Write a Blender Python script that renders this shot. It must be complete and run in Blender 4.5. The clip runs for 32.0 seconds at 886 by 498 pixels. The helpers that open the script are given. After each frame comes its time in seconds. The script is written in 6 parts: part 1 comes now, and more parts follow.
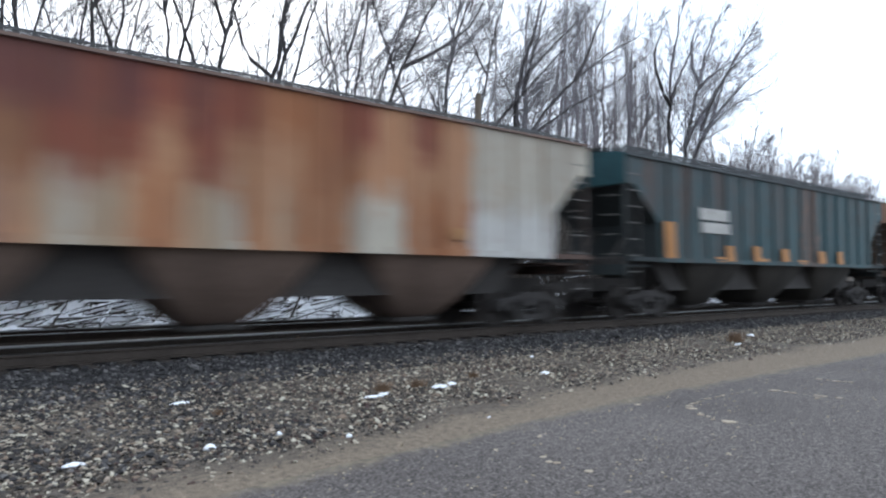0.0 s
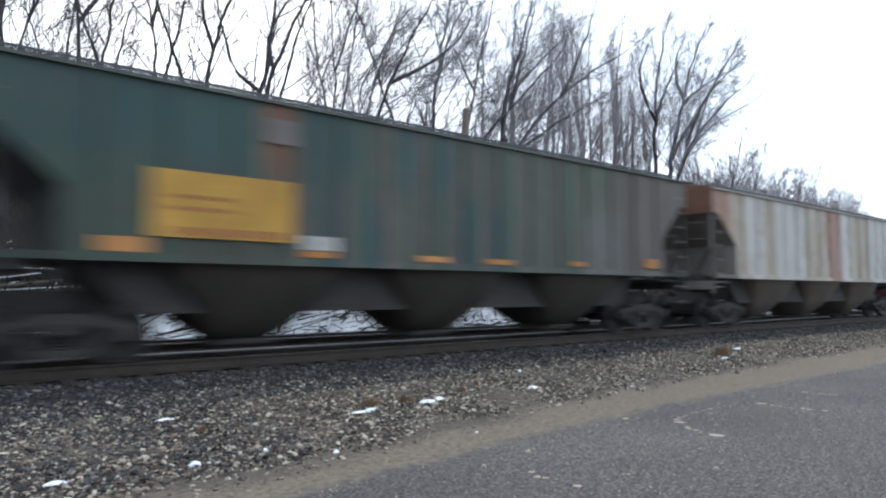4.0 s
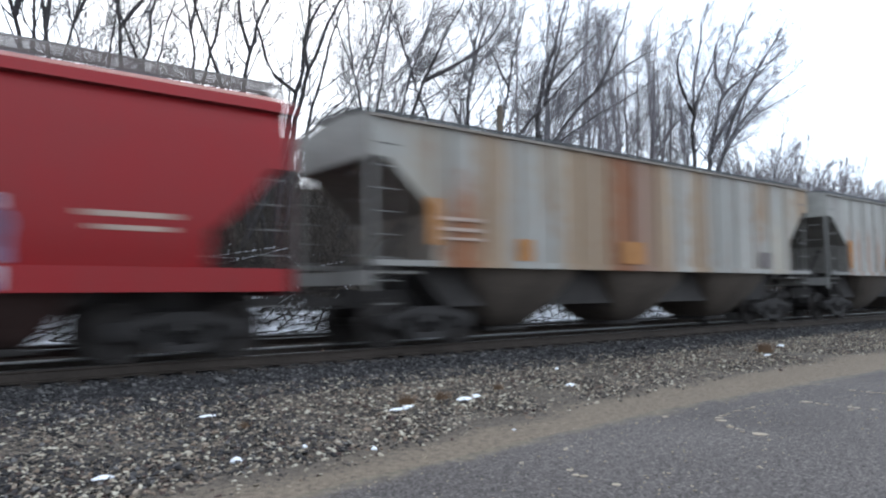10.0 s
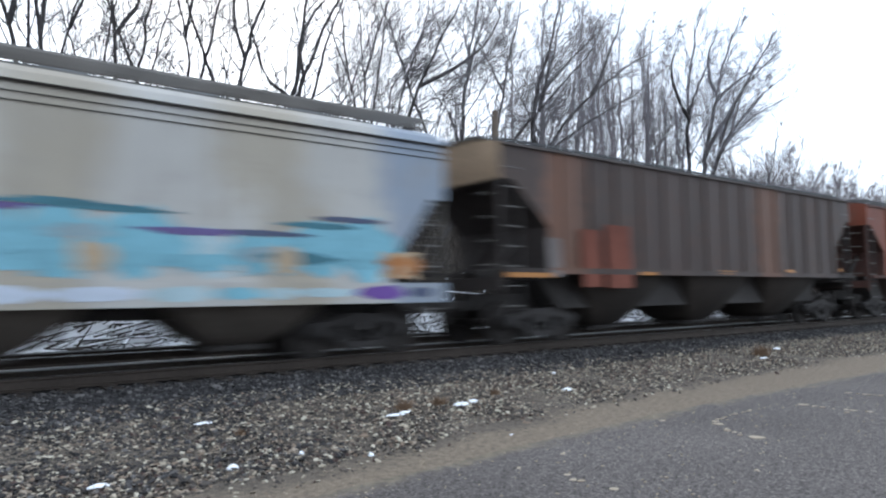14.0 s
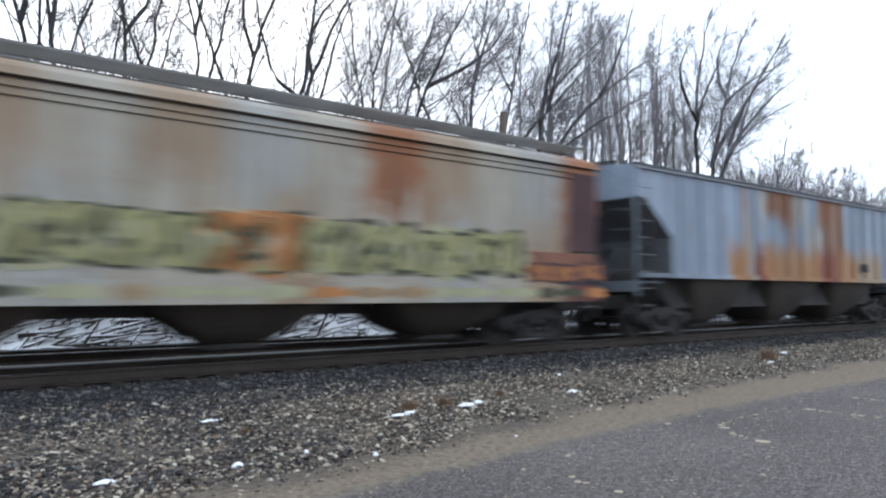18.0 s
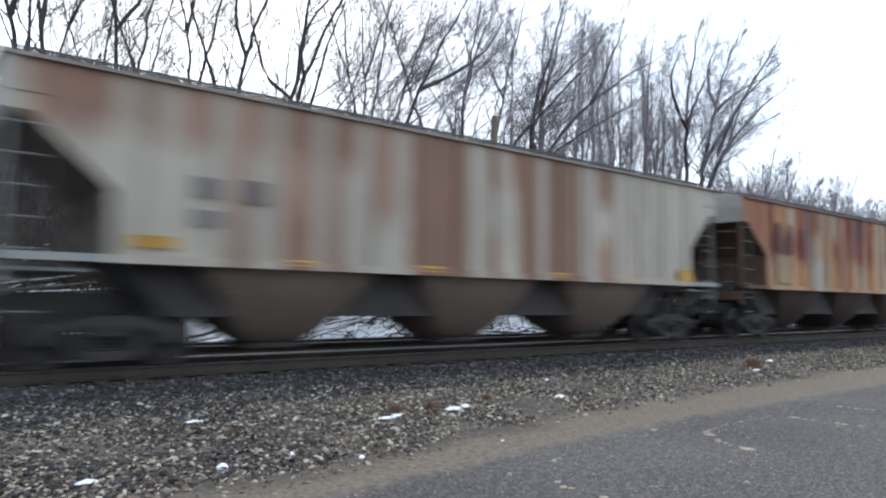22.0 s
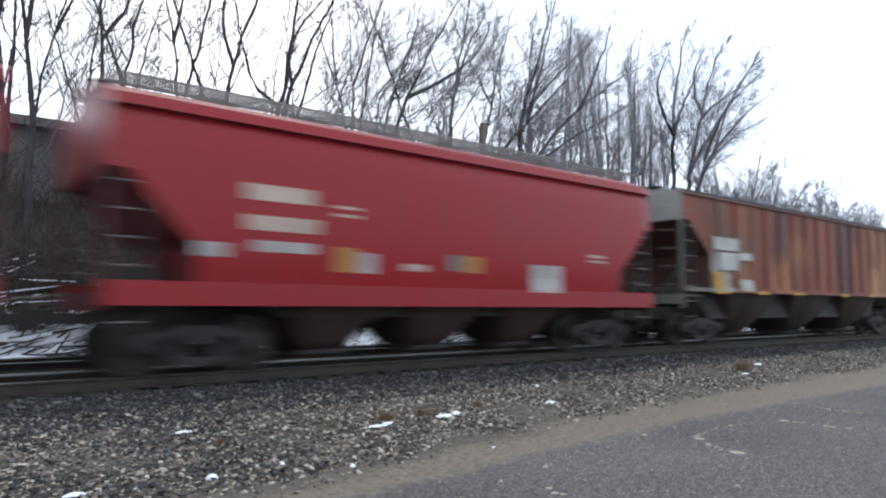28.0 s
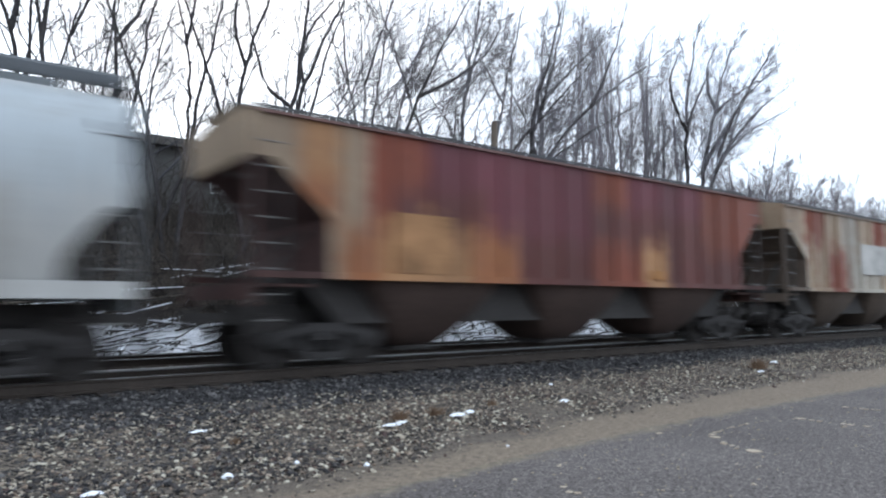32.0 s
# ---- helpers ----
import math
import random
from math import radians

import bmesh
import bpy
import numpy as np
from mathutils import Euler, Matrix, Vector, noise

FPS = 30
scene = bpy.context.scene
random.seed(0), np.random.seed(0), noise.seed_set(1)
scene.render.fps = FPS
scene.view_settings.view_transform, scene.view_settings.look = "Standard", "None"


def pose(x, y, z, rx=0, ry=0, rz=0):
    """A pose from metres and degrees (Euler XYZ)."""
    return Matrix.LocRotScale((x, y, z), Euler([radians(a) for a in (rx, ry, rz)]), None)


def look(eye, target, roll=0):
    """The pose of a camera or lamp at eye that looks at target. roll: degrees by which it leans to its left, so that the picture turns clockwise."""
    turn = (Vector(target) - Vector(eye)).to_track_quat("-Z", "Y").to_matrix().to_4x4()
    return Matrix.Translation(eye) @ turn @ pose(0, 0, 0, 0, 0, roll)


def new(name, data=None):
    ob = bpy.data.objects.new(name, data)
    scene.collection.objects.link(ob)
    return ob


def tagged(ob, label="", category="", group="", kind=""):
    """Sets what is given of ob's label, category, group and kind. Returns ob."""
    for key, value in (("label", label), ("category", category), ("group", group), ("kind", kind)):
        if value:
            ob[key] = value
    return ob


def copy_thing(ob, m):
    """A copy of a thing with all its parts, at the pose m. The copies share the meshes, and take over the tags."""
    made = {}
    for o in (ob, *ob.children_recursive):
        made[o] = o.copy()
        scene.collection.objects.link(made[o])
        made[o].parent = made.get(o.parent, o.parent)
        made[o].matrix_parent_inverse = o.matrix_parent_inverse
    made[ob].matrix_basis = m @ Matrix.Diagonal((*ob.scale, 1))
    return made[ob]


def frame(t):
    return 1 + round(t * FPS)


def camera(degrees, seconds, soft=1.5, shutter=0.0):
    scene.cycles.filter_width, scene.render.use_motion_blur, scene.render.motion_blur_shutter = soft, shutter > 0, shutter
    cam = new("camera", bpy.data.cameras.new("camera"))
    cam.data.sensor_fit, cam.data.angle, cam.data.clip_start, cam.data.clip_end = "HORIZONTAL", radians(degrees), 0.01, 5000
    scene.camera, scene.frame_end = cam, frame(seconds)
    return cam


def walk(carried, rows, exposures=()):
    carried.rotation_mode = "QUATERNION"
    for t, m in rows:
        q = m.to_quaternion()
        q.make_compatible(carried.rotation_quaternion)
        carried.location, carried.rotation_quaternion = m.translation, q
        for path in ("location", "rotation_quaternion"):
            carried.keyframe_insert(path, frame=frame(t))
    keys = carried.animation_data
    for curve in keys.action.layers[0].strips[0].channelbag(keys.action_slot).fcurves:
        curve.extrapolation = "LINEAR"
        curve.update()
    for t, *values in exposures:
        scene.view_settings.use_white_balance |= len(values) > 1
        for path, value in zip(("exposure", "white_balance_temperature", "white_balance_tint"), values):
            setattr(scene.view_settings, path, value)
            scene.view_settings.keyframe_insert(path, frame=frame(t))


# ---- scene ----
# World: x along the track (the train runs towards -x), y away from the camera, z up; asphalt at z = 0.
EYE = (0.0, 0.0, 1.50)
RAIL = 0.48            # rail head
TRACK_Y = 11.94        # centre line of the running track
TRACK2_Y = 15.95       # centre line of the second track

cam = camera(64.9, 32.0, soft=2.2, shutter=0.85)
# rows: seconds, pitch, roll, yaw of a camera held by somebody who stands still
walk(cam, [(t, pose(*EYE, 90 + p, r, y)) for t, p, r, y in [
        (0, 2.59, 0.00, -39.69), (0.5, 2.73, -0.27, -39.43), (1, 2.71, -0.10, -39.53), (1.5, 3.19, 0.06, -39.76), (2, 3.48, -0.25, -39.58),
        (2.5, 3.19, 0.04, -39.51), (3, 3.45, -0.01, -40.02), (3.5, 3.71, 0.14, -40.47), (4, 3.77, 0.12, -40.70), (4.5, 3.88, 0.15, -40.71),
        (6.5, 3.55, 0.17, -39.28), (7, 3.51, 0.34, -39.10), (7.5, 3.66, 0.44, -38.72), (8, 3.83, 0.41, -38.52), (8.5, 4.08, 0.16, -38.74),
        (9, 4.27, -0.05, -38.97), (9.5, 3.86, 0.09, -38.61), (10, 3.58, 0.45, -37.76), (10.5, 3.65, 0.32, -37.22), (11, 3.81, 0.12, -38.16),
        (11.5, 3.45, 0.16, -38.15), (12, 3.15, 0.39, -37.96), (12.5, 3.36, 0.50, -38.25), (13, 3.43, 0.62, -38.13), (13.5, 3.72, 0.74, -38.16),
        (14, 4.00, 0.81, -38.06), (14.5, 4.20, 0.62, -38.40), (16.5, 4.05, -0.05, -37.77), (17, 4.18, 0.16, -37.71), (17.5, 4.07, 0.13, -37.71),
        (18, 4.04, 0.22, -37.56), (18.5, 4.06, -0.04, -37.69), (19, 4.17, 0.00, -37.94), (19.5, 4.44, -0.06, -38.24), (20, 4.66, -0.16, -38.32),
        (20.5, 4.58, -0.29, -38.38), (21, 4.60, -0.27, -38.42), (21.5, 4.35, -0.29, -38.46), (22, 4.32, -0.64, -38.49), (22.5, 4.55, -0.53, -38.37),
        (23, 4.55, -0.42, -38.17), (23.5, 4.44, -0.53, -38.50), (24, 4.62, -0.40, -38.85), (24.5, 4.73, -0.23, -39.56), (25, 4.43, -0.16, -40.05),
        (25.5, 4.39, -0.35, -40.14), (27.5, 4.66, -0.18, -39.48), (28, 4.90, -0.08, -39.32), (28.5, 4.77, -0.02, -39.51), (29, 4.67, -0.02, -39.07),
        (29.5, 4.63, 0.23, -38.24), (30, 4.78, 0.01, -37.63), (30.5, 4.68, 0.02, -38.12), (31, 4.72, 0.02, -38.29), (31.5, 4.74, 0.24, -38.19),
        (32, 4.81, 0.23, -38.26)]])

# ---- light: bright overcast winter sky ----
world = bpy.data.worlds.new("overcast")
scene.world = world
world.use_nodes = True
wn, wl = world.node_tree.nodes, world.node_tree.links
wn.clear()
w_out = wn.new("ShaderNodeOutputWorld")
w_bg = wn.new("ShaderNodeBackground")
w_sky = wn.new("ShaderNodeTexSky")
w_sky.sky_type, w_sky.sun_disc = "NISHITA", False
w_sky.sun_elevation, w_sky.sun_rotation = radians(35), radians(20)
w_sky.air_density, w_sky.dust_density = 1.0, 4.0
w_mix = wn.new("ShaderNodeMix")
w_mix.data_type = "RGBA"
w_mix.inputs["Factor"].default_value = 0.86
w_mix.inputs["B"].default_value = (7.75, 8.95, 10.5, 1)   # the cloud layer
wl.new(w_sky.outputs[0], w_mix.inputs["A"])
wl.new(w_mix.outputs["Result"], w_bg.inputs["Color"])
w_bg.inputs["Strength"].default_value = 0.207
wl.new(w_bg.outputs[0], w_out.inputs["Surface"])
sun = new("sun", bpy.data.lights.new("sun", "SUN"))
sun.data.energy, sun.data.angle, sun.data.color = 0.5, radians(40), (1.0, 0.98, 0.96)
sun.matrix_world = look((20, 60, 55), (0, 0, 0))
scene.view_settings.exposure = 0.0

# ---- materials ----
class Nodes:
    """A short way to write node trees."""

    def __init__(self, name, rough=0.8, metal=0.0):
        self.mat = bpy.data.materials.new(name)
        self.mat.use_nodes = True
        self.t = self.mat.node_tree
        self.bsdf = self.t.nodes["Principled BSDF"]
        self.bsdf.inputs["Roughness"].default_value = rough
        self.bsdf.inputs["Metallic"].default_value = metal
        self.bsdf.inputs["Specular IOR Level"].default_value = 0.3
        self.tc = self.t.nodes.new("ShaderNodeTexCoord")

    def put(self, sock, v):
        if isinstance(v, (int, float)):
            sock.default_value = v
        elif isinstance(v, tuple):
            sock.default_value = v if len(v) != 3 or sock.type == "VECTOR" else (*v, 1)
        else:
            self.t.links.new(v, sock)

    def node(self, kind, **ins):
        n = self.t.nodes.new(kind)
        for k, v in ins.items():
            self.put(n.inputs[k], v)
        return n

    def math(self, op, a, b=0.0, clamp=False):
        n = self.t.nodes.new("ShaderNodeMath")
        n.operation, n.use_clamp = op, clamp
        self.put(n.inputs[0], a)
        self.put(n.inputs[1], b)
        return n.outputs[0]

    def scaled(self, scale, shift=(0, 0, 0), src=None):
        n = self.node("ShaderNodeMapping", Scale=scale, Location=shift)
        self.t.links.new(src or self.tc.outputs["Object"], n.inputs["Vector"])
        return n.outputs[0]

    def noise(self, vec, scale, detail=4.0, rough=0.55):
        n = self.node("ShaderNodeTexNoise", Vector=vec, Scale=scale, Detail=detail, Roughness=rough)
        return n.outputs["Fac"]

    def ramp(self, fac, stops, smooth=False):
        n = self.t.nodes.new("ShaderNodeValToRGB")
        if smooth:
            n.color_ramp.interpolation = "EASE"
        el = n.color_ramp.elements
        while len(el) < len(stops):
            el.new(0.5)
        for e, (p, c) in zip(el, stops):
            e.position = p
            e.color = (c, c, c, 1) if isinstance(c, (int, float)) else (*c, 1)
        self.put(n.inputs[0], fac)
        return n.outputs[0]

    def mix(self, fac, a, b):
        n = self.t.nodes.new("ShaderNodeMix")
        n.data_type = "RGBA"
        self.put(n.inputs["Factor"], fac)
        self.put(n.inputs["A"], a)
        self.put(n.inputs["B"], b)
        return n.outputs["Result"]

    def bump(self, height, strength=0.3, dist=0.02):
        n = self.node("ShaderNodeBump", Height=height, Strength=strength, Distance=dist)
        self.t.links.new(n.outputs[0], self.bsdf.inputs["Normal"])

    def color(self, c):
        self.put(self.bsdf.inputs["Base Color"], c)
        return self.mat


def plain(name, c, rough=0.7, metal=0.0, vary=0.35, scale=6.0, bump=0.15, seed=0.0):
    """A worn surface of one paint: grain and soft stains at two scales."""
    n = Nodes(name, rough, metal)
    v = n.scaled((1, 1, 1), (seed, seed * 1.7, 0))
    big, fine = n.noise(v, scale * 0.25), n.noise(v, scale * 4)
    f = n.math("ADD", n.math("MULTIPLY", big, 0.65), n.math("MULTIPLY", fine, 0.35))
    lo, hi = tuple(x * (1 - vary) for x in c), tuple(min(0.95, x * (1 + vary)) for x in c)
    n.bump(fine, bump, 0.01)
    return n.color(n.ramp(f, [(0.3, lo), (0.7, hi)]))


PAINTS = {"c": (0.35, 0.315, 0.26), "w": (0.42, 0.41, 0.39), "g": (0.32, 0.31, 0.285), "t": (0.30, 0.217, 0.145), "o": (0.252, 0.093, 0.036), "O": (0.335, 0.168, 0.074),
          "r": (0.178, 0.043, 0.021), "m": (0.098, 0.027, 0.022), "d": (0.050, 0.035, 0.031), "b": (0.24, 0.285, 0.35), "p": (0.27, 0.165, 0.12), "B": (0.13, 0.066, 0.044),
          "k": (0.022, 0.021, 0.024), "e": (0.018, 0.048, 0.055), "E": (0.015, 0.055, 0.065), "n": (0.038, 0.066, 0.046), "q": (0.202, 0.082, 0.035),
          "R": (0.250, 0.0120, 0.0155), "S": (0.39, 0.42, 0.435), "F": (0.39, 0.073, 0.010), "M": (0.126, 0.032, 0.041), "u": (0.20, 0.11, 0.075), "y": (0.034, 0.040, 0.042), "z": (0.088, 0.078, 0.068), "G": (0.036, 0.085, 0.047), "h": (0.115, 0.125, 0.125), "x": (0.325, 0.160, 0.082)}


def car_paint(name, rows, rust="o", grime=0.25, pitch=1.0, panel=0.3, streak=0.5, seed=0.0, half=8.3, low=1.55, high=4.2, rough=0.55, wander=1.0, wave=1.0, gloss=0.3):
    """Weathered car-side paint: up to three rows of paint and rust tones along the car, from its top down, that run into one another
    in streaks; each panel between the ribs has a tone of its own; rust streaks, blotches and road grime over it."""
    n = Nodes(name, rough)
    n.bsdf.inputs["Specular IOR Level"].default_value = gloss
    sep = n.node("ShaderNodeSeparateXYZ", Vector=n.tc.outputs["Object"])
    x, z = sep.outputs["X"], sep.outputs["Z"]
    u = n.math("ADD", n.math("DIVIDE", x, 2 * half), 0.5)
    h = n.math("DIVIDE", n.math("SUBTRACT", z, low), high - low)
    cell = n.math("FLOOR", n.math("DIVIDE", n.math("ADD", x, half + 40 * pitch), pitch))
    white = n.t.nodes.new("ShaderNodeTexWhiteNoise")
    white.noise_dimensions = "1D"
    n.put(white.inputs["W"], n.math("ADD", cell, seed * 13.7))
    pr = white.outputs["Value"]
    st = n.noise(n.scaled((3.2, 3.2, 0.22), (seed, 0, seed)), 1.6, 5, 0.6)
    bl = n.noise(n.scaled((1, 1, 0.8), (seed * 3, 0, 0)), 0.9, 6, 0.62)
    patch = n.noise(n.scaled((1, 1, 1), (0, seed * 5, 3)), 2.6, 5, 0.65)
    fine = n.noise(n.scaled((1, 1, 1)), 14.0, 4, 0.6)
    u = n.math("ADD", u, n.math("MULTIPLY", n.math("SUBTRACT", bl, 0.5), 0.025 * wander))
    u = n.math("ADD", u, n.math("MULTIPLY", n.math("SUBTRACT", patch, 0.5), 0.06 * wander))
    h2 = n.math("ADD", h, n.math("MULTIPLY", n.math("SUBTRACT", st, 0.5), 1.1 * wave))
    h2 = n.math("ADD", h2, n.math("MULTIPLY", n.math("SUBTRACT", patch, 0.5), 0.7 * wave))
    tone = []
    for word in rows:
        k = len(word)
        if k > 31:
            near = n.ramp(n.math("MULTIPLY", u, 2.0), [((i + 0.5) * 2 / k, PAINTS[a]) for i, a in enumerate(word[:k // 2])], True)
            far = n.ramp(n.math("SUBTRACT", n.math("MULTIPLY", u, 2.0), 1.0), [((i + 0.5) * 2 / k, PAINTS[a]) for i, a in enumerate(word[k // 2:])], True)
            tone.append(n.mix(n.math("GREATER_THAN", u, 0.5), near, far))
            continue
        steps = [((i + q) / k, PAINTS[a]) for i, a in enumerate(word) for q in ((0.22, 0.78) if k <= 16 else (0.5,))]
        tone.append(n.ramp(u, steps, True) if k > 1 else PAINTS[word])
    c = tone[0]
    if len(tone) == 2:
        c = n.mix(n.ramp(h2, [(0.36, 1.0), (0.64, 0.0)]), tone[0], tone[1])
    if len(tone) == 3:
        c = n.mix(n.ramp(h2, [(0.56, 1.0), (0.76, 0.0)]), tone[0], tone[1])
        c = n.mix(n.ramp(h2, [(0.22, 1.0), (0.44, 0.0)]), c, tone[2])
    # tone by panel, then rust in streaks and blotches, then grime
    lighter = n.node("ShaderNodeHueSaturation", Color=c, Value=n.math("ADD", n.math("MULTIPLY", pr, panel), 1.0 - panel / 2))
    c = lighter.outputs[0]
    f = n.math("ADD", n.math("MULTIPLY", st, 0.55), n.math("ADD", n.math("MULTIPLY", patch, 0.35), n.math("MULTIPLY", fine, 0.10)))
    mask = n.math("MULTIPLY", n.ramp(f, [(0.50, 0.0), (0.64, 1.0)]), streak)
    c = n.mix(mask, c, PAINTS[rust])
    spots = n.math("MULTIPLY", n.ramp(n.math("ADD", n.math("MULTIPLY", patch, 0.6), n.math("MULTIPLY", fine, 0.4)), [(0.56, 0.0), (0.66, 1.0)]), streak * 0.6)
    c = n.mix(spots, c, n.mix(0.5, c, PAINTS["B"]))
    c = n.mix(n.math("MULTIPLY", n.ramp(n.math("ADD", n.math("MULTIPLY", bl, 0.5), n.math("MULTIPLY", st, 0.5)), [(0.42, 0.0), (0.62, 1.0)]), grime), c, (0.075, 0.062, 0.052))
    n.put(n.bsdf.inputs["Roughness"], n.ramp(mask, [(0, rough), (1, 0.9)]))
    n.bump(n.math("ADD", fine, bl), 0.12, 0.01)
    return n.color(c)


def island(name, colors, rough=0.95, fine=60.0):
    """Loose stones or chips, each with a tone of its own."""
    n = Nodes(name, rough)
    g = n.t.nodes.new("ShaderNodeNewGeometry")
    k = len(colors)
    c = n.ramp(g.outputs["Random Per Island"], [(i / k, v) for i, v in enumerate(colors)])
    c.node.color_ramp.interpolation = "CONSTANT"
    f = n.noise(n.scaled((1, 1, 1)), fine, 3)
    c = n.mix(n.math("MULTIPLY", f, 0.25), c, (0.03, 0.027, 0.024))
    n.bump(f, 0.4, 0.01)
    return n.color(c)


def asphalt_mat():
    n = Nodes("asphalt", 0.92)
    v = n.scaled((1, 1, 1))
    grit, mid, big = n.noise(v, 34, 4, 0.75), n.noise(v, 11, 4), n.noise(v, 0.35, 3)
    f = n.math("ADD", n.math("MULTIPLY", grit, 0.75), n.math("ADD", n.math("MULTIPLY", mid, 0.2), n.math("MULTIPLY", big, 0.10)))
    c = n.ramp(f, [(0.40, (0.019, 0.0168, 0.0165)), (0.52, (0.078, 0.068, 0.065)), (0.63, (0.21, 0.185, 0.172))])
    chips = n.node("ShaderNodeTexVoronoi", Vector=v, Scale=55.0)
    c = n.mix(n.ramp(n.math("ADD", chips.outputs["Distance"], n.math("MULTIPLY", n.noise(v, 9, 2), 0.5)), [(0.30, 0.75), (0.42, 0.0)]), c, (0.30, 0.275, 0.24))
    # sand washed over the rim
    sep = n.node("ShaderNodeSeparateXYZ", Vector=n.tc.outputs["Object"])
    x = n.math("MINIMUM", n.math("MAXIMUM", sep.outputs["X"], -3.0), 9.0)
    rim = n.math("SUBTRACT", n.math("ADD", n.math("MULTIPLY", x, 0.16), 4.52), n.math("MULTIPLY", n.math("MULTIPLY", x, x), 0.0065))
    off = n.math("ADD", n.math("SUBTRACT", rim, sep.outputs["Y"]), n.math("MULTIPLY", n.math("SUBTRACT", n.noise(v, 1.7, 6, 0.65), 0.5), 0.9))
    off = n.math("ADD", off, n.math("MULTIPLY", n.math("SUBTRACT", grit, 0.5), 0.8))
    c = n.mix(n.ramp(off, [(-0.05, 0.9), (0.22, 0.0)]), c, n.ramp(mid, [(0.3, (0.10, 0.082, 0.06)), (0.7, (0.22, 0.18, 0.13))]))
    n.bump(n.math("ADD", grit, mid), 0.7, 0.015)
    return n.color(c)


def ground_mat():
    """Dirt strip, gravel fines and dark ballast fines across the bank, the bounds wandering with noise."""
    n = Nodes("ground", 0.97)
    sep = n.node("ShaderNodeSeparateXYZ", Vector=n.tc.outputs["Object"])
    v = n.scaled((1, 1, 1))
    wob = n.math("MULTIPLY", n.math("SUBTRACT", n.noise(v, 0.9, 5), 0.5), 1.0)
    y = n.math("ADD", sep.outputs["Y"], wob)
    shift = n.math("ADD", n.math("MULTIPLY", n.math("MINIMUM", sep.outputs["X"], 9.0), 0.17), n.math("MULTIPLY", n.math("MAXIMUM", n.math("SUBTRACT", sep.outputs["X"], 9.0), 0.0), 0.05))
    ys = n.math("SUBTRACT", y, n.math("MINIMUM", shift, 3.0))
    fine, mid = n.noise(v, 70, 4, 0.7), n.noise(v, 14, 5)
    sand = n.ramp(n.math("ADD", n.math("MULTIPLY", fine, 0.55), n.math("MULTIPLY", mid, 0.45)), [(0.36, (0.080, 0.064, 0.048)), (0.62, (0.27, 0.215, 0.162))])
    grav = n.ramp(n.math("ADD", n.math("MULTIPLY", fine, 0.7), n.math("MULTIPLY", mid, 0.3)), [(0.42, (0.030, 0.025, 0.021)), (0.58, (0.18, 0.148, 0.115))])
    dark = n.ramp(fine, [(0.40, (0.014, 0.0138, 0.014)), (0.62, (0.056, 0.055, 0.057))])
    soil = n.ramp(n.math("ADD", n.math("MULTIPLY", fine, 0.6), n.math("MULTIPLY", mid, 0.4)), [(0.38, (0.045, 0.037, 0.031)), (0.62, (0.165, 0.137, 0.11))])
    c = n.mix(n.ramp(n.math("DIVIDE", ys, 20.0), [(0.238, 0.0), (0.258, 1.0)]), sand, soil)
    c = n.mix(n.ramp(n.math("DIVIDE", ys, 20.0), [(0.262, 0.0), (0.295, 1.0)]), c, grav)
    c = n.mix(n.ramp(n.math("DIVIDE", n.math("SUBTRACT", y, n.math("MULTIPLY", n.math("MINIMUM", n.math("MAXIMUM", sep.outputs["X"], 0.0), 20.0), 0.03)), 20.0), [(0.432, 0.0), (0.472, 1.0)]), c, dark)
    n.bump(n.math("ADD", fine, mid), 0.8, 0.02)
    return n.color(c)


def snow_ground_mat():
    n = Nodes("snowy_bank", 0.9)
    v = n.scaled((1, 1, 1))
    patch, mid, fine = n.noise(v, 0.55, 6, 0.65), n.noise(v, 7, 5), n.noise(v, 50, 3)
    sep = n.node("ShaderNodeSeparateXYZ", Vector=n.tc.outputs["Object"])
    fall = n.ramp(n.math("DIVIDE", sep.outputs["Y"], 40.0), [(0.44, 0.94), (0.462, 0.86), (0.474, 0.56), (0.490, 0.40), (0.53, 0.08)])
    fall = n.math("SUBTRACT", n.math("MULTIPLY", fall, 1.4), 0.8)
    f = n.math("ADD", n.math("ADD", patch, fall), n.math("MULTIPLY", n.math("SUBTRACT", mid, 0.5), 0.7))
    litter = n.ramp(fine, [(0.3, (0.036, 0.029, 0.024)), (0.7, (0.13, 0.104, 0.083))])
    c = n.mix(n.ramp(f, [(0.46, 0.0), (0.54, 1.0)]), litter, (0.88, 0.89, 0.92))
    n.bump(n.math("ADD", mid, fine), 0.8, 0.05)
    return n.color(c)


def bark_mat(name, lo, hi):
    n = Nodes(name, 0.95)
    v = n.scaled((6, 6, 1.2))
    f = n.noise(v, 3, 6, 0.65)
    n.bump(f, 0.8, 0.03)
    return n.color(n.ramp(f, [(0.3, lo), (0.7, hi)]))


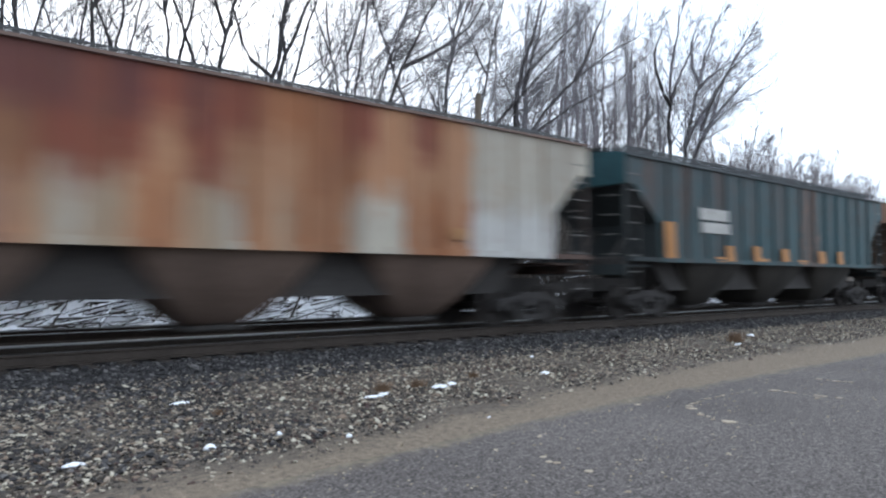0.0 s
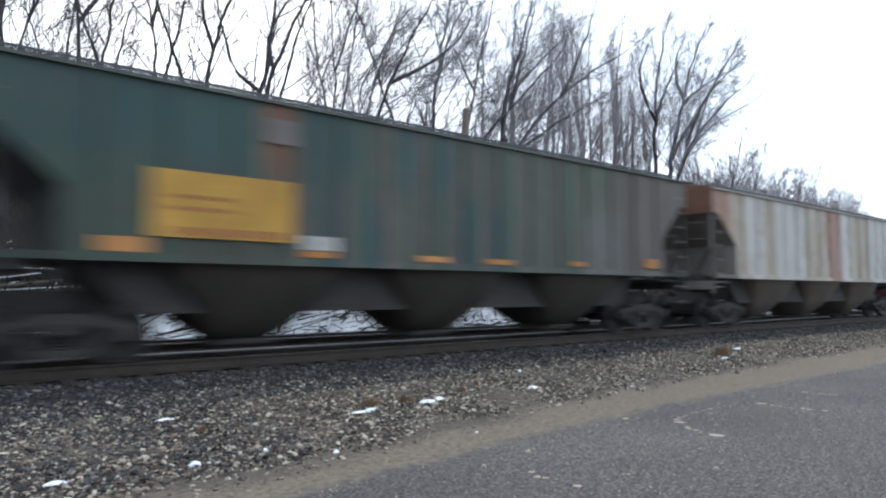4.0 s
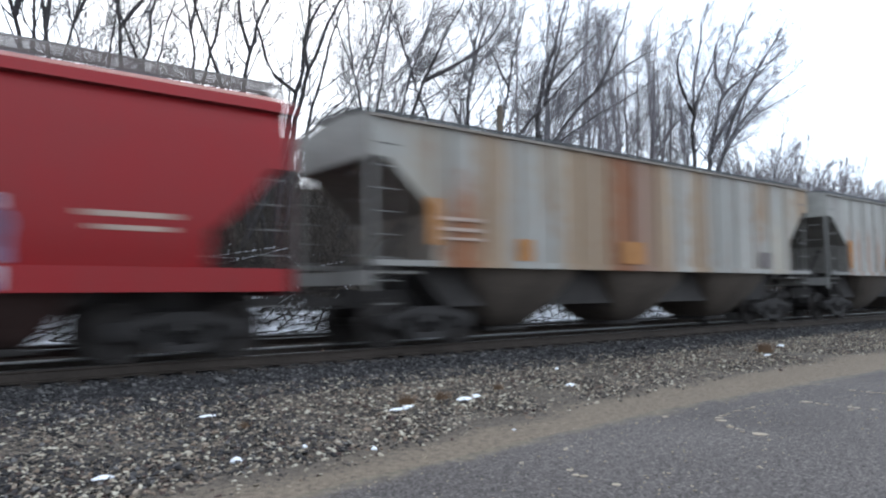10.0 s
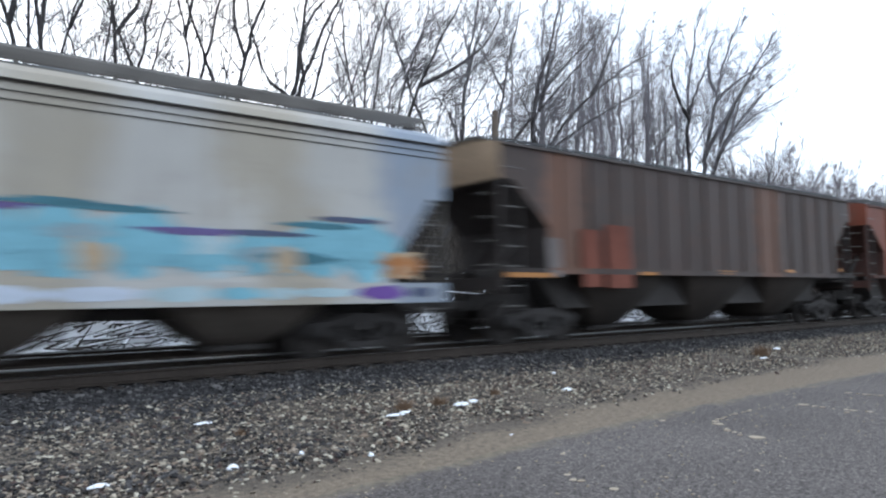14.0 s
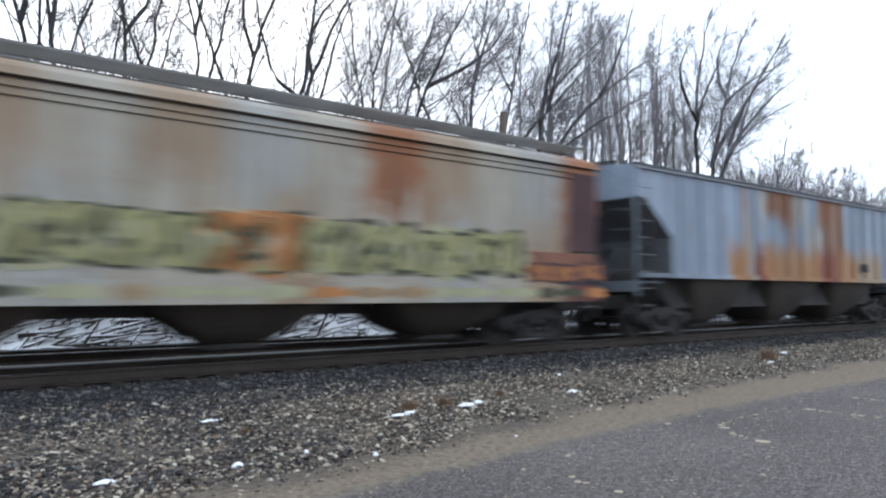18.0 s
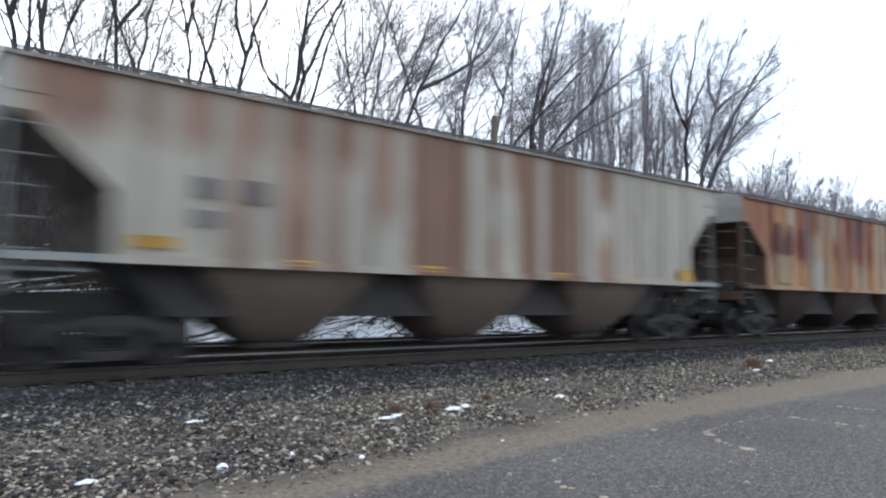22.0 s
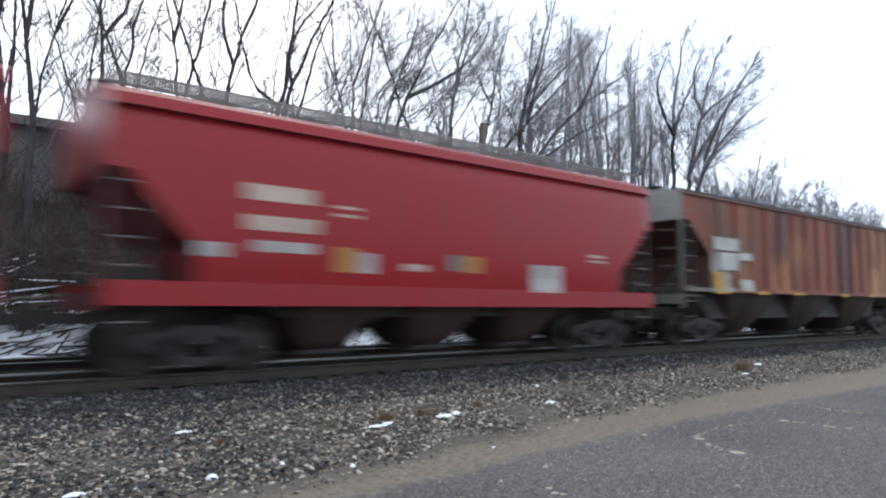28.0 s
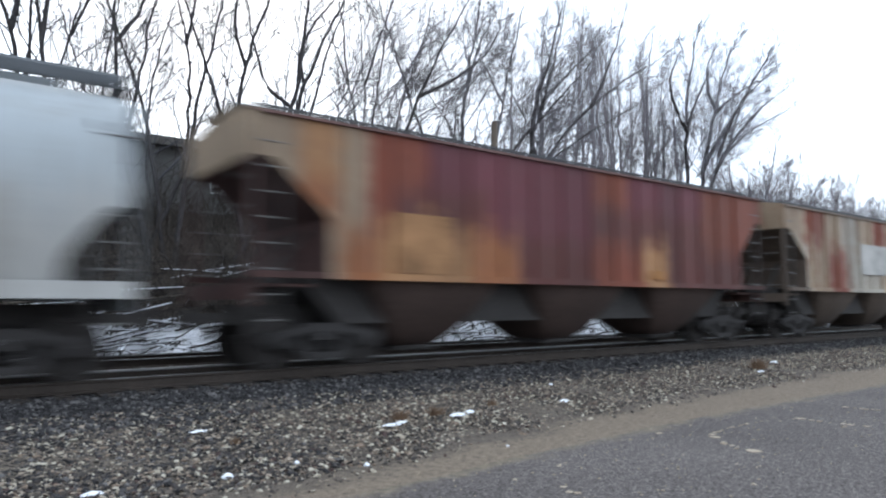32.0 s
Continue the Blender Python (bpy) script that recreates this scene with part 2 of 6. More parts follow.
M_ASPHALT, M_GROUND, M_SNOW = asphalt_mat(), ground_mat(), snow_ground_mat()
M_RAIL = plain("rusty_rail", (0.046, 0.036, 0.030), 0.75, 0.3, 0.35, 5)
M_RAILTOP = plain("polished_rail_head", (0.24, 0.245, 0.25), 0.28, 0.9, 0.15, 8, 0.05)
M_TIE = plain("creosoted_tie", (0.04, 0.032, 0.027), 0.95, 0, 0.5, 10, 0.5)
M_STEEL = plain("grimy_black_steel", (0.048, 0.043, 0.041), 0.75, 0.2, 0.5, 4, 0.2)
M_TRUCK = plain("dusty_cast_steel", (0.041, 0.037, 0.036), 0.85, 0.1, 0.5, 4, 0.3)
M_WHEEL = plain("wheel_steel", (0.036, 0.031, 0.029), 0.6, 0.5, 0.4, 6, 0.2)
M_GALV = plain("galvanised_grating", (0.17, 0.18, 0.19), 0.55, 0.5, 0.3, 8, 0.1)
M_RUNG = plain("worn_ladder_steel", (0.15, 0.143, 0.136), 0.6, 0.3, 0.4, 8, 0.1)
M_BARK = bark_mat("grey_bark", (0.026, 0.024, 0.026), (0.085, 0.077, 0.076))
M_TWIG = bark_mat("twig_bark", (0.070, 0.070, 0.080), (0.19, 0.188, 0.205))
M_TWIG_DARK = bark_mat("dark_twig_bark", (0.042, 0.041, 0.047), (0.12, 0.117, 0.128))
# The next three barks are paled and blued to paint in distance haze.
M_BARK_FAR = bark_mat("hazed_bark", (0.135, 0.125, 0.138), (0.34, 0.315, 0.335))
M_TWIG_MID = bark_mat("half_hazed_bark", (0.095, 0.091, 0.102), (0.26, 0.248, 0.268))
M_TWIG_FAR = bark_mat("hazed_twig_bark", (0.12, 0.117, 0.135), (0.30, 0.29, 0.325))
M_STICK = plain("bleached_stick", (0.13, 0.11, 0.092), 0.9, 0, 0.6, 8, 0.3)
M_BRANCH = plain("damp_dark_branch", (0.045, 0.038, 0.034), 0.9, 0, 0.6, 8, 0.3)
M_BRUSH = plain("dead_brush", (0.062, 0.052, 0.045), 0.95, 0, 0.5, 8, 0.2)
M_SNOWLUMP = plain("old_snow", (0.80, 0.82, 0.86), 0.7, 0, 0.08, 10, 0.3)
M_TUFT = plain("dry_red_grass", (0.15, 0.095, 0.06), 0.95, 0, 0.4, 9, 0.2)
M_CONCRETE = plain("grey_block_wall", (0.16, 0.155, 0.15), 0.95, 0, 0.25, 3, 0.3)
M_FASCIA = plain("weathered_fascia", (0.20, 0.185, 0.17), 0.9, 0, 0.3, 5, 0.2)
M_WHITE = plain("white_frame_paint", (0.72, 0.72, 0.72), 0.6, 0, 0.1, 6, 0.1)
M_POLE = plain("weathered_pole", (0.12, 0.095, 0.075), 0.95, 0, 0.4, 6, 0.4)
M_CRACK = island("crack_sand", [(0.28, 0.23, 0.17), (0.40, 0.34, 0.26), (0.33, 0.27, 0.2)])
M_STONE = island("gravel_stones", [(0.042, 0.036, 0.034), (0.321, 0.263, 0.206), (0.062, 0.054, 0.048), (0.105, 0.089, 0.075), (0.407, 0.358, 0.278), (0.068, 0.042, 0.037), (0.21, 0.156, 0.117), (0.074, 0.063, 0.056), (0.494, 0.451, 0.361), (0.052, 0.045, 0.041), (0.259, 0.209, 0.161), (0.135, 0.113, 0.093), (0.055, 0.047, 0.044)])
M_BALLAST = island("dark_ballast", [(0.018, 0.017, 0.018), (0.040, 0.038, 0.039), (0.024, 0.0228, 0.0242), (0.064, 0.060, 0.061), (0.020, 0.019, 0.020), (0.135, 0.127, 0.124), (0.030, 0.028, 0.030)])
M_LEAF = plain("dry_leaf", (0.36, 0.235, 0.165), 0.9, 0, 0.4, 20, 0.3)


# ---- mesh tools ----
class MB:
    """Collects boxes, tubes and prisms into one mesh."""

    def __init__(self):
        self.v, self.f = [], []

    def add(self, vs, fs):
        o = len(self.v)
        self.v += vs
        self.f += [tuple(i + o for i in f) for f in fs]
        return self

    def box(self, c, s, c2=0.0):
        """A box round c with edges of length s; c2 chamfers its upright and long edges."""
        x, y, z = (a / 2 for a in s)
        vs = [(c[0] + i * x, c[1] + j * y, c[2] + k * z) for k in (-1, 1) for j in (-1, 1) for i in (-1, 1)]
        return self.add(vs, [(0, 2, 3, 1), (4, 5, 7, 6), (0, 1, 5, 4), (2, 6, 7, 3), (0, 4, 6, 2), (1, 3, 7, 5)])

    def span(self, a, b):
        return self.box([(p + q) / 2 for p, q in zip(a, b)], [abs(q - p) for p, q in zip(a, b)])

    def tube(self, p, q, r, n=6, r2=None, cap=True):
        p, q = Vector(p), Vector(q)
        d = (q - p).normalized()
        s = d.orthogonal().normalized()
        t = d.cross(s)
        r2 = r if r2 is None else r2
        vs = []
        for base, rad in ((p, r), (q, r2)):
            for i in range(n):
                a = 2 * math.pi * i / n
                vs.append(tuple(base + s * (rad * math.cos(a)) + t * (rad * math.sin(a))))
        fs = [(i, (i + 1) % n, n + (i + 1) % n, n + i) for i in range(n)]
        if cap:
            fs += [tuple(range(n - 1, -1, -1)), tuple(range(n, 2 * n))]
        return self.add(vs, fs)

    def beam(self, p, q, w, h):
        """A bar of rectangular section from p to q."""
        p, q = Vector(p), Vector(q)
        d = (q - p).normalized()
        s = d.cross(Vector((0, 0, 1)))
        s = s.normalized() if s.length > 1e-4 else Vector((0, 1, 0))
        t = d.cross(s)
        vs = [tuple(b + s * (i * w / 2) + t * (j * h / 2)) for b in (p, q) for i, j in ((-1, -1), (1, -1), (1, 1), (-1, 1))]
        return self.add(vs, [(3, 2, 1, 0), (4, 5, 6, 7), (0, 1, 5, 4), (1, 2, 6, 5), (2, 3, 7, 6), (3, 0, 4, 7)])

    def prism(self, poly, axis, a, b):
        """A polygon drawn across the other two axes, drawn out along one axis from a to b."""
        def at(p, w):
            return {"x": (w, p[0], p[1]), "y": (p[0], w, p[1]), "z": (p[0], p[1], w)}[axis]
        n = len(poly)
        vs = [at(p, a) for p in poly] + [at(p, b) for p in poly]
        fs = [(i, (i + 1) % n, n + (i + 1) % n, n + i) for i in range(n)]
        return self.add(vs, fs + [tuple(range(n - 1, -1, -1)), tuple(range(n, 2 * n))])

    def rings(self, rings, close=True):
        """A skin over rings of equally many points."""
        n = len(rings[0])
        vs = [p for r in rings for p in r]
        fs = []
        for k in range(len(rings) - 1):
            for i in range(n):
                j = (i + 1) % n
                fs.append((k * n + i, k * n + j, (k + 1) * n + j, (k + 1) * n + i))
        if close:
            m = (len(rings) - 1) * n
            fs += [tuple(range(n - 1, -1, -1)), tuple(range(m, m + n))]
        return self.add(vs, fs)

    def mesh(self, name, mat, smooth=False, fix=True):
        me = bpy.data.meshes.new(name)
        me.from_pydata(self.v, [], self.f)
        if fix:
            bm = bmesh.new()
            bm.from_mesh(me)
            bmesh.ops.recalc_face_normals(bm, faces=bm.faces)
            bm.to_mesh(me)
            bm.free()
        if smooth:
            me.shade_smooth()
        me.materials.append(mat)
        return me


def part(name, data, parent=None, loc=(0, 0, 0), label="", mat=None, turn=None):
    """One mesh object under a thing or under a part."""
    ob = new(name, data)
    ob.parent = parent
    ob.location = loc
    if turn:
        ob.rotation_euler = turn
    if mat:
        ob.material_slots[0].link = "OBJECT"
        ob.material_slots[0].material = mat
    if label:
        ob["label"] = label
    return ob


# ---- ground ----
def shoulder(x):
    """Where the dirt strip meets the gravel."""
    return 5.2 + 0.17 * max(-3.0, min(x, 9.0)) + 0.05 * max(0.0, min(x, 40.0) - 9.0)


def bank_z(x, y):
    """Height of the ground: flat asphalt, dirt strip, ballast shoulder, track bed, then a bank that climbs beyond the second track."""
    edge = shoulder(x)
    pts = [(-1e4, 0.0), (edge, 0.0), (edge + 0.5, 0.03), (10.35, RAIL - 0.22), (TRACK2_Y + 1.6, RAIL - 0.22),
           (18.1, 0.30), (19.3, 1.45), (20.4, 2.15), (23.0, 3.9), (26.0, 5.4), (30.0, 6.6), (40.0, 7.6), (80.0, 9.5), (1e5, 9.5)]
    for (a, za), (b, zb) in zip(pts, pts[1:]):
        if y <= b:
            return za + (zb - za) * (y - a) / (b - a)
    return 9.5


def ground():
    """One sheet to the horizon, finer where it is near; asphalt, bank and snowy ground are its three stretches."""
    def sheet(name, ys, xs, mat, label, cat, lift):
        m = MB()
        for y in ys:
            for x in xs:
                yy = y(x) if callable(y) else y
                rough = lift if 5.5 < yy < 40 and -40 < x < 160 and not callable(y) else 0.0
                m.v.append((x, yy, bank_z(x, yy) + rough * noise.noise((x * 0.9, yy * 0.9, 3.1))))
        n = len(xs)
        for j in range(len(ys) - 1):
            for i in range(n - 1):
                m.f.append((j * n + i, j * n + i + 1, (j + 1) * n + i + 1, (j + 1) * n + i))
        return tagged(new(name, m.mesh(name, mat, True, False)), label, cat, kind="structure")
    xs = [-2500, -600, -150, -60, -30] + [-20 + 0.5 * i for i in range(180)] + [75, 85, 100, 130, 170, 250, 400, 900, 3000]
    def rim(x):
        c, q = max(-3.0, min(x, 9.0)), max(-5.0, min(x, 38.0))
        w = 0.07 * noise.noise((q * 1.1, 0, 0)) + 0.045 * noise.noise((q * 5.0, 3, 0))
        return 4.52 + 0.16 * c - 0.0065 * c * c + w
    sheet("asphalt_lot", [-3000, -500, -60, -10, 0, 3, rim], xs, M_ASPHALT, "worn grey asphalt with pale chips beside the railway", "asphalt", 0.0)
    sheet("ground", [rim, 5.75, 6.1, 6.45, 6.9, 7.3, 7.7, 8.2, 8.7, 9.2, 9.8, 10.35, 10.9, 12, 13, 14, 15, 16.5, 17.55], xs, M_GROUND,
          "sandy dirt strip and grey gravel bank along the track", "ground", 0.035)
    ys = [17.55] + [17.9 + 0.4 * i for i in range(20)] + [26, 28, 31, 36, 45, 70, 150, 500, 3000]
    sheet("snowy_ground", ys, xs, M_SNOW, "patchy old snow over leaf litter on a wooded bank", "ground", 0.22)


ground()


def railway(y, name, label):
    top = tagged(new(name), label, "track", kind="structure")
    top.location = (0, y, RAIL)
    prof = [(-0.07, -0.18), (0.07, -0.18), (0.07, -0.165), (0.012, -0.145), (0.012, -0.045), (0.036, -0.035), (0.036, -0.004),
            (-0.036, -0.004), (-0.036, -0.035), (-0.012, -0.045), (-0.012, -0.145), (-0.07, -0.165)]
    rail = MB().prism(prof, "x", -640, 640).mesh("rail", M_RAIL)
    for s in (-1, 1):
        r = part("rail", rail, top, (0, s * 0.755, 0))
        face = [(-s * 0.037, -0.032), (-s * 0.039, -0.032), (-s * 0.039, -0.003), (-s * 0.030, 0.0), (s * 0.026, 0.0), (s * 0.030, -0.004), (-s * 0.037, -0.004)]
        head = MB().prism(face, "x", -640, 640).mesh("polished_head", M_RAILTOP)
        part("polished_head", head, r, (0, 0, 0.0), "wheel-polished bright top and gauge face of the rail")
    tie = MB().box((0, 0, 0), (0.22, 2.55, 0.17)).mesh("tie", M_TIE)
    plate = MB().box((0, -0.755, 0), (0.19, 0.33, 0.016)).box((0, 0.755, 0), (0.19, 0.33, 0.016)).mesh("tie_plate", M_RAIL)
    for i in range(110):
        x = -4 + 0.54 * i
        t = part("tie", tie, top, (x, random.uniform(-0.03, 0.03), -0.281))
        part("tie_plate", plate, t, (0, 0, 0.0925))
    rest = MB()
    for i in list(range(-1180, 0)) + list(range(110, 1190)):
        rest.box((-4 + 0.54 * i, 0, -0.281), (0.22, 2.55, 0.17))
    tagged(part("distant_ties", rest.mesh("distant_ties", M_TIE), top), kind="stuff")
    return top


railway(TRACK_Y, "railway_track", "running railway track with rusty rails on dark ties")
railway(TRACK2_Y, "second_railway_track", "empty parallel railway track behind the train")


def stones(name, count, place, size, mat, label):
    """Loose angular stones, thickest where the ground shows."""
    base = np.array([(-1, -1, -0.7), (1, -0.9, -0.7), (0.9, 1, -0.7), (-0.9, 0.9, -0.7), (-0.7, -0.6, 0.75), (0.6, -0.7, 0.7), (0.7, 0.6, 0.8), (-0.6, 0.7, 0.65)])
    quads = np.array([(0, 3, 2, 1), (4, 5, 6, 7), (0, 1, 5, 4), (1, 2, 6, 5), (2, 3, 7, 6), (3, 0, 4, 7)])
    rng = np.random.default_rng(len(name) + count)
    pos = place(rng, count)
    count = len(pos)
    sc = size * rng.lognormal(0, 0.35, (count, 1, 1)) * rng.uniform(0.65, 1.25, (count, 1, 3)) * np.array((1.3, 1.0, 0.5))
    v = base[None] * sc + rng.normal(0, 0.16, (count, 8, 3)) * sc
    a, b = rng.uniform(0, 6.28, count), rng.uniform(-0.7, 0.7, count)
    ca, sa, cb, sb = np.cos(a), np.sin(a), np.cos(b), np.sin(b)
    rot = np.zeros((count, 3, 3))
    rot[:, 0, 0], rot[:, 0, 1], rot[:, 0, 2] = ca * cb, -sa, ca * sb
    rot[:, 1, 0], rot[:, 1, 1], rot[:, 1, 2] = sa * cb, ca, sa * sb
    rot[:, 2, 0], rot[:, 2, 2] = -sb, cb
    v = np.einsum("nij,nkj->nki", rot, v) + pos[:, None, :]
    me = bpy.data.meshes.new(name)
    me.from_pydata(v.reshape(-1, 3).tolist(), [], (quads[None] + 8 * np.arange(count)[:, None, None]).reshape(-1, 4).tolist())
    me.materials.append(mat)
    return tagged(new(name, me), label, "gravel", kind="stuff")


def scatter(x0, x1, y0, y1, lift, gap=0.0, slant=0.0):
    def place(rng, n):
        d = rng.uniform(0, 1, n)
        x = x0 + (x1 - x0) * d ** 1.7
        y = rng.uniform(y0, y1, n)
        keep = y - np.where(gap != 0, 5.2 + 0.17 * np.clip(x, -3, 9) + 0.05 * np.maximum(0, np.minimum(x, 40) - 9), 0) > gap * rng.uniform(-0.35, 1, n) ** 3
        keep &= y > y0 + slant * np.clip(x, 0, 20)
        x, y = x[keep], y[keep]
        return np.array([(p, q, bank_z(p, q) + lift) for p, q in zip(x, y)])
    return place


stones("gravel_shoulder", 56000, scatter(-1.5, 34, 4.6, 9.5, 0.007, -0.55), 0.0142, M_STONE, "mixed tan and grey gravel on the shoulder")
stones("gravel_shoulder", 5000, scatter(-1.5, 22, 5.6, 8.6, 0.008, 0.7), 0.0165, M_STONE, "coarser pale stones among the gravel")
stones("track_ballast", 36000, scatter(-1.5, 42, 8.35, 11.1, 0.010, slant=0.05), 0.018, M_BALLAST, "dark crushed-stone track ballast")
stones("track_ballast", 7000, scatter(-1.5, 45, 11.3, 17.6, 0.012), 0.03, M_BALLAST, "dark crushed-stone ballast between the tracks")
# added dark stones stand in for the dimmer light at the left
stones("dark_gravel", 6000, scatter(-1.5, 3.6, 5.7, 8.9, 0.010, 0.6), 0.0145, M_BALLAST, "dark crushed stones added to dim the paler gravel on the left")
stones("asphalt_chips", 700, scatter(0.5, 22, 3.0, 5.3, 0.002), 0.008, M_CRACK, "pale chips of stone lying on asphalt")


# ---- trees ----
class Tree:
    """A bare tree: crooked tapering stems that bend as given, forking into limbs, branches and upswept twigs; a trunk's and a crown's mesh."""

    def __init__(self, seed, thin=0.0065, limbs=1.0, reach=1.0, twigs=1.0, sweep=0.03, angle=33, rise=0.05, bare=2.2):
        self.rng = random.Random(seed)
        self.trunk, self.crown = MB(), MB()
        self.thin, self.limbs, self.reach, self.twigs, self.sweep, self.angle, self.rise, self.bare = thin, limbs, reach, twigs, sweep, angle, rise, bare

    def tube(self, mb, pts, rad, n):
        rings = []
        last = len(pts) - 1
        for i, q in enumerate(pts):
            ax = (pts[min(i + 1, last)] - pts[max(i - 1, 0)]).normalized()
            s = ax.orthogonal().normalized()
            t = ax.cross(s)
            rings.append([tuple(q + s * (rad[i] * math.cos(6.2832 * k / n)) + t * (rad[i] * math.sin(6.2832 * k / n))) for k in range(n)])
        mb.rings(rings, False)

    def twig(self, p, d, length, r):
        g = self.rng.gauss
        m = p + d * (length * 0.5)
        q = m + (d + Vector((g(0.04, 0.16), g(0, 0.16), g(0.12, 0.12)))).normalized() * (length * 0.5)
        self.tube(self.crown, [p, m, q], [r, r * 0.8, r * 0.45], 3)

    def limb(self, p, d, length, r, level):
        """One limb and all that grows on it; level 0 is a branch off a stem, 1 a smaller one."""
        rng = self.rng
        segs = max(3, int(length / (0.34 if level == 0 else 0.26)))
        crook = 0.10 if level == 0 else 0.12
        pts, rad = [p.copy()], [r]
        d = d.normalized()
        for i in range(segs):
            d = (d + Vector((rng.gauss(self.sweep, crook), rng.gauss(0, crook), rng.gauss(self.rise, crook * 0.7)))).normalized()
            pts.append(pts[-1] + d * (length / segs))
            rad.append(max(self.thin, r * (1 - 0.72 * (i + 1) / segs)))
        self.tube(self.crown, pts, rad, 5 if level == 0 else 3)
        kids = length * (2.0 if level == 0 else 3.6 * self.twigs) + 1
        n = int(kids) + (rng.random() < kids % 1)
        for k in range(n + 2):
            f = 0.99 if k >= n else 0.28 + 0.71 * (k + rng.random()) / n
            i = min(int(f * segs), segs - 1)
            q = pts[i].lerp(pts[i + 1], f * segs - i)
            ax = (pts[i + 1] - pts[i]).normalized()
            side = ax.orthogonal().normalized()
            side.rotate(Matrix.Rotation(rng.uniform(0, 6.28), 3, ax))
            th = radians(rng.uniform(12, 28) if k >= n else rng.uniform(self.angle - 14, self.angle + 14))
            nd = ax * math.cos(th) + side * math.sin(th)
            if level == 0:
                self.limb(q, nd, max(0.45, length * (0.62 - 0.25 * f) * rng.uniform(0.6, 1.25)), max(self.thin, rad[i] * 0.55), 1)
            else:
                self.twig(q, nd, rng.uniform(0.3, 0.85), self.thin)

    def stem(self, base, lean, bend, length, r, over, side=0.0):
        """A stem that rises from base, leaning and bending along x; over: how far it still rises, ever thinner, past the given length."""
        rng = self.rng
        total = length + over
        n = max(4, int(total / 0.45))
        pts, rad = [], []
        wx = wy = 0.0
        for i in range(n + 1):
            h = total * i / n
            m = min(h, length)
            x = lean * m + bend * m * m + (lean + 2 * bend * length) * 0.7 * (h - m)
            wx, wy = wx * 0.8 + rng.gauss(0, 0.030), wy * 0.9 + rng.gauss(0, 0.05)
            pts.append(Vector(base) + Vector((x + wx * min(1, i / 2), side * h + wy * min(1, i / 2), h)))
            rad.append(max(self.thin, r * (1.12 - 0.98 * (h / total) ** 0.9)))
        cut = min(n, max(2, int(self.bare / 0.45))) if base[2] <= 0 else 0
        if cut:
            self.tube(self.trunk, [pts[0] - Vector((0, 0, 0.5))] + pts[:cut + 1], [rad[0] * 1.25] + rad[:cut + 1], 8)
        self.tube(self.trunk, pts[cut:], rad[cut:], 7)
        h = self.bare if base[2] <= 0 else 0.3
        side_sign = 1
        while h < total - 0.1:
            i = min(int(h / total * n), n - 1)
            ax = (pts[i + 1] - pts[i]).normalized()
            out = Vector((side_sign * rng.uniform(0.35, 1.0), rng.uniform(-0.8, 0.8), 0)).normalized()
            th = radians(rng.uniform(self.angle - 12, self.angle + 16))
            ln = self.reach * min(4.2, 0.6 + 0.36 * (total - h)) * rng.uniform(0.45, 1.1)
            self.limb(pts[i].lerp(pts[i + 1], h / total * n - i), ax * math.cos(th) + out * math.sin(th), ln, max(self.thin, min(rad[i] * 0.5, 0.009 + 0.008 * ln)), 0)
            side_sign = -side_sign if rng.random() < 0.75 else side_sign
            h += rng.uniform(0.35, 1.0) / self.limbs
        self.limb(pts[-1], pts[-1] - pts[-2], 0.8, rad[-1], 1)
        return pts

    def done(self, mats=None, label="", group="bare trees behind the track"):
        top = new("tree")
        bark, wood = mats or (M_BARK, M_TWIG)
        part("trunk", self.trunk.mesh("trunk", bark, True, False), top)
        part("crown", self.crown.mesh("crown", wood, True, False), top, label="leafless forking branches and fine twigs")
        return tagged(top, label or "bare leafless tree with a dark forking trunk on the bank", "tree", group)


def put(ob, x, y, turn=0.0, scale=1.0, dz=0.0):
    ob.location = (x, y, bank_z(x, y) + dz)
    ob.rotation_euler = (0, 0, turn)
    ob.scale = (scale, scale, scale)
    return ob


def another(ob, x, y, turn, scale):
    """A further tree of the same growth, turned and sized anew."""
    c = copy_thing(ob, Matrix.Identity(4))
    return put(c, x, y, turn, scale)


GROWN = []


def bank_tree(y, x, *stems, over=3.5, mats=None, label="", **how):
    """One tree of the bank; stems: height at which each leaves the first one, lean, bend, length, radius."""
    t = Tree(100 + len(GROWN), **how)
    main = []
    for k, (h, lean, bend, length, r) in enumerate(stems):
        base = Vector((0, 0, 0))
        if k:
            i = min(range(len(main)), key=lambda q: abs(main[q].z - h))
            base = main[i]
        pts = t.stem(base, lean, bend, length, r * (1.25 if how["limbs"] < 1 else 1.0), over if k == 0 else over * 0.8, t.rng.uniform(-0.05, 0.05))
        main = main or pts
    GROWN.append(put(t.done(mats, label), x, y))


SPARSE = dict(limbs=0.8, twigs=0.6, mats=(M_BARK, M_TWIG_DARK))
RICH = dict(limbs=1.35, twigs=1.25, sweep=0.085, reach=1.15, over=1.8, thin=0.0066, mats=(M_BARK, M_TWIG_MID))
FULL = dict(limbs=1.35, twigs=1.25, reach=1.15, sweep=0.045, angle=36, over=0.8, thin=0.0072, bare=4.0)
TALL = "slender dark leafless tree leaning on the wooded bank"
ARCH = "leafless tree whose limbs arch out over the bank"
WIDE = "broad spreading bare tree with a fan of upswept limbs"
bank_tree(21.5, 2.12, (0.0, 0.245, -0.0424, 6.8, 0.083), (5.92, 0.249, -0.162, 1, 0.065), label=TALL, **SPARSE)
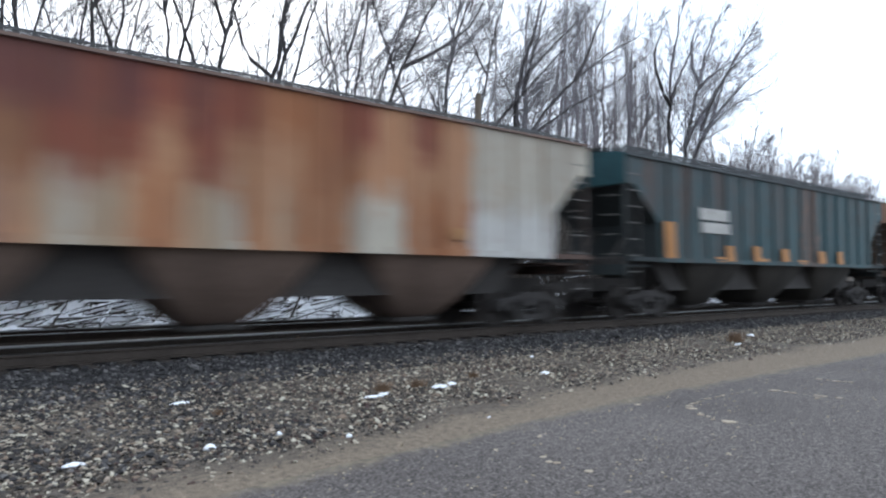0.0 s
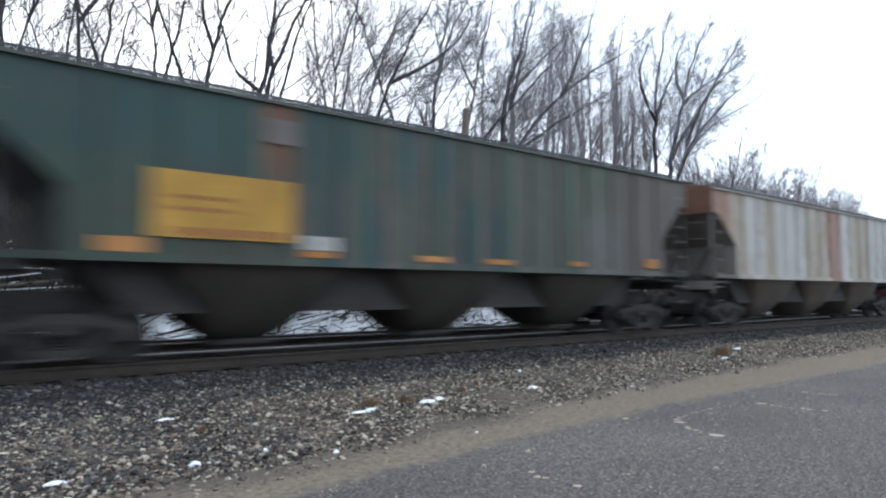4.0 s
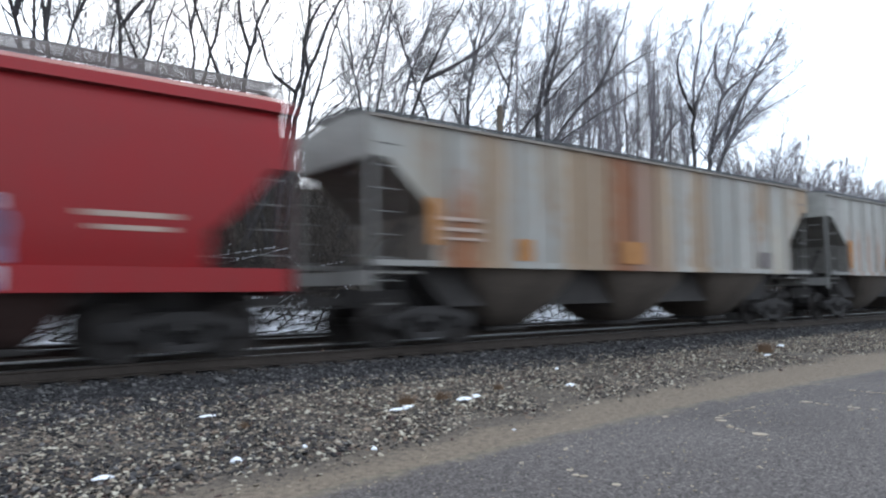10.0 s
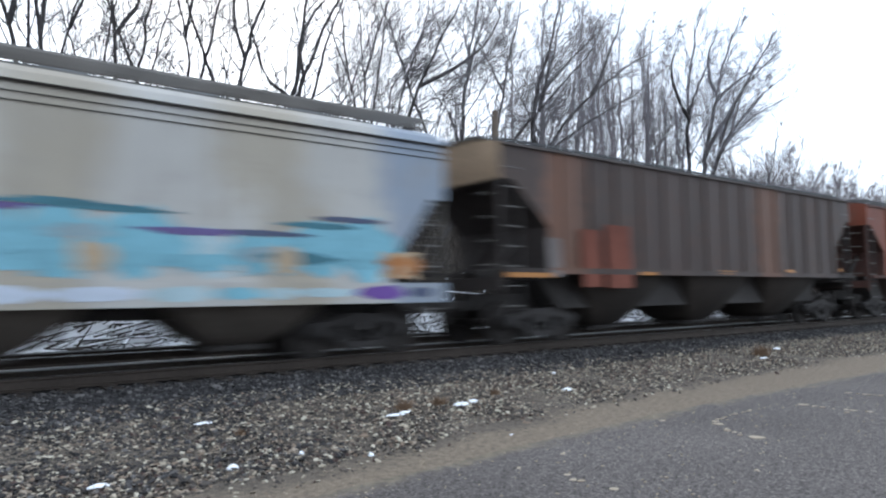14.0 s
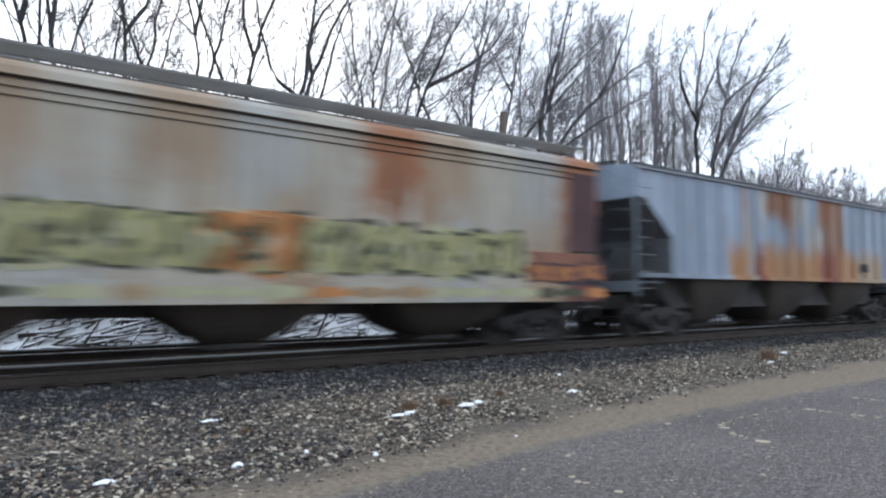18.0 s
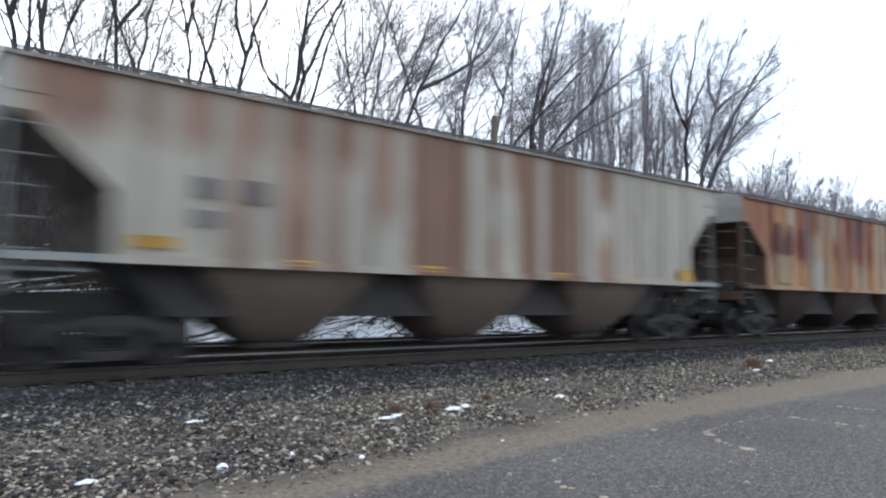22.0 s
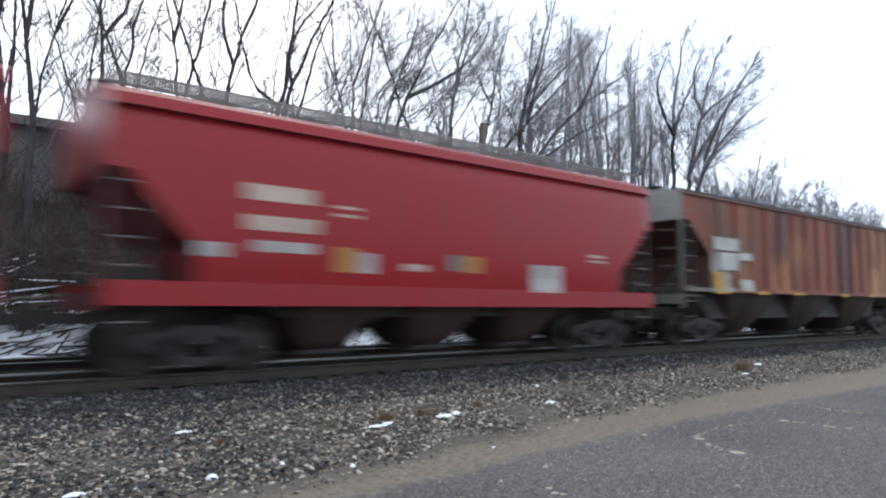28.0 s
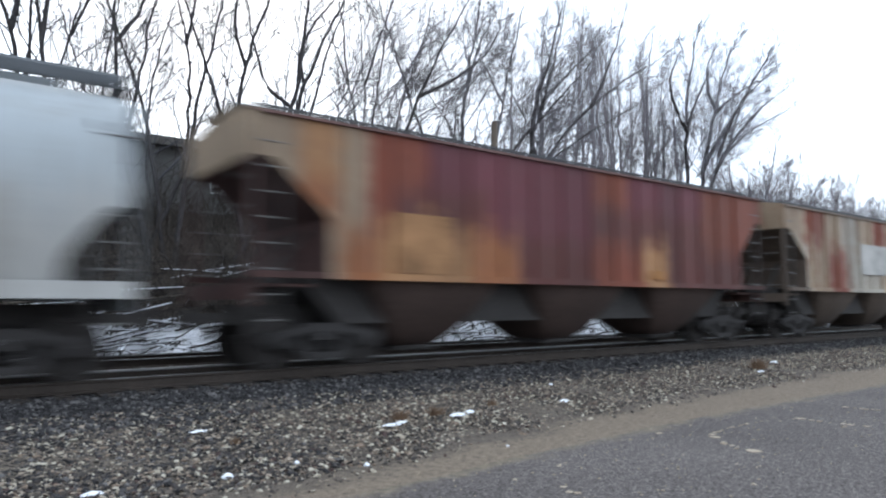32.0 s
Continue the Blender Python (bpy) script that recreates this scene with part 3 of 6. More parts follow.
bank_tree(21.5, 2.49, (0.0, 0.017, 0.001, 7, 0.065), label=TALL, **SPARSE)
bank_tree(21.2, 3.06, (0.0, 0.09, -0.0206, 7, 0.082), (6.06, 0.171, -0.04, 1.2, 0.055), label=TALL, **SPARSE)
bank_tree(22.5, 2.98, (0.0, 0.04, 0.0153, 6.8, 0.048), (6.16, 0.359, 0, 1, 0.039), label=TALL, **SPARSE)
bank_tree(23, 5.09, (0.0, -0.076, -0.0215, 6.2, 0.04), label=TALL, **SPARSE)
bank_tree(22.5, 5.03, (0.0, -0.146, 0.0188, 7.4, 0.049), label=TALL, **SPARSE)
bank_tree(21.3, 5.86, (0.0, -0.308, 0.0212, 7.7, 0.074), (6.71, 0.51, 0, 1.1, 0.047), label=TALL, **SPARSE)
bank_tree(21.8, 6.39, (0.0, -0.093, -0.0193, 7.2, 0.057), label=TALL, **SPARSE)
bank_tree(22, 5.0, (0.0, 0.078, 0.0051, 7.8, 0.058), label=TALL, **SPARSE)
bank_tree(23, 6.59, (0.0, -0.292, 0.0426, 7.5, 0.04), label=TALL, **SPARSE)
bank_tree(22, 5.99, (0.0, 0.509, -0.0505, 7.9, 0.059), (7.01, 0.158, 0, 1.2, 0.04), label=TALL, **SPARSE)
bank_tree(21.5, 6.65, (0.0, 0.131, 0.0032, 8.5, 0.067), label=TALL, **SPARSE)
bank_tree(21.6, 9.46, (0.0, -0.248, -0.01, 8.1, 0.068), label=TALL, **SPARSE)
bank_tree(21.5, 8.93, (0.0, -0.311, 0.0409, 8.9, 0.078), (6.27, -0.525, 0.1737, 2.1, 0.049), label=TALL, **SPARSE)
bank_tree(21.3, 8.4, (0.0, 0.443, -0.0205, 9.3, 0.089), (5.66, -2.246, 1.1845, 0.8, 0.05), label=TALL, **SPARSE)
bank_tree(21.5, 9.51, (0.0, 0.086, 0.0225, 9.7, 0.091), (6.58, -0.296, 0.2024, 3, 0.052), label=TALL, **SPARSE)
bank_tree(21.8, 9.93, (0.0, 0.248, 0.0062, 9.8, 0.062), label=TALL, **SPARSE)
bank_tree(22.5, 12.59, (0.0, 0.546, -0.0745, 6.9, 0.055), (6.31, -0.017, -0.0504, 1.9, 0.033), label=TALL, **SPARSE)
bank_tree(22.5, 13.67, (0.0, 0.112, -0.0115, 9.8, 0.067), (6.46, 0.417, -0.0156, 3.8, 0.056), label=TALL, **RICH)
bank_tree(22, 13.16, (0.0, 0.19, -0.0001, 10.1, 0.077), label=TALL, **RICH)
bank_tree(22.5, 14.06, (0.0, 0.225, 0.0084, 10.8, 0.08), label=TALL, **RICH)
bank_tree(21.5, 13.65, (0.0, 0.156, 0.0209, 11.3, 0.099), (6.75, 1.878, -0.1915, 3.9, 0.079), label=ARCH, **RICH)
bank_tree(22, 18.49, (0.0, -0.379, -0.0051, 9.3, 0.092), label=ARCH, **RICH)
bank_tree(23, 16.76, (0.0, 1.39, -0.2008, 6.5, 0.074), label=ARCH, **RICH)
bank_tree(21.8, 18.4, (0.0, -0.067, 0.0154, 11.7, 0.107), (7.74, 0.225, 0.0659, 4, 0.061), label=ARCH, **RICH)
bank_tree(22.3, 20.25, (0.0, 0.055, 0.0132, 12.4, 0.089), (7.52, -0.988, 0, 0.9, 0.052), label=ARCH, **RICH)
bank_tree(22, 16.68, (0.0, 0.843, 0.0138, 10, 0.114), (6.77, 0.373, -0.0031, 5.2, 0.08), label=ARCH, **RICH)
bank_tree(22.5, 22.64, (0.0, -0.107, 0.0231, 11, 0.173), (7.06, 0.961, 0.0234, 4.6, 0.081), label=ARCH, **RICH)
bank_tree(22.5, 23.5, (0.0, 0.342, -0.0614, 8.1, 0.081), label=ARCH, **RICH)
bank_tree(22.5, 22.78, (0.0, -0.142, 0.0897, 11.7, 0.125), (8.2, 0.723, -0.0354, 4.3, 0.09), label=ARCH, **RICH)
bank_tree(23, 19.97, (0.0, 0.676, 0.0794, 8.5, 0.1), label=ARCH, **RICH)
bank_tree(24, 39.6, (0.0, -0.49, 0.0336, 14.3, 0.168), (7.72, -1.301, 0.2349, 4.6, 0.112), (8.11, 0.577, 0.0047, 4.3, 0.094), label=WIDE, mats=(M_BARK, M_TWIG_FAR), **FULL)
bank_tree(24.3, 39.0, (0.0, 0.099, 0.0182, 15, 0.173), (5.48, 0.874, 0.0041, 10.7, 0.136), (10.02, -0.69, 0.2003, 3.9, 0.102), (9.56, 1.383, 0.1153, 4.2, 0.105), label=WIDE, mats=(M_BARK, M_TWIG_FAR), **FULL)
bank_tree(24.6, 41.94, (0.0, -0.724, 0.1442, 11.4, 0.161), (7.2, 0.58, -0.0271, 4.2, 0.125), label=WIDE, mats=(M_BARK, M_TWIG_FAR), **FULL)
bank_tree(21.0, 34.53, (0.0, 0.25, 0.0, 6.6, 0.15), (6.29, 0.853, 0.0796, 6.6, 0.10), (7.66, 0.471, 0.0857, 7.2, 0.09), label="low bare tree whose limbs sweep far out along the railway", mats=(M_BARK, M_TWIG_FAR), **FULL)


def woods():
    rng = random.Random(5)
    def slim(seed, height, lean):
        t = Tree(seed, limbs=1.15, reach=1.0, twigs=0.7, sweep=0.05, angle=33, rise=0.06, thin=0.007)
        t.stem(Vector((0, 0, 0)), lean, 0.002, height, 0.125, 0.5)
        return t.done((M_BARK_FAR, M_BARK_FAR), "slim bare tree, its bark paled for haze, in a dense stand along the railway", "dense stand of bare trees")
    def bushy(seed, count, height, spread):
        t = Tree(seed, limbs=1.25, reach=0.95, twigs=1.0, sweep=0.04, angle=33, rise=0.05, thin=0.0095, bare=1.0)
        for k in range(count):
            a = 6.2832 * (k + t.rng.random() * 0.6) / count
            t.stem(Vector((0, 0, 0)), spread * math.cos(a), 0.01, height * t.rng.uniform(0.75, 1.0), 0.10, 0.3, spread * math.sin(a))
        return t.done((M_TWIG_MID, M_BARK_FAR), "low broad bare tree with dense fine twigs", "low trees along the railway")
    kinds = [slim(32, 13.5, 0.05), slim(33, 14, 0.11), slim(34, 12.5, -0.05)]
    stand = [(29.2, 28.0, 0.95), (37.8, 33.0, 1.10), (30.8, 26.0, 0.95), (35.1, 28.0, 1.00), (43.7, 34.0, 1.10), (43.2, 32.0, 1.02), (41.7, 30.0, 1.00), (48.7, 34.0, 1.02), (42.9, 29.0, 0.92), (50.8, 33.0, 0.90),
             (36.0, 28.0, 1.0), (40.0, 31.0, 1.0), (31.4, 33.0, 1.00), (46.6, 40.0, 1.05), (33.0, 27.0, 0.95), (38.5, 29.5, 1.0), (34.2, 31.0, 1.05), (45.5, 31.5, 0.85), (27.8, 27.0, 0.9), (45.5, 29.0, 0.85), (36.5, 30.0, 1.06), (39.0, 28.0, 1.0), (42.5, 30.0, 1.04), (44.5, 30.5, 0.98), (40.8, 29.0, 1.02)]
    for i, (x, y, sc) in enumerate(stand):
        if i < 3:
            put(kinds[i], x, y, rng.uniform(-0.4, 0.4), sc)
        else:
            another(kinds[i % 3], x, y, rng.uniform(-1.2, 1.2), sc)
    low = [bushy(41, 5, 8.6, 0.42), bushy(42, 6, 7.8, 0.5)]
    for i, (x, y, sc) in enumerate([(47.0, 24.5, 0.91), (51.0, 24.5, 0.86), (43.6, 22.5, 0.80), (48.8, 26.0, 0.94), (54.2, 24.8, 0.82), (57.5, 25.0, 0.79), (61.0, 25.5, 0.77), (64.5, 26.0, 0.76), (68.5, 26.0, 0.72), (72.3, 28.0, 0.74),
                                    (76.5, 28.0, 0.72), (80.0, 29.0, 0.72), (84.5, 30.0, 0.72), (89.1, 32.0, 0.72), (94.0, 33.0, 0.72), (99.8, 34.0, 0.72), (105.0, 36.0, 0.72), (112.5, 38.0, 0.72), (120.0, 40.0, 0.72), (130.0, 42.0, 0.76), (145.0, 46.0, 0.80), (55.8, 27.0, 0.77), (66.5, 28.0, 0.72)]):
        if i < 2:
            put(low[i], x, y, 0.0, sc)
        else:
            another(low[i % 2], x, y, rng.uniform(0, 6.28), sc)


woods()


# ---- freight cars: parts shared by all ----
WHEEL_R = 0.457


def lathe(profile, n, axis_y=True):
    """A turned solid about the y axis from (y, radius) pairs."""
    rings = []
    for y, r in profile:
        rings.append([(r * math.cos(6.28319 * i / n), y, r * math.sin(6.28319 * i / n)) for i in range(n)])
    return rings


def wheelset_mesh():
    m = MB()
    for s in (-1, 1):
        prof = [(s * 0.685, 0.10), (s * 0.685, 0.485), (s * 0.715, 0.480), (s * 0.725, 0.462), (s * 0.825, 0.455), (s * 0.825, 0.39),
                (s * 0.775, 0.37), (s * 0.765, 0.17), (s * 0.84, 0.15), (s * 0.84, 0.09)]
        m.rings(lathe(prof, 28))
    m.rings(lathe([(-1.02, 0.075), (-0.7, 0.085), (0.7, 0.085), (1.02, 0.075)], 10))
    return m.mesh("wheelset", M_WHEEL)


def side_frame_mesh():
    """Cast truck side frame: top and bottom members, pedestal jaws, spring window."""
    m = MB()
    top = [(-1.12, 0.44), (-1.12, 0.60), (-0.62, 0.66), (-0.35, 0.76), (0.35, 0.76), (0.62, 0.66), (1.12, 0.60), (1.12, 0.44), (0.70, 0.48), (0.32, 0.62), (-0.32, 0.62), (-0.70, 0.48)]
    m.prism(top, "y", -0.075, 0.075)
    low = [(-0.70, 0.48), (-0.60, 0.50), (-0.30, 0.26), (0.30, 0.26), (0.60, 0.50), (0.70, 0.48), (0.36, 0.15), (-0.36, 0.15)]
    m.prism(low, "y", -0.07, 0.07)
    for s in (-1, 1):
        m.box((s * 0.30, 0, 0.45), (0.10, 0.13, 0.40))
        m.prism([(s * 0.72, 0.36), (s * 0.72, 0.56), (s * 1.06, 0.56), (s * 1.06, 0.36)], "y", -0.06, 0.06)
        m.tube((s * 0.889, -0.13, WHEEL_R), (s * 0.889, 0.05, WHEEL_R), 0.115, 12)
        m.tube((s * 0.889, -0.15, WHEEL_R), (s * 0.889, -0.13, WHEEL_R), 0.07, 8)
    return m.mesh("side_frame", M_TRUCK)


def spring_mesh():
    """One coil spring."""
    turns, n = 5, 8
    pts = [(0.07 * math.cos(6.2832 * i / n), 0.07 * math.sin(6.2832 * i / n), 0.28 + 0.30 * i / (turns * n)) for i in range(turns * n + 1)]
    return MB().rings([[(x * (1 + 0.25 * math.cos(b)), y * (1 + 0.25 * math.cos(b)), z + 0.018 * math.sin(b)) for b in (0, 2.1, 4.2)] for x, y, z in pts]).mesh("spring", M_TRUCK, True)


ME_WHEELSET, ME_FRAME, ME_SPRING = wheelset_mesh(), side_frame_mesh(), spring_mesh()
ME_BOLSTER = (MB().box((0, 0, 0.60), (0.34, 2.16, 0.26)).box((0, 0, 0.76), (0.42, 0.42, 0.10)).box((0, 0, 0.36), (0.26, 1.7, 0.12))
              .box((-0.36, 0, 0.42), (0.08, 1.7, 0.10)).box((0.36, 0, 0.42), (0.08, 1.7, 0.10)).mesh("bolster", M_TRUCK))
ME_COUPLER = (MB().box((0.30, 0, 0.86), (0.75, 0.13, 0.16)).prism([(0.62, -0.09), (0.88, -0.16), (0.93, -0.02), (0.80, 0.02), (0.84, 0.15), (0.70, 0.19), (0.60, 0.09)], "z", 0.70, 1.0)
              .tube((0.80, 0.11, 0.66), (0.80, 0.11, 1.04), 0.035, 8).mesh("coupler", M_STEEL))
ME_HOSE = MB().tube((0.15, 0.30, 0.80), (0.45, 0.30, 0.55), 0.022, 6).tube((0.45, 0.30, 0.55), (0.72, 0.22, 0.42), 0.022, 6).mesh("brake_hose", M_STEEL)
ME_RUNG = MB().tube((-0.22, 0, 0), (0.22, 0, 0), 0.015, 6).mesh("rung", M_RUNG)
ME_GRAB = MB().tube((0, -0.24, 0), (0, 0.24, 0), 0.014, 6).mesh("grab_iron", M_RUNG)
ME_BRAKE_WHEEL = MB().rings([[(0.02 * math.sin(b), (0.27 + 0.02 * math.cos(b)) * math.cos(a), (0.27 + 0.02 * math.cos(b)) * math.sin(a)) for b in (0, 2.1, 4.2)]
                             for a in [6.2832 * i / 16 for i in range(17)]], False).tube((0, -0.27, 0), (0, 0.27, 0), 0.012, 5).tube((0, 0, -0.27), (0, 0, 0.27), 0.012, 5).mesh("brake_wheel", M_STEEL, True)
ME_CYLINDER = MB().tube((-0.30, 0, 0), (0.30, 0, 0), 0.15, 12).tube((-0.36, 0, 0), (-0.30, 0, 0), 0.17, 12).mesh("brake_cylinder", M_STEEL)
ME_TANK = MB().tube((-0.45, 0, 0), (0.45, 0, 0), 0.19, 12).mesh("air_reservoir", M_STEEL)
ME_HATCH = MB().box((0, 0, 0), (0.98, 0.56, 0.07)).box((0, 0, 0.05), (0.10, 0.60, 0.04)).mesh("hatch_cover", M_GALV)
WHEELS = []


def truck(car, x):
    t = part("truck", ME_BOLSTER, car, (x, 0, 0), "two-axle cast steel truck, black with dust")
    for s in (-1, 1):
        part("side_frame", ME_FRAME, t, (0, s * 1.0, 0), turn=(0, 0, 0 if s < 0 else math.pi))
        for x2 in (-0.13, 0.13):
            part("spring", ME_SPRING, t, (x2, s * 1.0, 0))
    for s in (-1, 1):
        WHEELS.append((s, part("wheelset", ME_WHEELSET, t, (s * 0.889, 0, WHEEL_R))))


SHARED = {}


def shared(key, make):
    if key not in SHARED:
        SHARED[key] = make()
    return SHARED[key]


# Shapes of car body: half width by height, as (height, half width) pairs from the sill to the roof's ridge
SECTIONS = {
    "rib": [(1.62, 1.50), (4.18, 1.50), (4.26, 1.46), (4.34, 1.05), (4.40, 0.5), (4.42, 0.0)],
    "curve": [(1.22, 1.48), (1.45, 1.53), (2.0, 1.572), (2.7, 1.59), (3.4, 1.57), (3.80, 1.53), (3.90, 1.48), (3.93, 1.48), (3.94, 1.60), (4.12, 1.54), (4.13, 1.48), (4.28, 1.2), (4.38, 0.7), (4.42, 0.0)],
    "plate": [(1.10, 1.50), (3.62, 1.54), (3.63, 1.50), (3.66, 1.50), (3.67, 1.54), (3.74, 1.54), (3.75, 1.50), (3.78, 1.50), (3.79, 1.54), (3.88, 1.53), (3.89, 1.47), (3.92, 1.47), (3.93, 1.60), (4.06, 1.54), (4.20, 1.30), (4.34, 0.8), (4.40, 0.0)],
    "tube": [(1.30, 1.36), (1.7, 1.47), (2.2, 1.56), (2.7, 1.60), (3.1, 1.58), (3.5, 1.49), (3.8, 1.34), (4.05, 1.10), (4.2, 0.82), (4.3, 0.45), (4.33, 0.0)],
}
SILL = {"rib": 1.62, "curve": 1.22, "plate": 1.10, "tube": 1.30}
EAVE = {"rib": 4.18, "curve": 4.10, "plate": 4.02, "tube": 3.9}


def body_mesh(kind, L, mat, slope, cap):
    """The lading body: its section drawn along the car, cut away under the slope sheets at both ends."""
    sec, sill, eave = SECTIONS[kind], SILL[kind], EAVE[kind]
    cut, z1, z2 = {"rib": (1.42, sill + 0.90, eave - 0.70), "curve": (1.35, sill + 0.75, eave - 1.08), "plate": (1.25, sill + 0.60, eave - 1.15), "tube": (0.95, sill + 0.40, eave - 1.45)}[kind]
    def floor(d):
        """Underside by distance d from the car's end."""
        if d >= cut - 1e-6:
            return sill
        f = max(0.0, (d - 0.3) / (cut - 0.3))
        if kind != "rib":
            f = f * (0.55 + 0.45 * f) if kind == "tube" else 1 - (1 - f) ** 1.25
        return z2 + (z1 - z2) * f
    ds = [0.0, 0.3] + [0.3 + (cut - 0.31) * i / 8 for i in range(1, 9)] + [cut]
    short = 0.85 if kind == "rib" else 1.0      # the brake end's bay is the shorter one
    stations = [(-L / 2 + q, q) for q in ds] + [(L / 2 - q * short, q) for q in reversed(ds)]
    def wide(z):
        for (a, wa), (b, wb) in zip(sec, sec[1:]):
            if z <= b:
                return wa + (wb - wa) * max(0.0, (z - a)) / (b - a)
        return 0.0
    m = MB()
    rings = []
    for x, d in stations:
        lo = floor(d)
        shrink = 1.0
        if kind in ("tube", "curve") and d < 0.5:
            shrink = 1 - (0.10 if kind == "tube" else 0.04) * (1 - d / 0.5) ** 2
        half = [(max(z, lo), (w if z >= lo else wide(lo)) * shrink) for z, w in sec[:-1]]
        ring = [(x, -w, z) for z, w in half] + [(x, 0.0, sec[-1][0])] + [(x, w, z) for z, w in reversed(half)]
        rings.append(ring)
    m.rings(rings)
    me = m.mesh("body", mat, kind != "rib")
    if kind != "rib":
        me.set_sharp_from_angle(angle=radians(28))
    # slope sheets: bay shade put into a darker paint; the upright ends have their own
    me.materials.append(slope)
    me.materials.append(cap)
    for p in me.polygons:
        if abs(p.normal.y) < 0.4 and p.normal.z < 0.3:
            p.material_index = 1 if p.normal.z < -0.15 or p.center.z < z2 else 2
    return me


def chute_mesh(top, bot, z0, z1, w0, w1):
    """A discharge hopper: bowed sheets that draw in towards the outlet."""
    rings = []
    for f, k in ((1.0, 0.0), (0.86, 0.22), (0.64, 0.48), (0.36, 0.76), (0.14, 0.93), (0.0, 1.0)):
        a, w, z = (bot + (top - bot) * f) / 2, w1 + (w0 - w1) * f ** 0.8, z0 + (z1 - z0) * k
        c = min(0.12, a * 0.2)
        rings.append([(-a, -w + c, z), (-a + c, -w, z), (a - c, -w, z), (a, -w + c, z), (a, w - c, z), (a - c, w, z), (-a + c, w, z), (-a, w - c, z)])
    me = MB().rings(rings[::-1]).mesh("chute", M_STEEL, True)
    me.set_sharp_from_angle(angle=radians(50))
    return me


def ladder(car, x, y, z0, z1, mat, count):
    m = shared(("stile", round(z1 - z0, 2)), lambda: MB().box((-0.235, 0, (z1 - z0) / 2), (0.05, 0.03, z1 - z0)).box((0.235, 0, (z1 - z0) / 2), (0.05, 0.03, z1 - z0)).mesh("ladder", M_STEEL))
    l = part("ladder", m, car, (x, y, z0), mat=mat)
    for i in range(count):
        part("rung", ME_RUNG, l, (0, -0.03 if y < 0 else 0.03, (i + 0.5) * (z1 - z0) / count), "bright worn ladder rung")


def car(kind, x, L, paint, accent, seed, label, chutes=3, ribs=0, under=None, slope=None, patches=(), grate=M_GALV, endmat=None, edge=None, step=4.15, cap=None, band=(0.36, 0.02), rise=0.05):
    """One covered hopper car, its origin on the rail head under its middle. paint: side material; accent: trim material."""
    top = new("hopper_car")
    tagged(top, label, "hopper car", "freight cars of the train")
    top.location = (x, TRACK_Y, RAIL)
    sill, eave = SILL[kind], EAVE[kind]
    rng = random.Random(seed)
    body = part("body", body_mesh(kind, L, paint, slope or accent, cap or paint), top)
    end = L / 2
    half = 1.50 if kind == "rib" else 1.48
    # side sills, end sills and the centre sill
    run = 2.8 if kind == "rib" else 0.06
    ss = shared(("sill", kind, band, round(L, 2)), lambda: (MB().box((0, 0, 0), (L - run, 0.09, 0.13 if kind == "rib" else band[0])).box((0, 0.04, -0.055 if kind == "rib" else 0.01 - band[0] / 2), (L - run, 0.17, 0.022)).mesh("side_sill", M_STEEL)))
    for s in (-1, 1):
        part("side_sill", ss, top, (0, s * (half + 0.05), sill - 0.05 if kind == "rib" else sill + band[1]), mat=paint, turn=(0, 0, 0 if s < 0 else math.pi))
    if kind == "rib":
        bay = shared("bay_sill", lambda: MB().box((0, 0, 0), (1.37, 0.08, 0.11)).box((0, 0.04, -0.045), (1.37, 0.15, 0.018)).mesh("bay_sill", M_STEEL))
        for sx in (-1, 1):
            for sy in (-1, 1):
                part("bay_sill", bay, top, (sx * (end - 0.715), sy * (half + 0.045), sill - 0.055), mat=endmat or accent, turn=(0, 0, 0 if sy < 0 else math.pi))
    cs = shared(("centre", round(L, 2)), lambda: MB().box((0, 0, 0.91), (L - 0.3, 0.36, 0.36)).mesh("centre_sill", M_STEEL))
    part("centre_sill", cs, top)
    es = shared(("endsill", kind), lambda: MB().box((0, 0, 0), (0.10, 2.94, 0.26)).box((-0.55, 0, 0.10), (1.1, 2.7, 0.05)).mesh("end_sill", M_STEEL))
    for s in (-1, 1):
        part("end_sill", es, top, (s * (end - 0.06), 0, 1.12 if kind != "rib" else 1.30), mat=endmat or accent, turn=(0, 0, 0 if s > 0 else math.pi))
    # corner posts, slanted braces and ladders of the open ends
    post = shared(("post", kind), lambda: MB().box((0, 0, (eave + 1.05) / 2), (0.09, 0.07, eave - 1.05)).mesh("corner_post", M_STEEL))
    strut = shared(("strut", kind), lambda: MB().beam((0, 0, 1.25), (-1.25, 0, eave - 1.7), 0.10, 0.07).mesh("end_brace", M_STEEL))
    for sx in (-1, 1):
        for sy in (-1, 1):
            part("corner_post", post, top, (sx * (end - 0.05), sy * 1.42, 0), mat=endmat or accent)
            ladder(top, sx * (end - 0.33), sy * 1.47, 0.62, eave - 0.25, M_STEEL, 8)
        for sy in (-1, 1):
            part("end_brace", strut, top, (sx * (end - 0.25), sy * 0.55, 0), mat=M_STEEL, turn=(0, 0, 0 if sx > 0 else math.pi))
        for k in range(4):
            part("grab_iron", ME_GRAB, top, (sx * (end + 0.02), -1.0, 1.7 + 0.5 * k))
        part("coupler", ME_COUPLER, top, (sx * (end - 0.28), 0, 0), turn=(0, 0, 0 if sx > 0 else math.pi))
        part("brake_hose", ME_HOSE, top, (sx * (end - 0.1), 0, 0), turn=(0, 0, 0 if sx > 0 else math.pi))
        truck(top, sx * (end - 1.55))
    part("brake_wheel", ME_BRAKE_WHEEL, top, (end + 0.04, 0.55, 2.6))
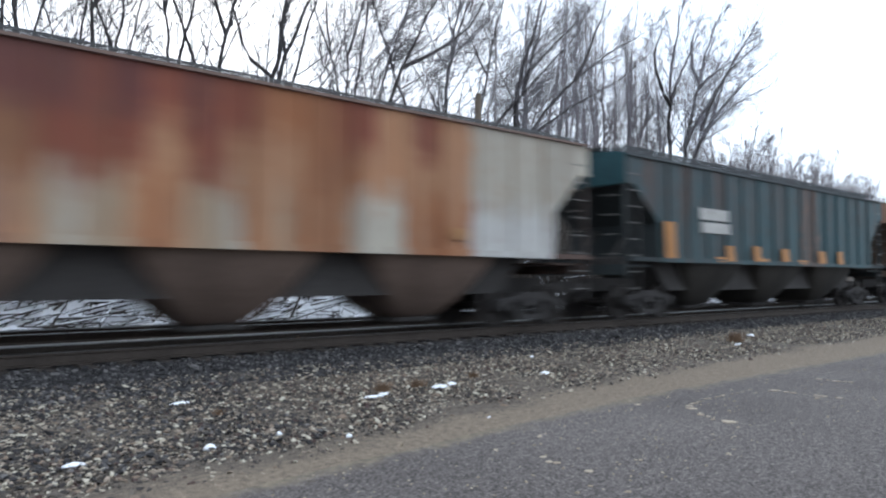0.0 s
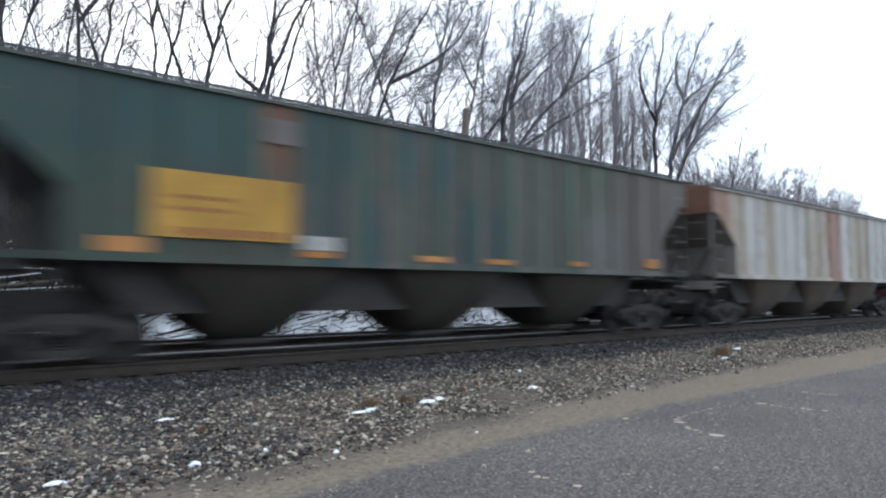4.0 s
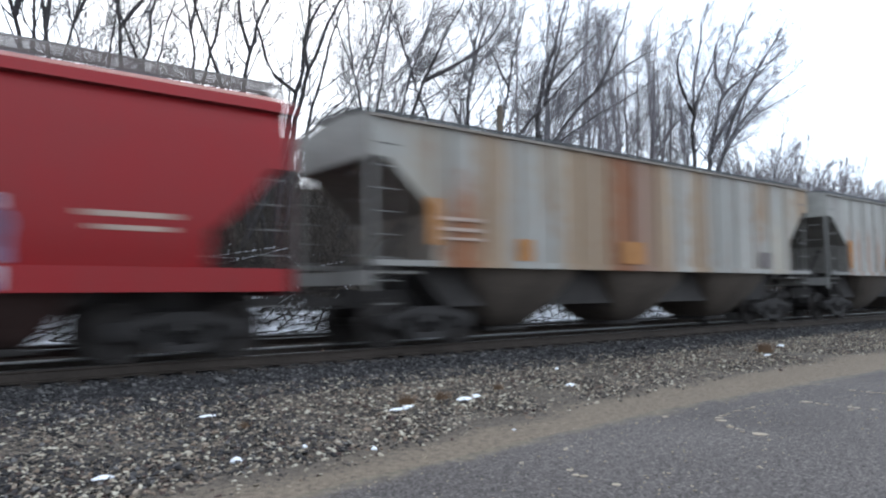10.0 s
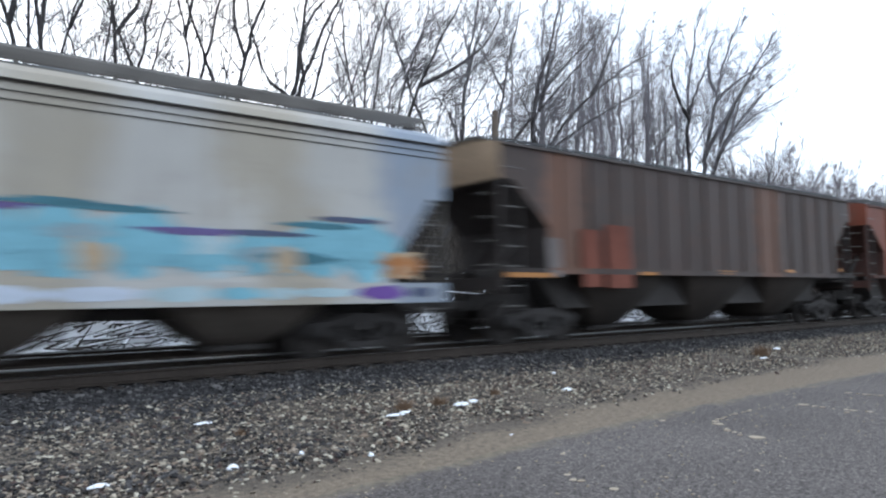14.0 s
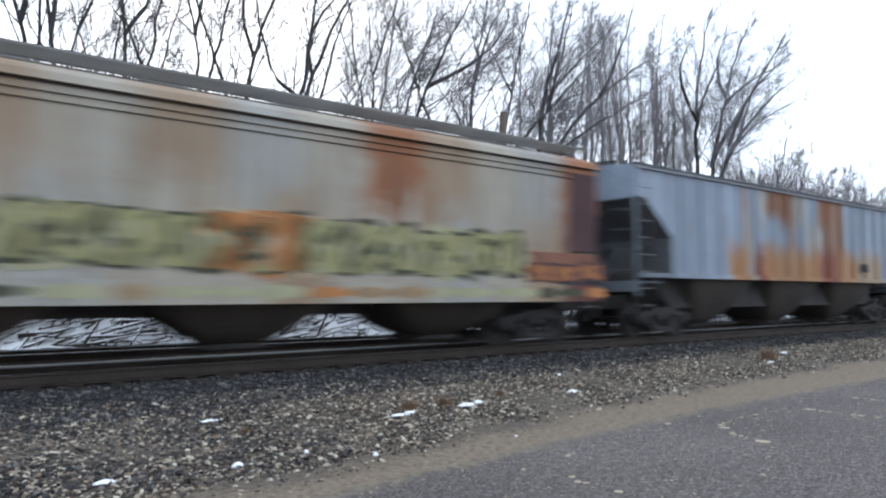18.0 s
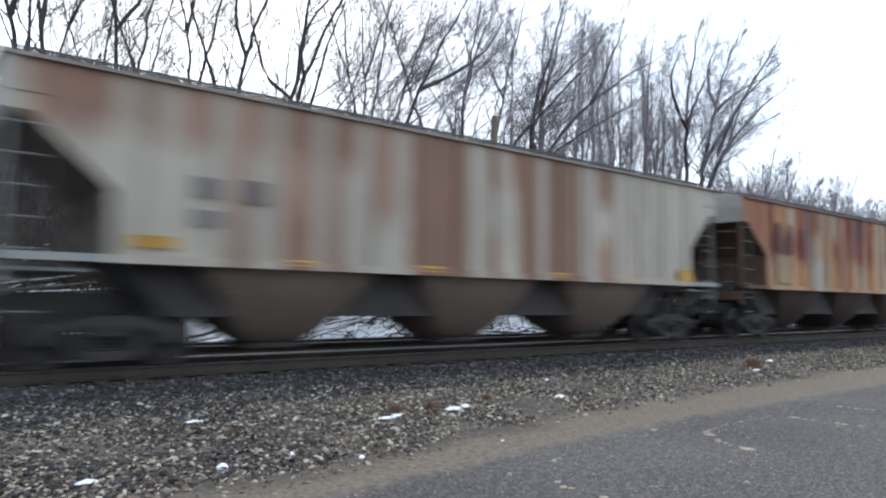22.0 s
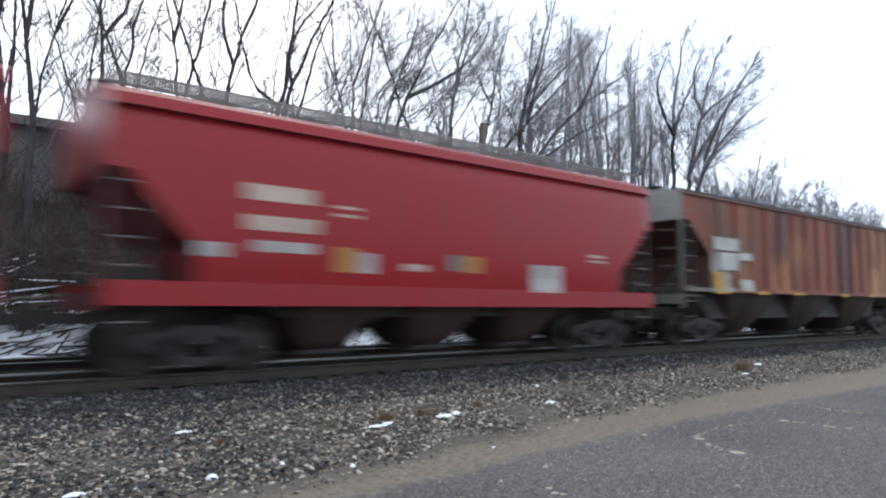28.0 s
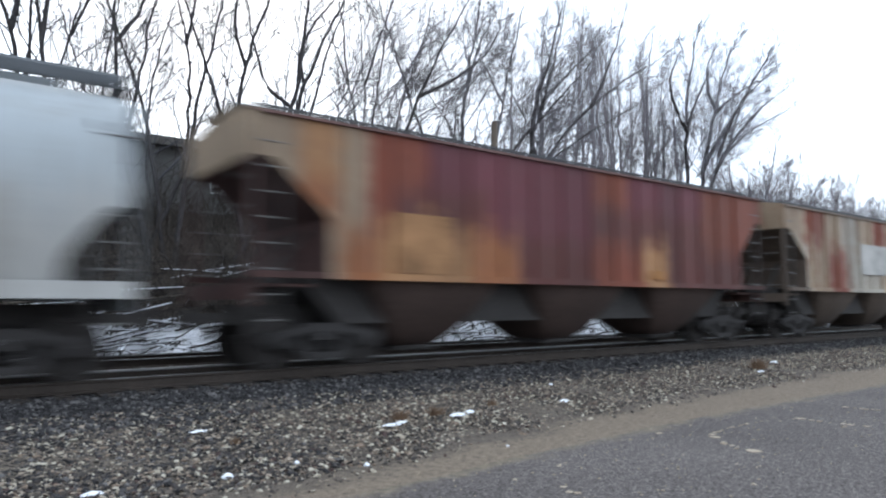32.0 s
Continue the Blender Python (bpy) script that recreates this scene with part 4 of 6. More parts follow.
    part("brake_cylinder", ME_CYLINDER, top, (end - 0.9, 0.3, 1.42), turn=(0, 0, 1.57))
    part("air_reservoir", ME_TANK, top, (-end + 0.9, -0.2, 1.48), turn=(0, 0, 1.57))
    # discharge chutes below a dark hopper floor
    room = step * chutes + (0.4 if kind == "rib" else 0.0)
    zc, wc = (sill + 0.02, 1.45) if kind == "rib" else (sill + 0.04, 1.3)
    wide_top = step * 0.78
    cm = shared(("chute", kind, step), lambda: chute_mesh(wide_top, 0.82 if kind == "rib" else 0.8, zc, 0.27, wc, 0.55))
    gate = shared(("gate", kind), lambda: MB().box((0, 0, 0), (0.92, 1.2, 0.09)).box((0, -0.62, 0.02), (0.5, 0.08, 0.07)).tube((0, -0.55, 0.02), (0, -0.78, 0.02), 0.035, 6).mesh("outlet_gate", M_STEEL))
    deep = {"rib": 0.74, "curve": 0.86, "plate": 1.0, "tube": 0.9}[kind]
    fl = shared(("floor", kind, step, chutes), lambda: MB().prism([(-room / 2 - 0.5, sill - 0.02), (-room / 2 + 0.3, deep), (room / 2 - 0.3, deep), (room / 2 + 0.5, sill - 0.02)], "y", -0.95, 0.95).mesh("hopper_floor", M_STEEL))
    part("hopper_floor", fl, top)
    for k in range(chutes):
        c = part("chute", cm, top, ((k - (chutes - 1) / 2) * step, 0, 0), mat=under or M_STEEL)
        part("outlet_gate", gate, c, (0, 0, 0.235))
    # roof: hatches, running boards on brackets
    ridge = SECTIONS[kind][-1][0]
    zb = ridge + rise
    rb = shared(("board", kind, round(L, 2)), lambda: running_board(L, {"rib": 0.011, "curve": 0.0112}.get(kind, 0.024)))
    br = shared("bracket", lambda: MB().beam((0, 0, 0), (0, 0, 0.26), 0.04, 0.04).mesh("bracket", M_STEEL))
    for s in (-1, 1):
        b = part("running_board", rb, top, (0, s * 1.03, zb), mat=grate)
        for k in range(9):
            part("bracket", br, b, ((k / 8 - 0.5) * (L - 0.8), -s * 0.1, -0.27))
    eb = shared("end_board", lambda: MB().box((0, 0, 0), (0.42, 1.5, 0.035)).mesh("end_board", M_GALV))
    for s in (-1, 1):
        part("end_board", eb, top, (s * (end - 0.12), 0, ridge + 0.052), mat=grate)
    co = shared(("coaming", round(L, 2)), lambda: MB().box((0, 0, 0), (L - 1.6, 0.62, 0.16)).mesh("hatch_coaming", M_GALV))
    part("hatch_coaming", co, top, (0, 0, ridge + 0.05), mat=accent)
    for k in range(6):
        part("hatch_cover", ME_HATCH, top, ((k - 2.5) * (L - 2.6) / 6 * 1.02, 0, ridge + 0.165))
    # ribs
    if ribs:
        for k in range(ribs):
            rx = (k + 0.5) / ribs * (L - 2.4) - (L - 2.4) / 2 + 0.15
            rm = shared(("rib", kind, round(rx, 2)), lambda: MB().prism([(rx - 0.05, 0.0), (rx - 0.035, -0.055), (rx + 0.035, -0.055), (rx + 0.05, 0.0)], "z", sill + 0.02, eave).mesh("rib", M_STEEL))
            for s in (-1, 1):
                part("rib", rm, top, (0, s * half, 0), mat=paint, turn=(0, 0, 0 if s < 0 else math.pi))
        cap = shared(("eave_strip", round(L, 2)), lambda: MB().box((0, 0, 0), (L, 0.08, 0.05)).mesh("eave_strip", M_STEEL))
        for s in (-1, 1):
            part("eave_strip", cap, top, (0, s * (half + 0.035), eave + 0.02), mat=edge or paint)
    # painted panels, stencils and plates
    for px, pz, w, h, mat, nm in patches:
        part(nm, panel_mesh(kind, w, h, pz, mat, bool(ribs)), top, (px, 0, 0))
    return top


def side_at(kind, z):
    """Half width of the body at height z."""
    for (a, wa), (b, wb) in zip(SECTIONS[kind], SECTIONS[kind][1:]):
        if z <= b:
            return wa + (wb - wa) * max(0.0, z - a) / (b - a)
    return 0.0


def panel_mesh(kind, w, h, z, mat, over_ribs=False, outline=None, more=0.0):
    """A thin plate or field of paint that follows the car's side; outline: its (x, z) points from -1 to 1 in place of a rectangle."""
    m = MB()
    low = SILL[kind] + (0.21 if kind != "rib" else 0.03)

    def out(q, back=0.0):
        """How far the field stands from the car's middle at height q."""
        on_sill = (1.578 if kind != "rib" else 1.602) if q < low else 0.0
        return -(max(side_at(kind, q) + (0.060 if over_ribs else 0.007), on_sill) + more - back)
    n = 1 if kind == "rib" else max(1, int(h / 0.25))
    rows = outline or [(-1, -1), (1, -1)] + [(1, -1 + 2 * i / n) for i in range(1, n)] + [(1, 1), (-1, 1)] + [(-1, 1 - 2 * i / n) for i in range(1, n)]
    pts = [(a * w / 2, z + b * h / 2) for a, b in rows]
    k = len(pts)
    if outline:
        # rings towards the middle, so that the field follows the side's curve
        rings = [[(x * f, out(z + (q - z) * f), z + (q - z) * f) for x, q in pts] for f in (1.0, 0.75, 0.5, 0.25, 0.02)]
        rim = [(x, out(q, 0.005), q) for x, q in pts]
        return m.rings([rim] + rings).mesh("panel", mat)
    front = [(x, out(q), q) for x, q in pts]
    back = [(x, out(q, 0.005), q) for x, q in pts]
    m.v = front + back
    for i in range(n):
        lo = (0 if i == 0 else k - i, 1 if i == 0 else 1 + i)
        hi = (k - i - 1, 2 + i)
        m.f.append((lo[0], lo[1], hi[1], hi[0]))
    m.f += [(i, (i + 1) % k, k + (i + 1) % k, k + i) for i in range(k)]
    return m.mesh("panel", mat)


def running_board(L, deep):
    """Open grating walkway: long bars with cross bars, and a deeper edge strip each side."""
    m = MB()
    for i in range(11):
        m.box((0, -0.25 + 0.05 * i, 0), (L - 0.2, 0.007, deep))
    for y in (-0.29, 0.29):
        m.box((0, y, -0.01), (L - 0.2, 0.012, 0.04))
    n = int(L / 0.24)
    for i in range(n):
        m.box(((i + 0.5) / n * (L - 0.3) - (L - 0.3) / 2, 0, 0), (0.014, 0.56, 0.010))
    return m.mesh("running_board", M_GALV)


# ---- the wooded bank: building, brush, logs ----
def site():
    b = tagged(new("house"), "grey block house with a flat roof edge behind the trees", "house")
    b.location = (2.0, 25.0, 0)
    wall = MB().span((-14, 0, 1.0), (6.9, 0.25, 7.2)).span((7.85, 0, 1.0), (10, 0.25, 7.2)).span((6.9, 0, 1.0), (7.85, 0.25, 5.68)).span((6.9, 0, 6.27), (7.85, 0.25, 7.2)).span((9.75, 0.25, 1.0), (10, 9, 7.2)).span((-14, 0.25, 1.0), (-13.75, 9, 7.2)).span((-14, 9, 1.0), (10, 9.25, 7.2))
    part("wall", wall.mesh("wall", M_CONCRETE), b)
    part("roof", MB().span((-14.3, -0.35, 7.2), (10.3, 9.5, 7.32)).mesh("roof", M_FASCIA), b, label="flat grey roof slab")
    part("fascia", MB().span((-14.3, -0.40, 7.18), (10.3, -0.36, 7.48)).mesh("fascia", M_FASCIA), b)
    fr = MB().span((6.9, -0.03, 5.68), (6.98, 0.1, 6.27)).span((7.77, -0.03, 5.68), (7.85, 0.1, 6.27)).span((6.98, -0.03, 6.19), (7.77, 0.1, 6.27)).span((6.98, -0.03, 5.68), (7.77, 0.1, 5.76))
    w = part("window", fr.mesh("window", M_WHITE), b, label="small white-framed window")
    part("mullion", MB().span((7.34, -0.02, 5.76), (7.41, 0.06, 6.19)).span((6.98, -0.02, 5.94), (7.77, 0.06, 6.0)).mesh("mullion", M_WHITE), w)
    part("pane", MB().span((6.98, 0.12, 5.76), (7.77, 0.13, 6.19)).mesh("pane", plain("dark_glass", (0.03, 0.035, 0.04), 0.1, 0, 0.1)), w)
    p = tagged(new("utility_pole"), "broken-off weathered wooden pole among the trees", "pole")
    p.location = (18.4, 20.0, bank_z(18.4, 20.0))
    part("shaft", MB().tube((0, 0, -0.5), (0, 0, 6.95), 0.15, 10, 0.125).mesh("shaft", M_POLE, True), p)


site()


def brush():
    """Tangled dead sticks, snow-dusted, over the bank beyond the tracks."""
    rng = random.Random(17)
    sticks, twigs, snow = MB(), MB(), MB()
    for i in range(1700):
        x, y = rng.uniform(-3, 48), 17.9 + 3.4 * rng.random() ** 1.2
        z = bank_z(x, y) + 0.03 + 0.16 * rng.random()
        a = rng.gauss(0.25, 0.6)
        ln = rng.uniform(0.4, 2.2)
        d = Vector((math.cos(a), math.sin(a), rng.uniform(-0.12, 0.3)))
        r = rng.uniform(0.016, 0.042)
        p, q = Vector((x, y, z)), Vector((x, y, z)) + d * ln
        q.z = max(q.z, bank_z(q.x, q.y) + 0.02)
        sticks.tube(p, q, r, 4, r * 0.5, False)
        if rng.random() < (0.55 if y < 19.0 else 0.12):
            o = Vector((0, 0, r * 0.9))
            snow.tube(p + o, q + o * 0.6, r * 0.95, 5, r * 0.5, False)
    for i in range(2000):
        x, y = rng.uniform(-3, 48), 17.65 + 1.6 * rng.random()
        z = bank_z(x, y) + 0.02 + 0.10 * rng.random()
        a = rng.gauss(0.0, 0.9)
        ln, r = rng.uniform(0.12, 0.6), rng.uniform(0.008, 0.022)
        p = Vector((x, y, z))
        q = p + Vector((math.cos(a), math.sin(a), rng.uniform(-0.1, 0.45))) * ln
        q.z = max(q.z, bank_z(q.x, q.y) + 0.02)
        (sticks if i % 3 == 0 else twigs).tube(p, q, r, 4, r * 0.5, False)
    for i in range(11000):
        x, y = rng.uniform(-4, 50), 18.9 + 8.6 * rng.random() ** 1.3
        z = bank_z(x, y)
        d = Vector((rng.gauss(0, 0.5), rng.gauss(0, 0.4), rng.uniform(0.3, 1.0))).normalized()
        ln = rng.uniform(0.6, 3.4)
        p = Vector((x, y, z))
        m = p + d * ln * 0.5
        q = m + (d + Vector((rng.gauss(0, 0.35), rng.gauss(0, 0.3), -0.25))) * ln * 0.5
        r = rng.uniform(0.008, 0.02)
        twigs.tube(p, m, r, 3, r * 0.7, False)
        twigs.tube(m, q, r * 0.7, 3, r * 0.3, False)
    tagged(new("fallen_sticks", sticks.mesh("fallen_sticks", M_BRANCH, False, False)), "tangle of fallen branches on the snowy bank", "brushwood", kind="stuff")
    tagged(new("dead_brush", twigs.mesh("dead_brush", M_BRUSH, False, False)), "thicket of dead leafless brush under the trees", "brush", kind="stuff")
    tagged(new("snow_on_sticks", snow.mesh("snow_on_sticks", M_SNOWLUMP, False, False)), "thin snow lying on fallen branches", "snow", kind="stuff")
    for x, y, z, a, ln, r in ((4.4, 19.4, 2.2, 0.12, 3.3, 0.05), (7.0, 19.8, 2.35, 0.2, 2.4, 0.045), (1.5, 19.3, 2.1, -0.1, 2.6, 0.06), (10.5, 19.6, 2.2, 0.25, 3.0, 0.05)):
        m = MB().tube((0, 0, 0), (ln, 0, ln * 0.12), r, 8, r * 0.5)
        ob = tagged(new("log", m.mesh("log", M_STICK, True)), "pale fallen log lying on the bank", "log")
        ob.location, ob.rotation_euler = (x, y, bank_z(x, y) + 0.12), (0, 0, a)


brush()


# ---- small things on the gravel and asphalt ----
def lump(name, x, y, sx, sy, sz, mat, label, cat, seed, group=""):
    rng = random.Random(seed)
    m = MB()
    rings = []
    for k, (h, w) in enumerate(((0, 1.0), (0.35, 0.95), (0.75, 0.6), (1.0, 0.15))):
        rings.append([(sx * w * math.cos(a) * rng.uniform(0.7, 1.2), sy * w * math.sin(a) * rng.uniform(0.7, 1.2), sz * h) for a in [6.2832 * i / 9 for i in range(9)]])
    ob = tagged(new(name, m.rings(rings).mesh(name, mat, True)), label, cat, group)
    ob.location = (x, y, bank_z(x, y) - 0.004)
    return ob


def ground_bits():
    snow = [(2.37, 6.05, 0.055, 0.05, 0.05), (1.31, 6.13, 0.09, 0.05, 0.035), (3.63, 5.79, 0.035, 0.03, 0.035), (6.0, 7.3, 0.16, 0.09, 0.04), (6.25, 7.35, 0.09, 0.06, 0.05),
            (5.05, 7.25, 0.10, 0.06, 0.03), (4.85, 7.2, 0.16, 0.05, 0.025), (8.2, 7.4, 0.11, 0.06, 0.04), (2.75, 7.9, 0.15, 0.06, 0.03), (17.2, 8.6, 0.14, 0.08, 0.05),
            (15.2, 7.9, 0.16, 0.05, 0.03), (3.1, 6.2, 0.03, 0.03, 0.03), (5.3, 5.6, 0.04, 0.025, 0.02), (9.2, 8.6, 0.05, 0.04, 0.04)]
    for i, (x, y, a, b, c) in enumerate(snow):
        lump("snow_patch", x, y, a, b, c, M_SNOWLUMP, "small leftover lump of white snow on gravel", "snow", 40 + i, "snow patches on the gravel")
    rng = random.Random(8)
    for x, y, s, n in ((5.15, 7.42, 0.13, 90), (5.75, 7.45, 0.12, 80), (15.6, 8.15, 0.24, 200), (6.9, 7.6, 0.10, 60), (2.9, 7.2, 0.08, 50)):
        m = MB()
        for k in range(n):
            a, t = rng.uniform(0, 6.28), rng.uniform(0.1, 0.9)
            p = Vector((rng.gauss(0, s * 0.4), rng.gauss(0, s * 0.3), 0))
            q = p + Vector((math.cos(a) * t, math.sin(a) * t, 1)) * s * rng.uniform(0.5, 1.0)
            m.tube(p, q, 0.005, 3, 0.0015, False)
        ob = tagged(new("grass_tuft", m.mesh("grass_tuft", M_TUFT, False, False)), "dry reddish-brown grass tuft on the gravel shoulder", "grass", "grass tufts")
        ob.location = (x, y, bank_z(x, y))
    # sand-filled cracks in the asphalt
    for pts, w in (([(7.66, 4.62), (7.55, 4.52), (7.5, 4.42)], 0.055), ([(7.36, 4.34), (7.25, 4.22)], 0.045), ([(7.2, 4.12), (7.1, 3.98)], 0.025), ([(7.1, 3.82), (7.06, 3.7)], 0.085), ([(7.7, 4.64), (8.27, 4.71), (8.93, 4.73), (9.3, 4.68)], 0.022),
                   ([(9.58, 4.62), (9.62, 4.42), (9.6, 4.18)], 0.04), ([(9.6, 3.98), (9.65, 3.6)], 0.035), ([(11.2, 4.58), (11.27, 4.05)], 0.04), ([(7.2, 5.06), (7.36, 5.04)], 0.03),
                   ([(4.42, 4.12), (4.5, 4.08)], 0.025), ([(4.4, 3.95), (4.47, 3.82)], 0.035), ([(4.4, 3.58), (4.5, 3.48)], 0.04), ([(5.0, 3.52), (5.06, 3.48)], 0.02), ([(5.78, 2.47), (5.86, 2.42)], 0.03)):
        m = MB()
        for (ax, ay), (bx, by) in zip(pts, pts[1:]):
            n = max(2, int(math.hypot(bx - ax, by - ay) / 0.06))
            for k in range(n):
                if rng.random() < 0.25:
                    continue
                f = (k + rng.random()) / n
                x, y = ax + (bx - ax) * f + rng.gauss(0, w * 0.4), ay + (by - ay) * f + rng.gauss(0, w * 0.4)
                r = w * rng.uniform(0.5, 1.2)
                m.prism([(x + r * math.cos(a) * rng.uniform(0.7, 1.3), y + r * math.sin(a) * rng.uniform(0.7, 1.3)) for a in [6.2832 * i / 7 for i in range(7)]], "z", 0.0005, 0.004 + 0.003 * rng.random())
        tagged(new("asphalt_crack", m.mesh("asphalt_crack", M_CRACK)), "pale sand filling a crack in asphalt", "crack", kind="stuff")



def leaf():
    """A dry leaf, crumpled: two curled halves along a bent rib, with a stalk."""
    m = MB()
    n = 7
    rows = []
    for i in range(n):
        u = i / (n - 1)
        w = 0.065 * math.sin(math.pi * min(1, 0.1 + u * 0.9)) ** 0.7
        x, z = -0.1 + 0.2 * u, 0.03 + 0.04 * math.sin(u * 4.0)
        rows.append([(x, -w, z + 0.055 - 0.02 * (i % 2)), (x, -w * 0.5, z + 0.012), (x, 0, z), (x, w * 0.5, z + 0.014), (x, w, z + 0.04 + 0.03 * (i % 2)),
                     (x, w * 0.5, z + 0.010), (x, 0, z - 0.004), (x, -w * 0.5, z + 0.008)])
    m.rings(rows)
    m.tube((-0.1, 0, 0.03), (-0.16, 0.01, 0.01), 0.004, 5, 0.003)
    return tagged(new("dry_leaf", m.mesh("dry_leaf", M_LEAF, True)), "crumpled dry brown leaf blown about beside the rail", "leaf")


LEAF = leaf()
LEAF.data.transform(Matrix.Scale(1.25, 4))
ground_bits()


# ---- the train ----
RIGHT = [13.14, 32.04, 50.84, 69.42, 88.2, 106.93, 120.6, 134.87, 149.34, 163.76, 178.06, 196.0, 214.15, 232.5, 248.84, 267.13, 284.35,
         302.41, 319.99, 337.69, 355.55, 373.47, 391.96, 409.83, 424.27, 441.88, 459.9, 474.59, 488.86, 506.89, 525.0, 542.59, 560.27, 578.2]


def travelled(t):
    """Metres the train has run by t seconds."""
    return 17.698 * t - 1.4326 * t * t / 32 + 0.6056 * t ** 3 / 1024


P_YELLOW = plain("yellow_plate", (0.38, 0.21, 0.04), 0.6, 0, 0.35, 5)
P_WHITE = plain("stencil_white", (0.40, 0.385, 0.36), 0.7, 0, 0.4, 5)
P_BLACK = plain("stencil_black", (0.028, 0.027, 0.028), 0.8, 0, 0.3, 5)
P_ORANGE = plain("orange_paint", (0.36, 0.16, 0.05), 0.6, 0, 0.25, 5)
SPECS = []


def spec(kind, ribs, tones, opt, label):
    """One car of the train, in its order: body kind, ribs, rows of paint tones from its top down, how it is weathered, label."""
    SPECS.append((kind, ribs, tones.split(), opt, label))


spec("rib", 15, "mmmmmmmmmmmmmmmmmmmmmmrmmrrmrrrooooorrrxxxrrxxxccccccccccccc qqqqqqqqqqqqqqqqqqqqrrrrrxxrrxxxxxooooxxxxxxxxxccccccccccccc xupxuxpxuxpuxxpuxpuxtcttxoxttcxxtoxoxccccoxooxowwwwwwwwwwwww",
     dict(rust="o", streak=0.35, wander=0.35, wave=0.6), "cream ribbed hopper car streaked with rust")
spec("rib", 15, "yeydyeyeydyeyeydyeyeyeyeeeyeyyeeEyeByBeeeEyEeeEeeeEyEeeeEyEe yeeyeeyEeyeeyEeyeeyeEeyEeEeEyeEEEeBeBeBeEEEEEeEEeEEEEeeeEyEe",
     dict(rust="d", streak=0.35, panel=0.2, grime=0.35, wander=0.8, gloss=0.3), "faded teal ribbed hopper car with rust showing through")
spec("rib", 15, "ttttttttttOtOttrppmppmOOrttrttmmtoorrmpprprrttrpOOOOtttOOOOO cccccccccccccOOooopppoOOttttpprrtttOOmpprrrrttttOOOOOtttOOOO",
     dict(rust="r", streak=0.3, panel=0.25, wander=0.25, wave=0.5), "cream hopper car striped orange with rust between the ribs")
spec("rib", 15, "uuuuuuuuuugggppqqttuuuqquutttmmmmuuqqqmmmmccppprrccccccccccc ggggggguuggggppqqppuuuqquutttmmmmppqqqrrrrccpppqqttttttccccc bbbbbbbuuuqqggqqqqppppqqqttttmmmmrrrrrrrrrtttttttttttttttttt",
     dict(rust="B", streak=0.3, grime=0.25, panel=0.3, wander=0.3, wave=0.5), "rust-streaked cream hopper car with yellow plates")
spec("rib", 15, "nEnEnEnEnEnEnEnBBnEnEnnznEznEznznznnznznznGzGzGzzzzzzzzzzzzz nnnnnnnnnnndndndnznEznEzznznnzEnzEnnznznznnzhzhzhzzzzzzzzzzz",
     dict(rust="y", streak=0.35, grime=0.35, panel=0.25, wander=0.5, wave=0.7), "dull green ribbed hopper car with a yellow panel")
spec("rib", 15, "pcwcwwccpwccwwcw", dict(rust="u", streak=0.45, panel=0.22), "whitish ribbed hopper car with rust streaks")
spec("curve", 0, "R", dict(rust="R", streak=0.3, panel=0, grime=0.2, rough=0.32, gloss=0.23), "red smooth-sided hopper car, slightly faded")
spec("curve", 0, "F", dict(rust="F", streak=0.3, panel=0, grime=0.2, rough=0.32, gloss=0.23), "bright orange smooth-sided hopper car")
spec("curve", 0, "OOtOOuOOtO tOOuOtOOuO", dict(rust="q", streak=0.6, grime=0.35, panel=0), "tan smooth-sided hopper car with a large faded round emblem")
spec("curve", 0, "R", dict(rust="R", streak=0.3, panel=0, grime=0.2, rough=0.32, gloss=0.23), "red smooth-sided hopper car with white stencils")
spec("curve", 0, "R", dict(rust="R", streak=0.3, panel=0, grime=0.2, rough=0.32, gloss=0.23), "red smooth-sided hopper car with silver and blue graffiti")
spec("rib", 15, "gcgtgcttoptgtgggtgct gcotggttoptgtggggcgc", dict(rust="o", streak=0.35, grime=0.2), "cream ribbed hopper car with orange rust streaks")
spec("rib", 15, "gggggggggggggggggggggggggggggggggggggggqqgttcggcgpggpggpgggg ggpggpggpggpggpggpggpggpggpggpggpggpggpggccOOggcggcggcgggggg",
     dict(rust="u", streak=0.25, grime=0.3, wander=0.4, wave=0.6), "grey-cream ribbed hopper car with light rust")
spec("rib", 15, "cccccttttxxxxxxxqqmmmmmmmmrrxxxxxxmmmmmmmmmpppmmmttttccccccc tttttxxxxxxxxxxxoommmmrrrrrrxxxxxxmmmmmmmmmxxxrrrxxxxccxxttt",
     dict(rust="r", streak=0.2, wander=0.3, wave=0.6), "cream hopper car with broad maroon rust bands")
spec("plate", 0, "cwbwwcwcwb cwbwbwcwwcwb", dict(rust="g", streak=0.5, panel=0, grime=0.15), "white hopper car with blue graffiti along its lower side")
spec("rib", 15, "dBddddddBdddd", dict(rust="B", streak=0.35, panel=0.4), "dark brown ribbed hopper car with orange graffiti")
spec("rib", 15, "rBrrrBrr", dict(rust="B"), "reddish brown ribbed hopper car with white stencils")
spec("rib", 15, "ququququququququququququBrBqrqurpqpqutuoqroqrouquququqgggggg uquququququququququququqqurqrqququpqpqoqopgpqpqppqpqpqtttOgO pupupupupupupupupupupupuOqupgupguptptpotogtgpOpOoqoqOgOgOtOt",
     dict(rust="q", streak=0.35, grime=0.3, wander=0.5, wave=0.6), "grey-white ribbed hopper car with red rust")
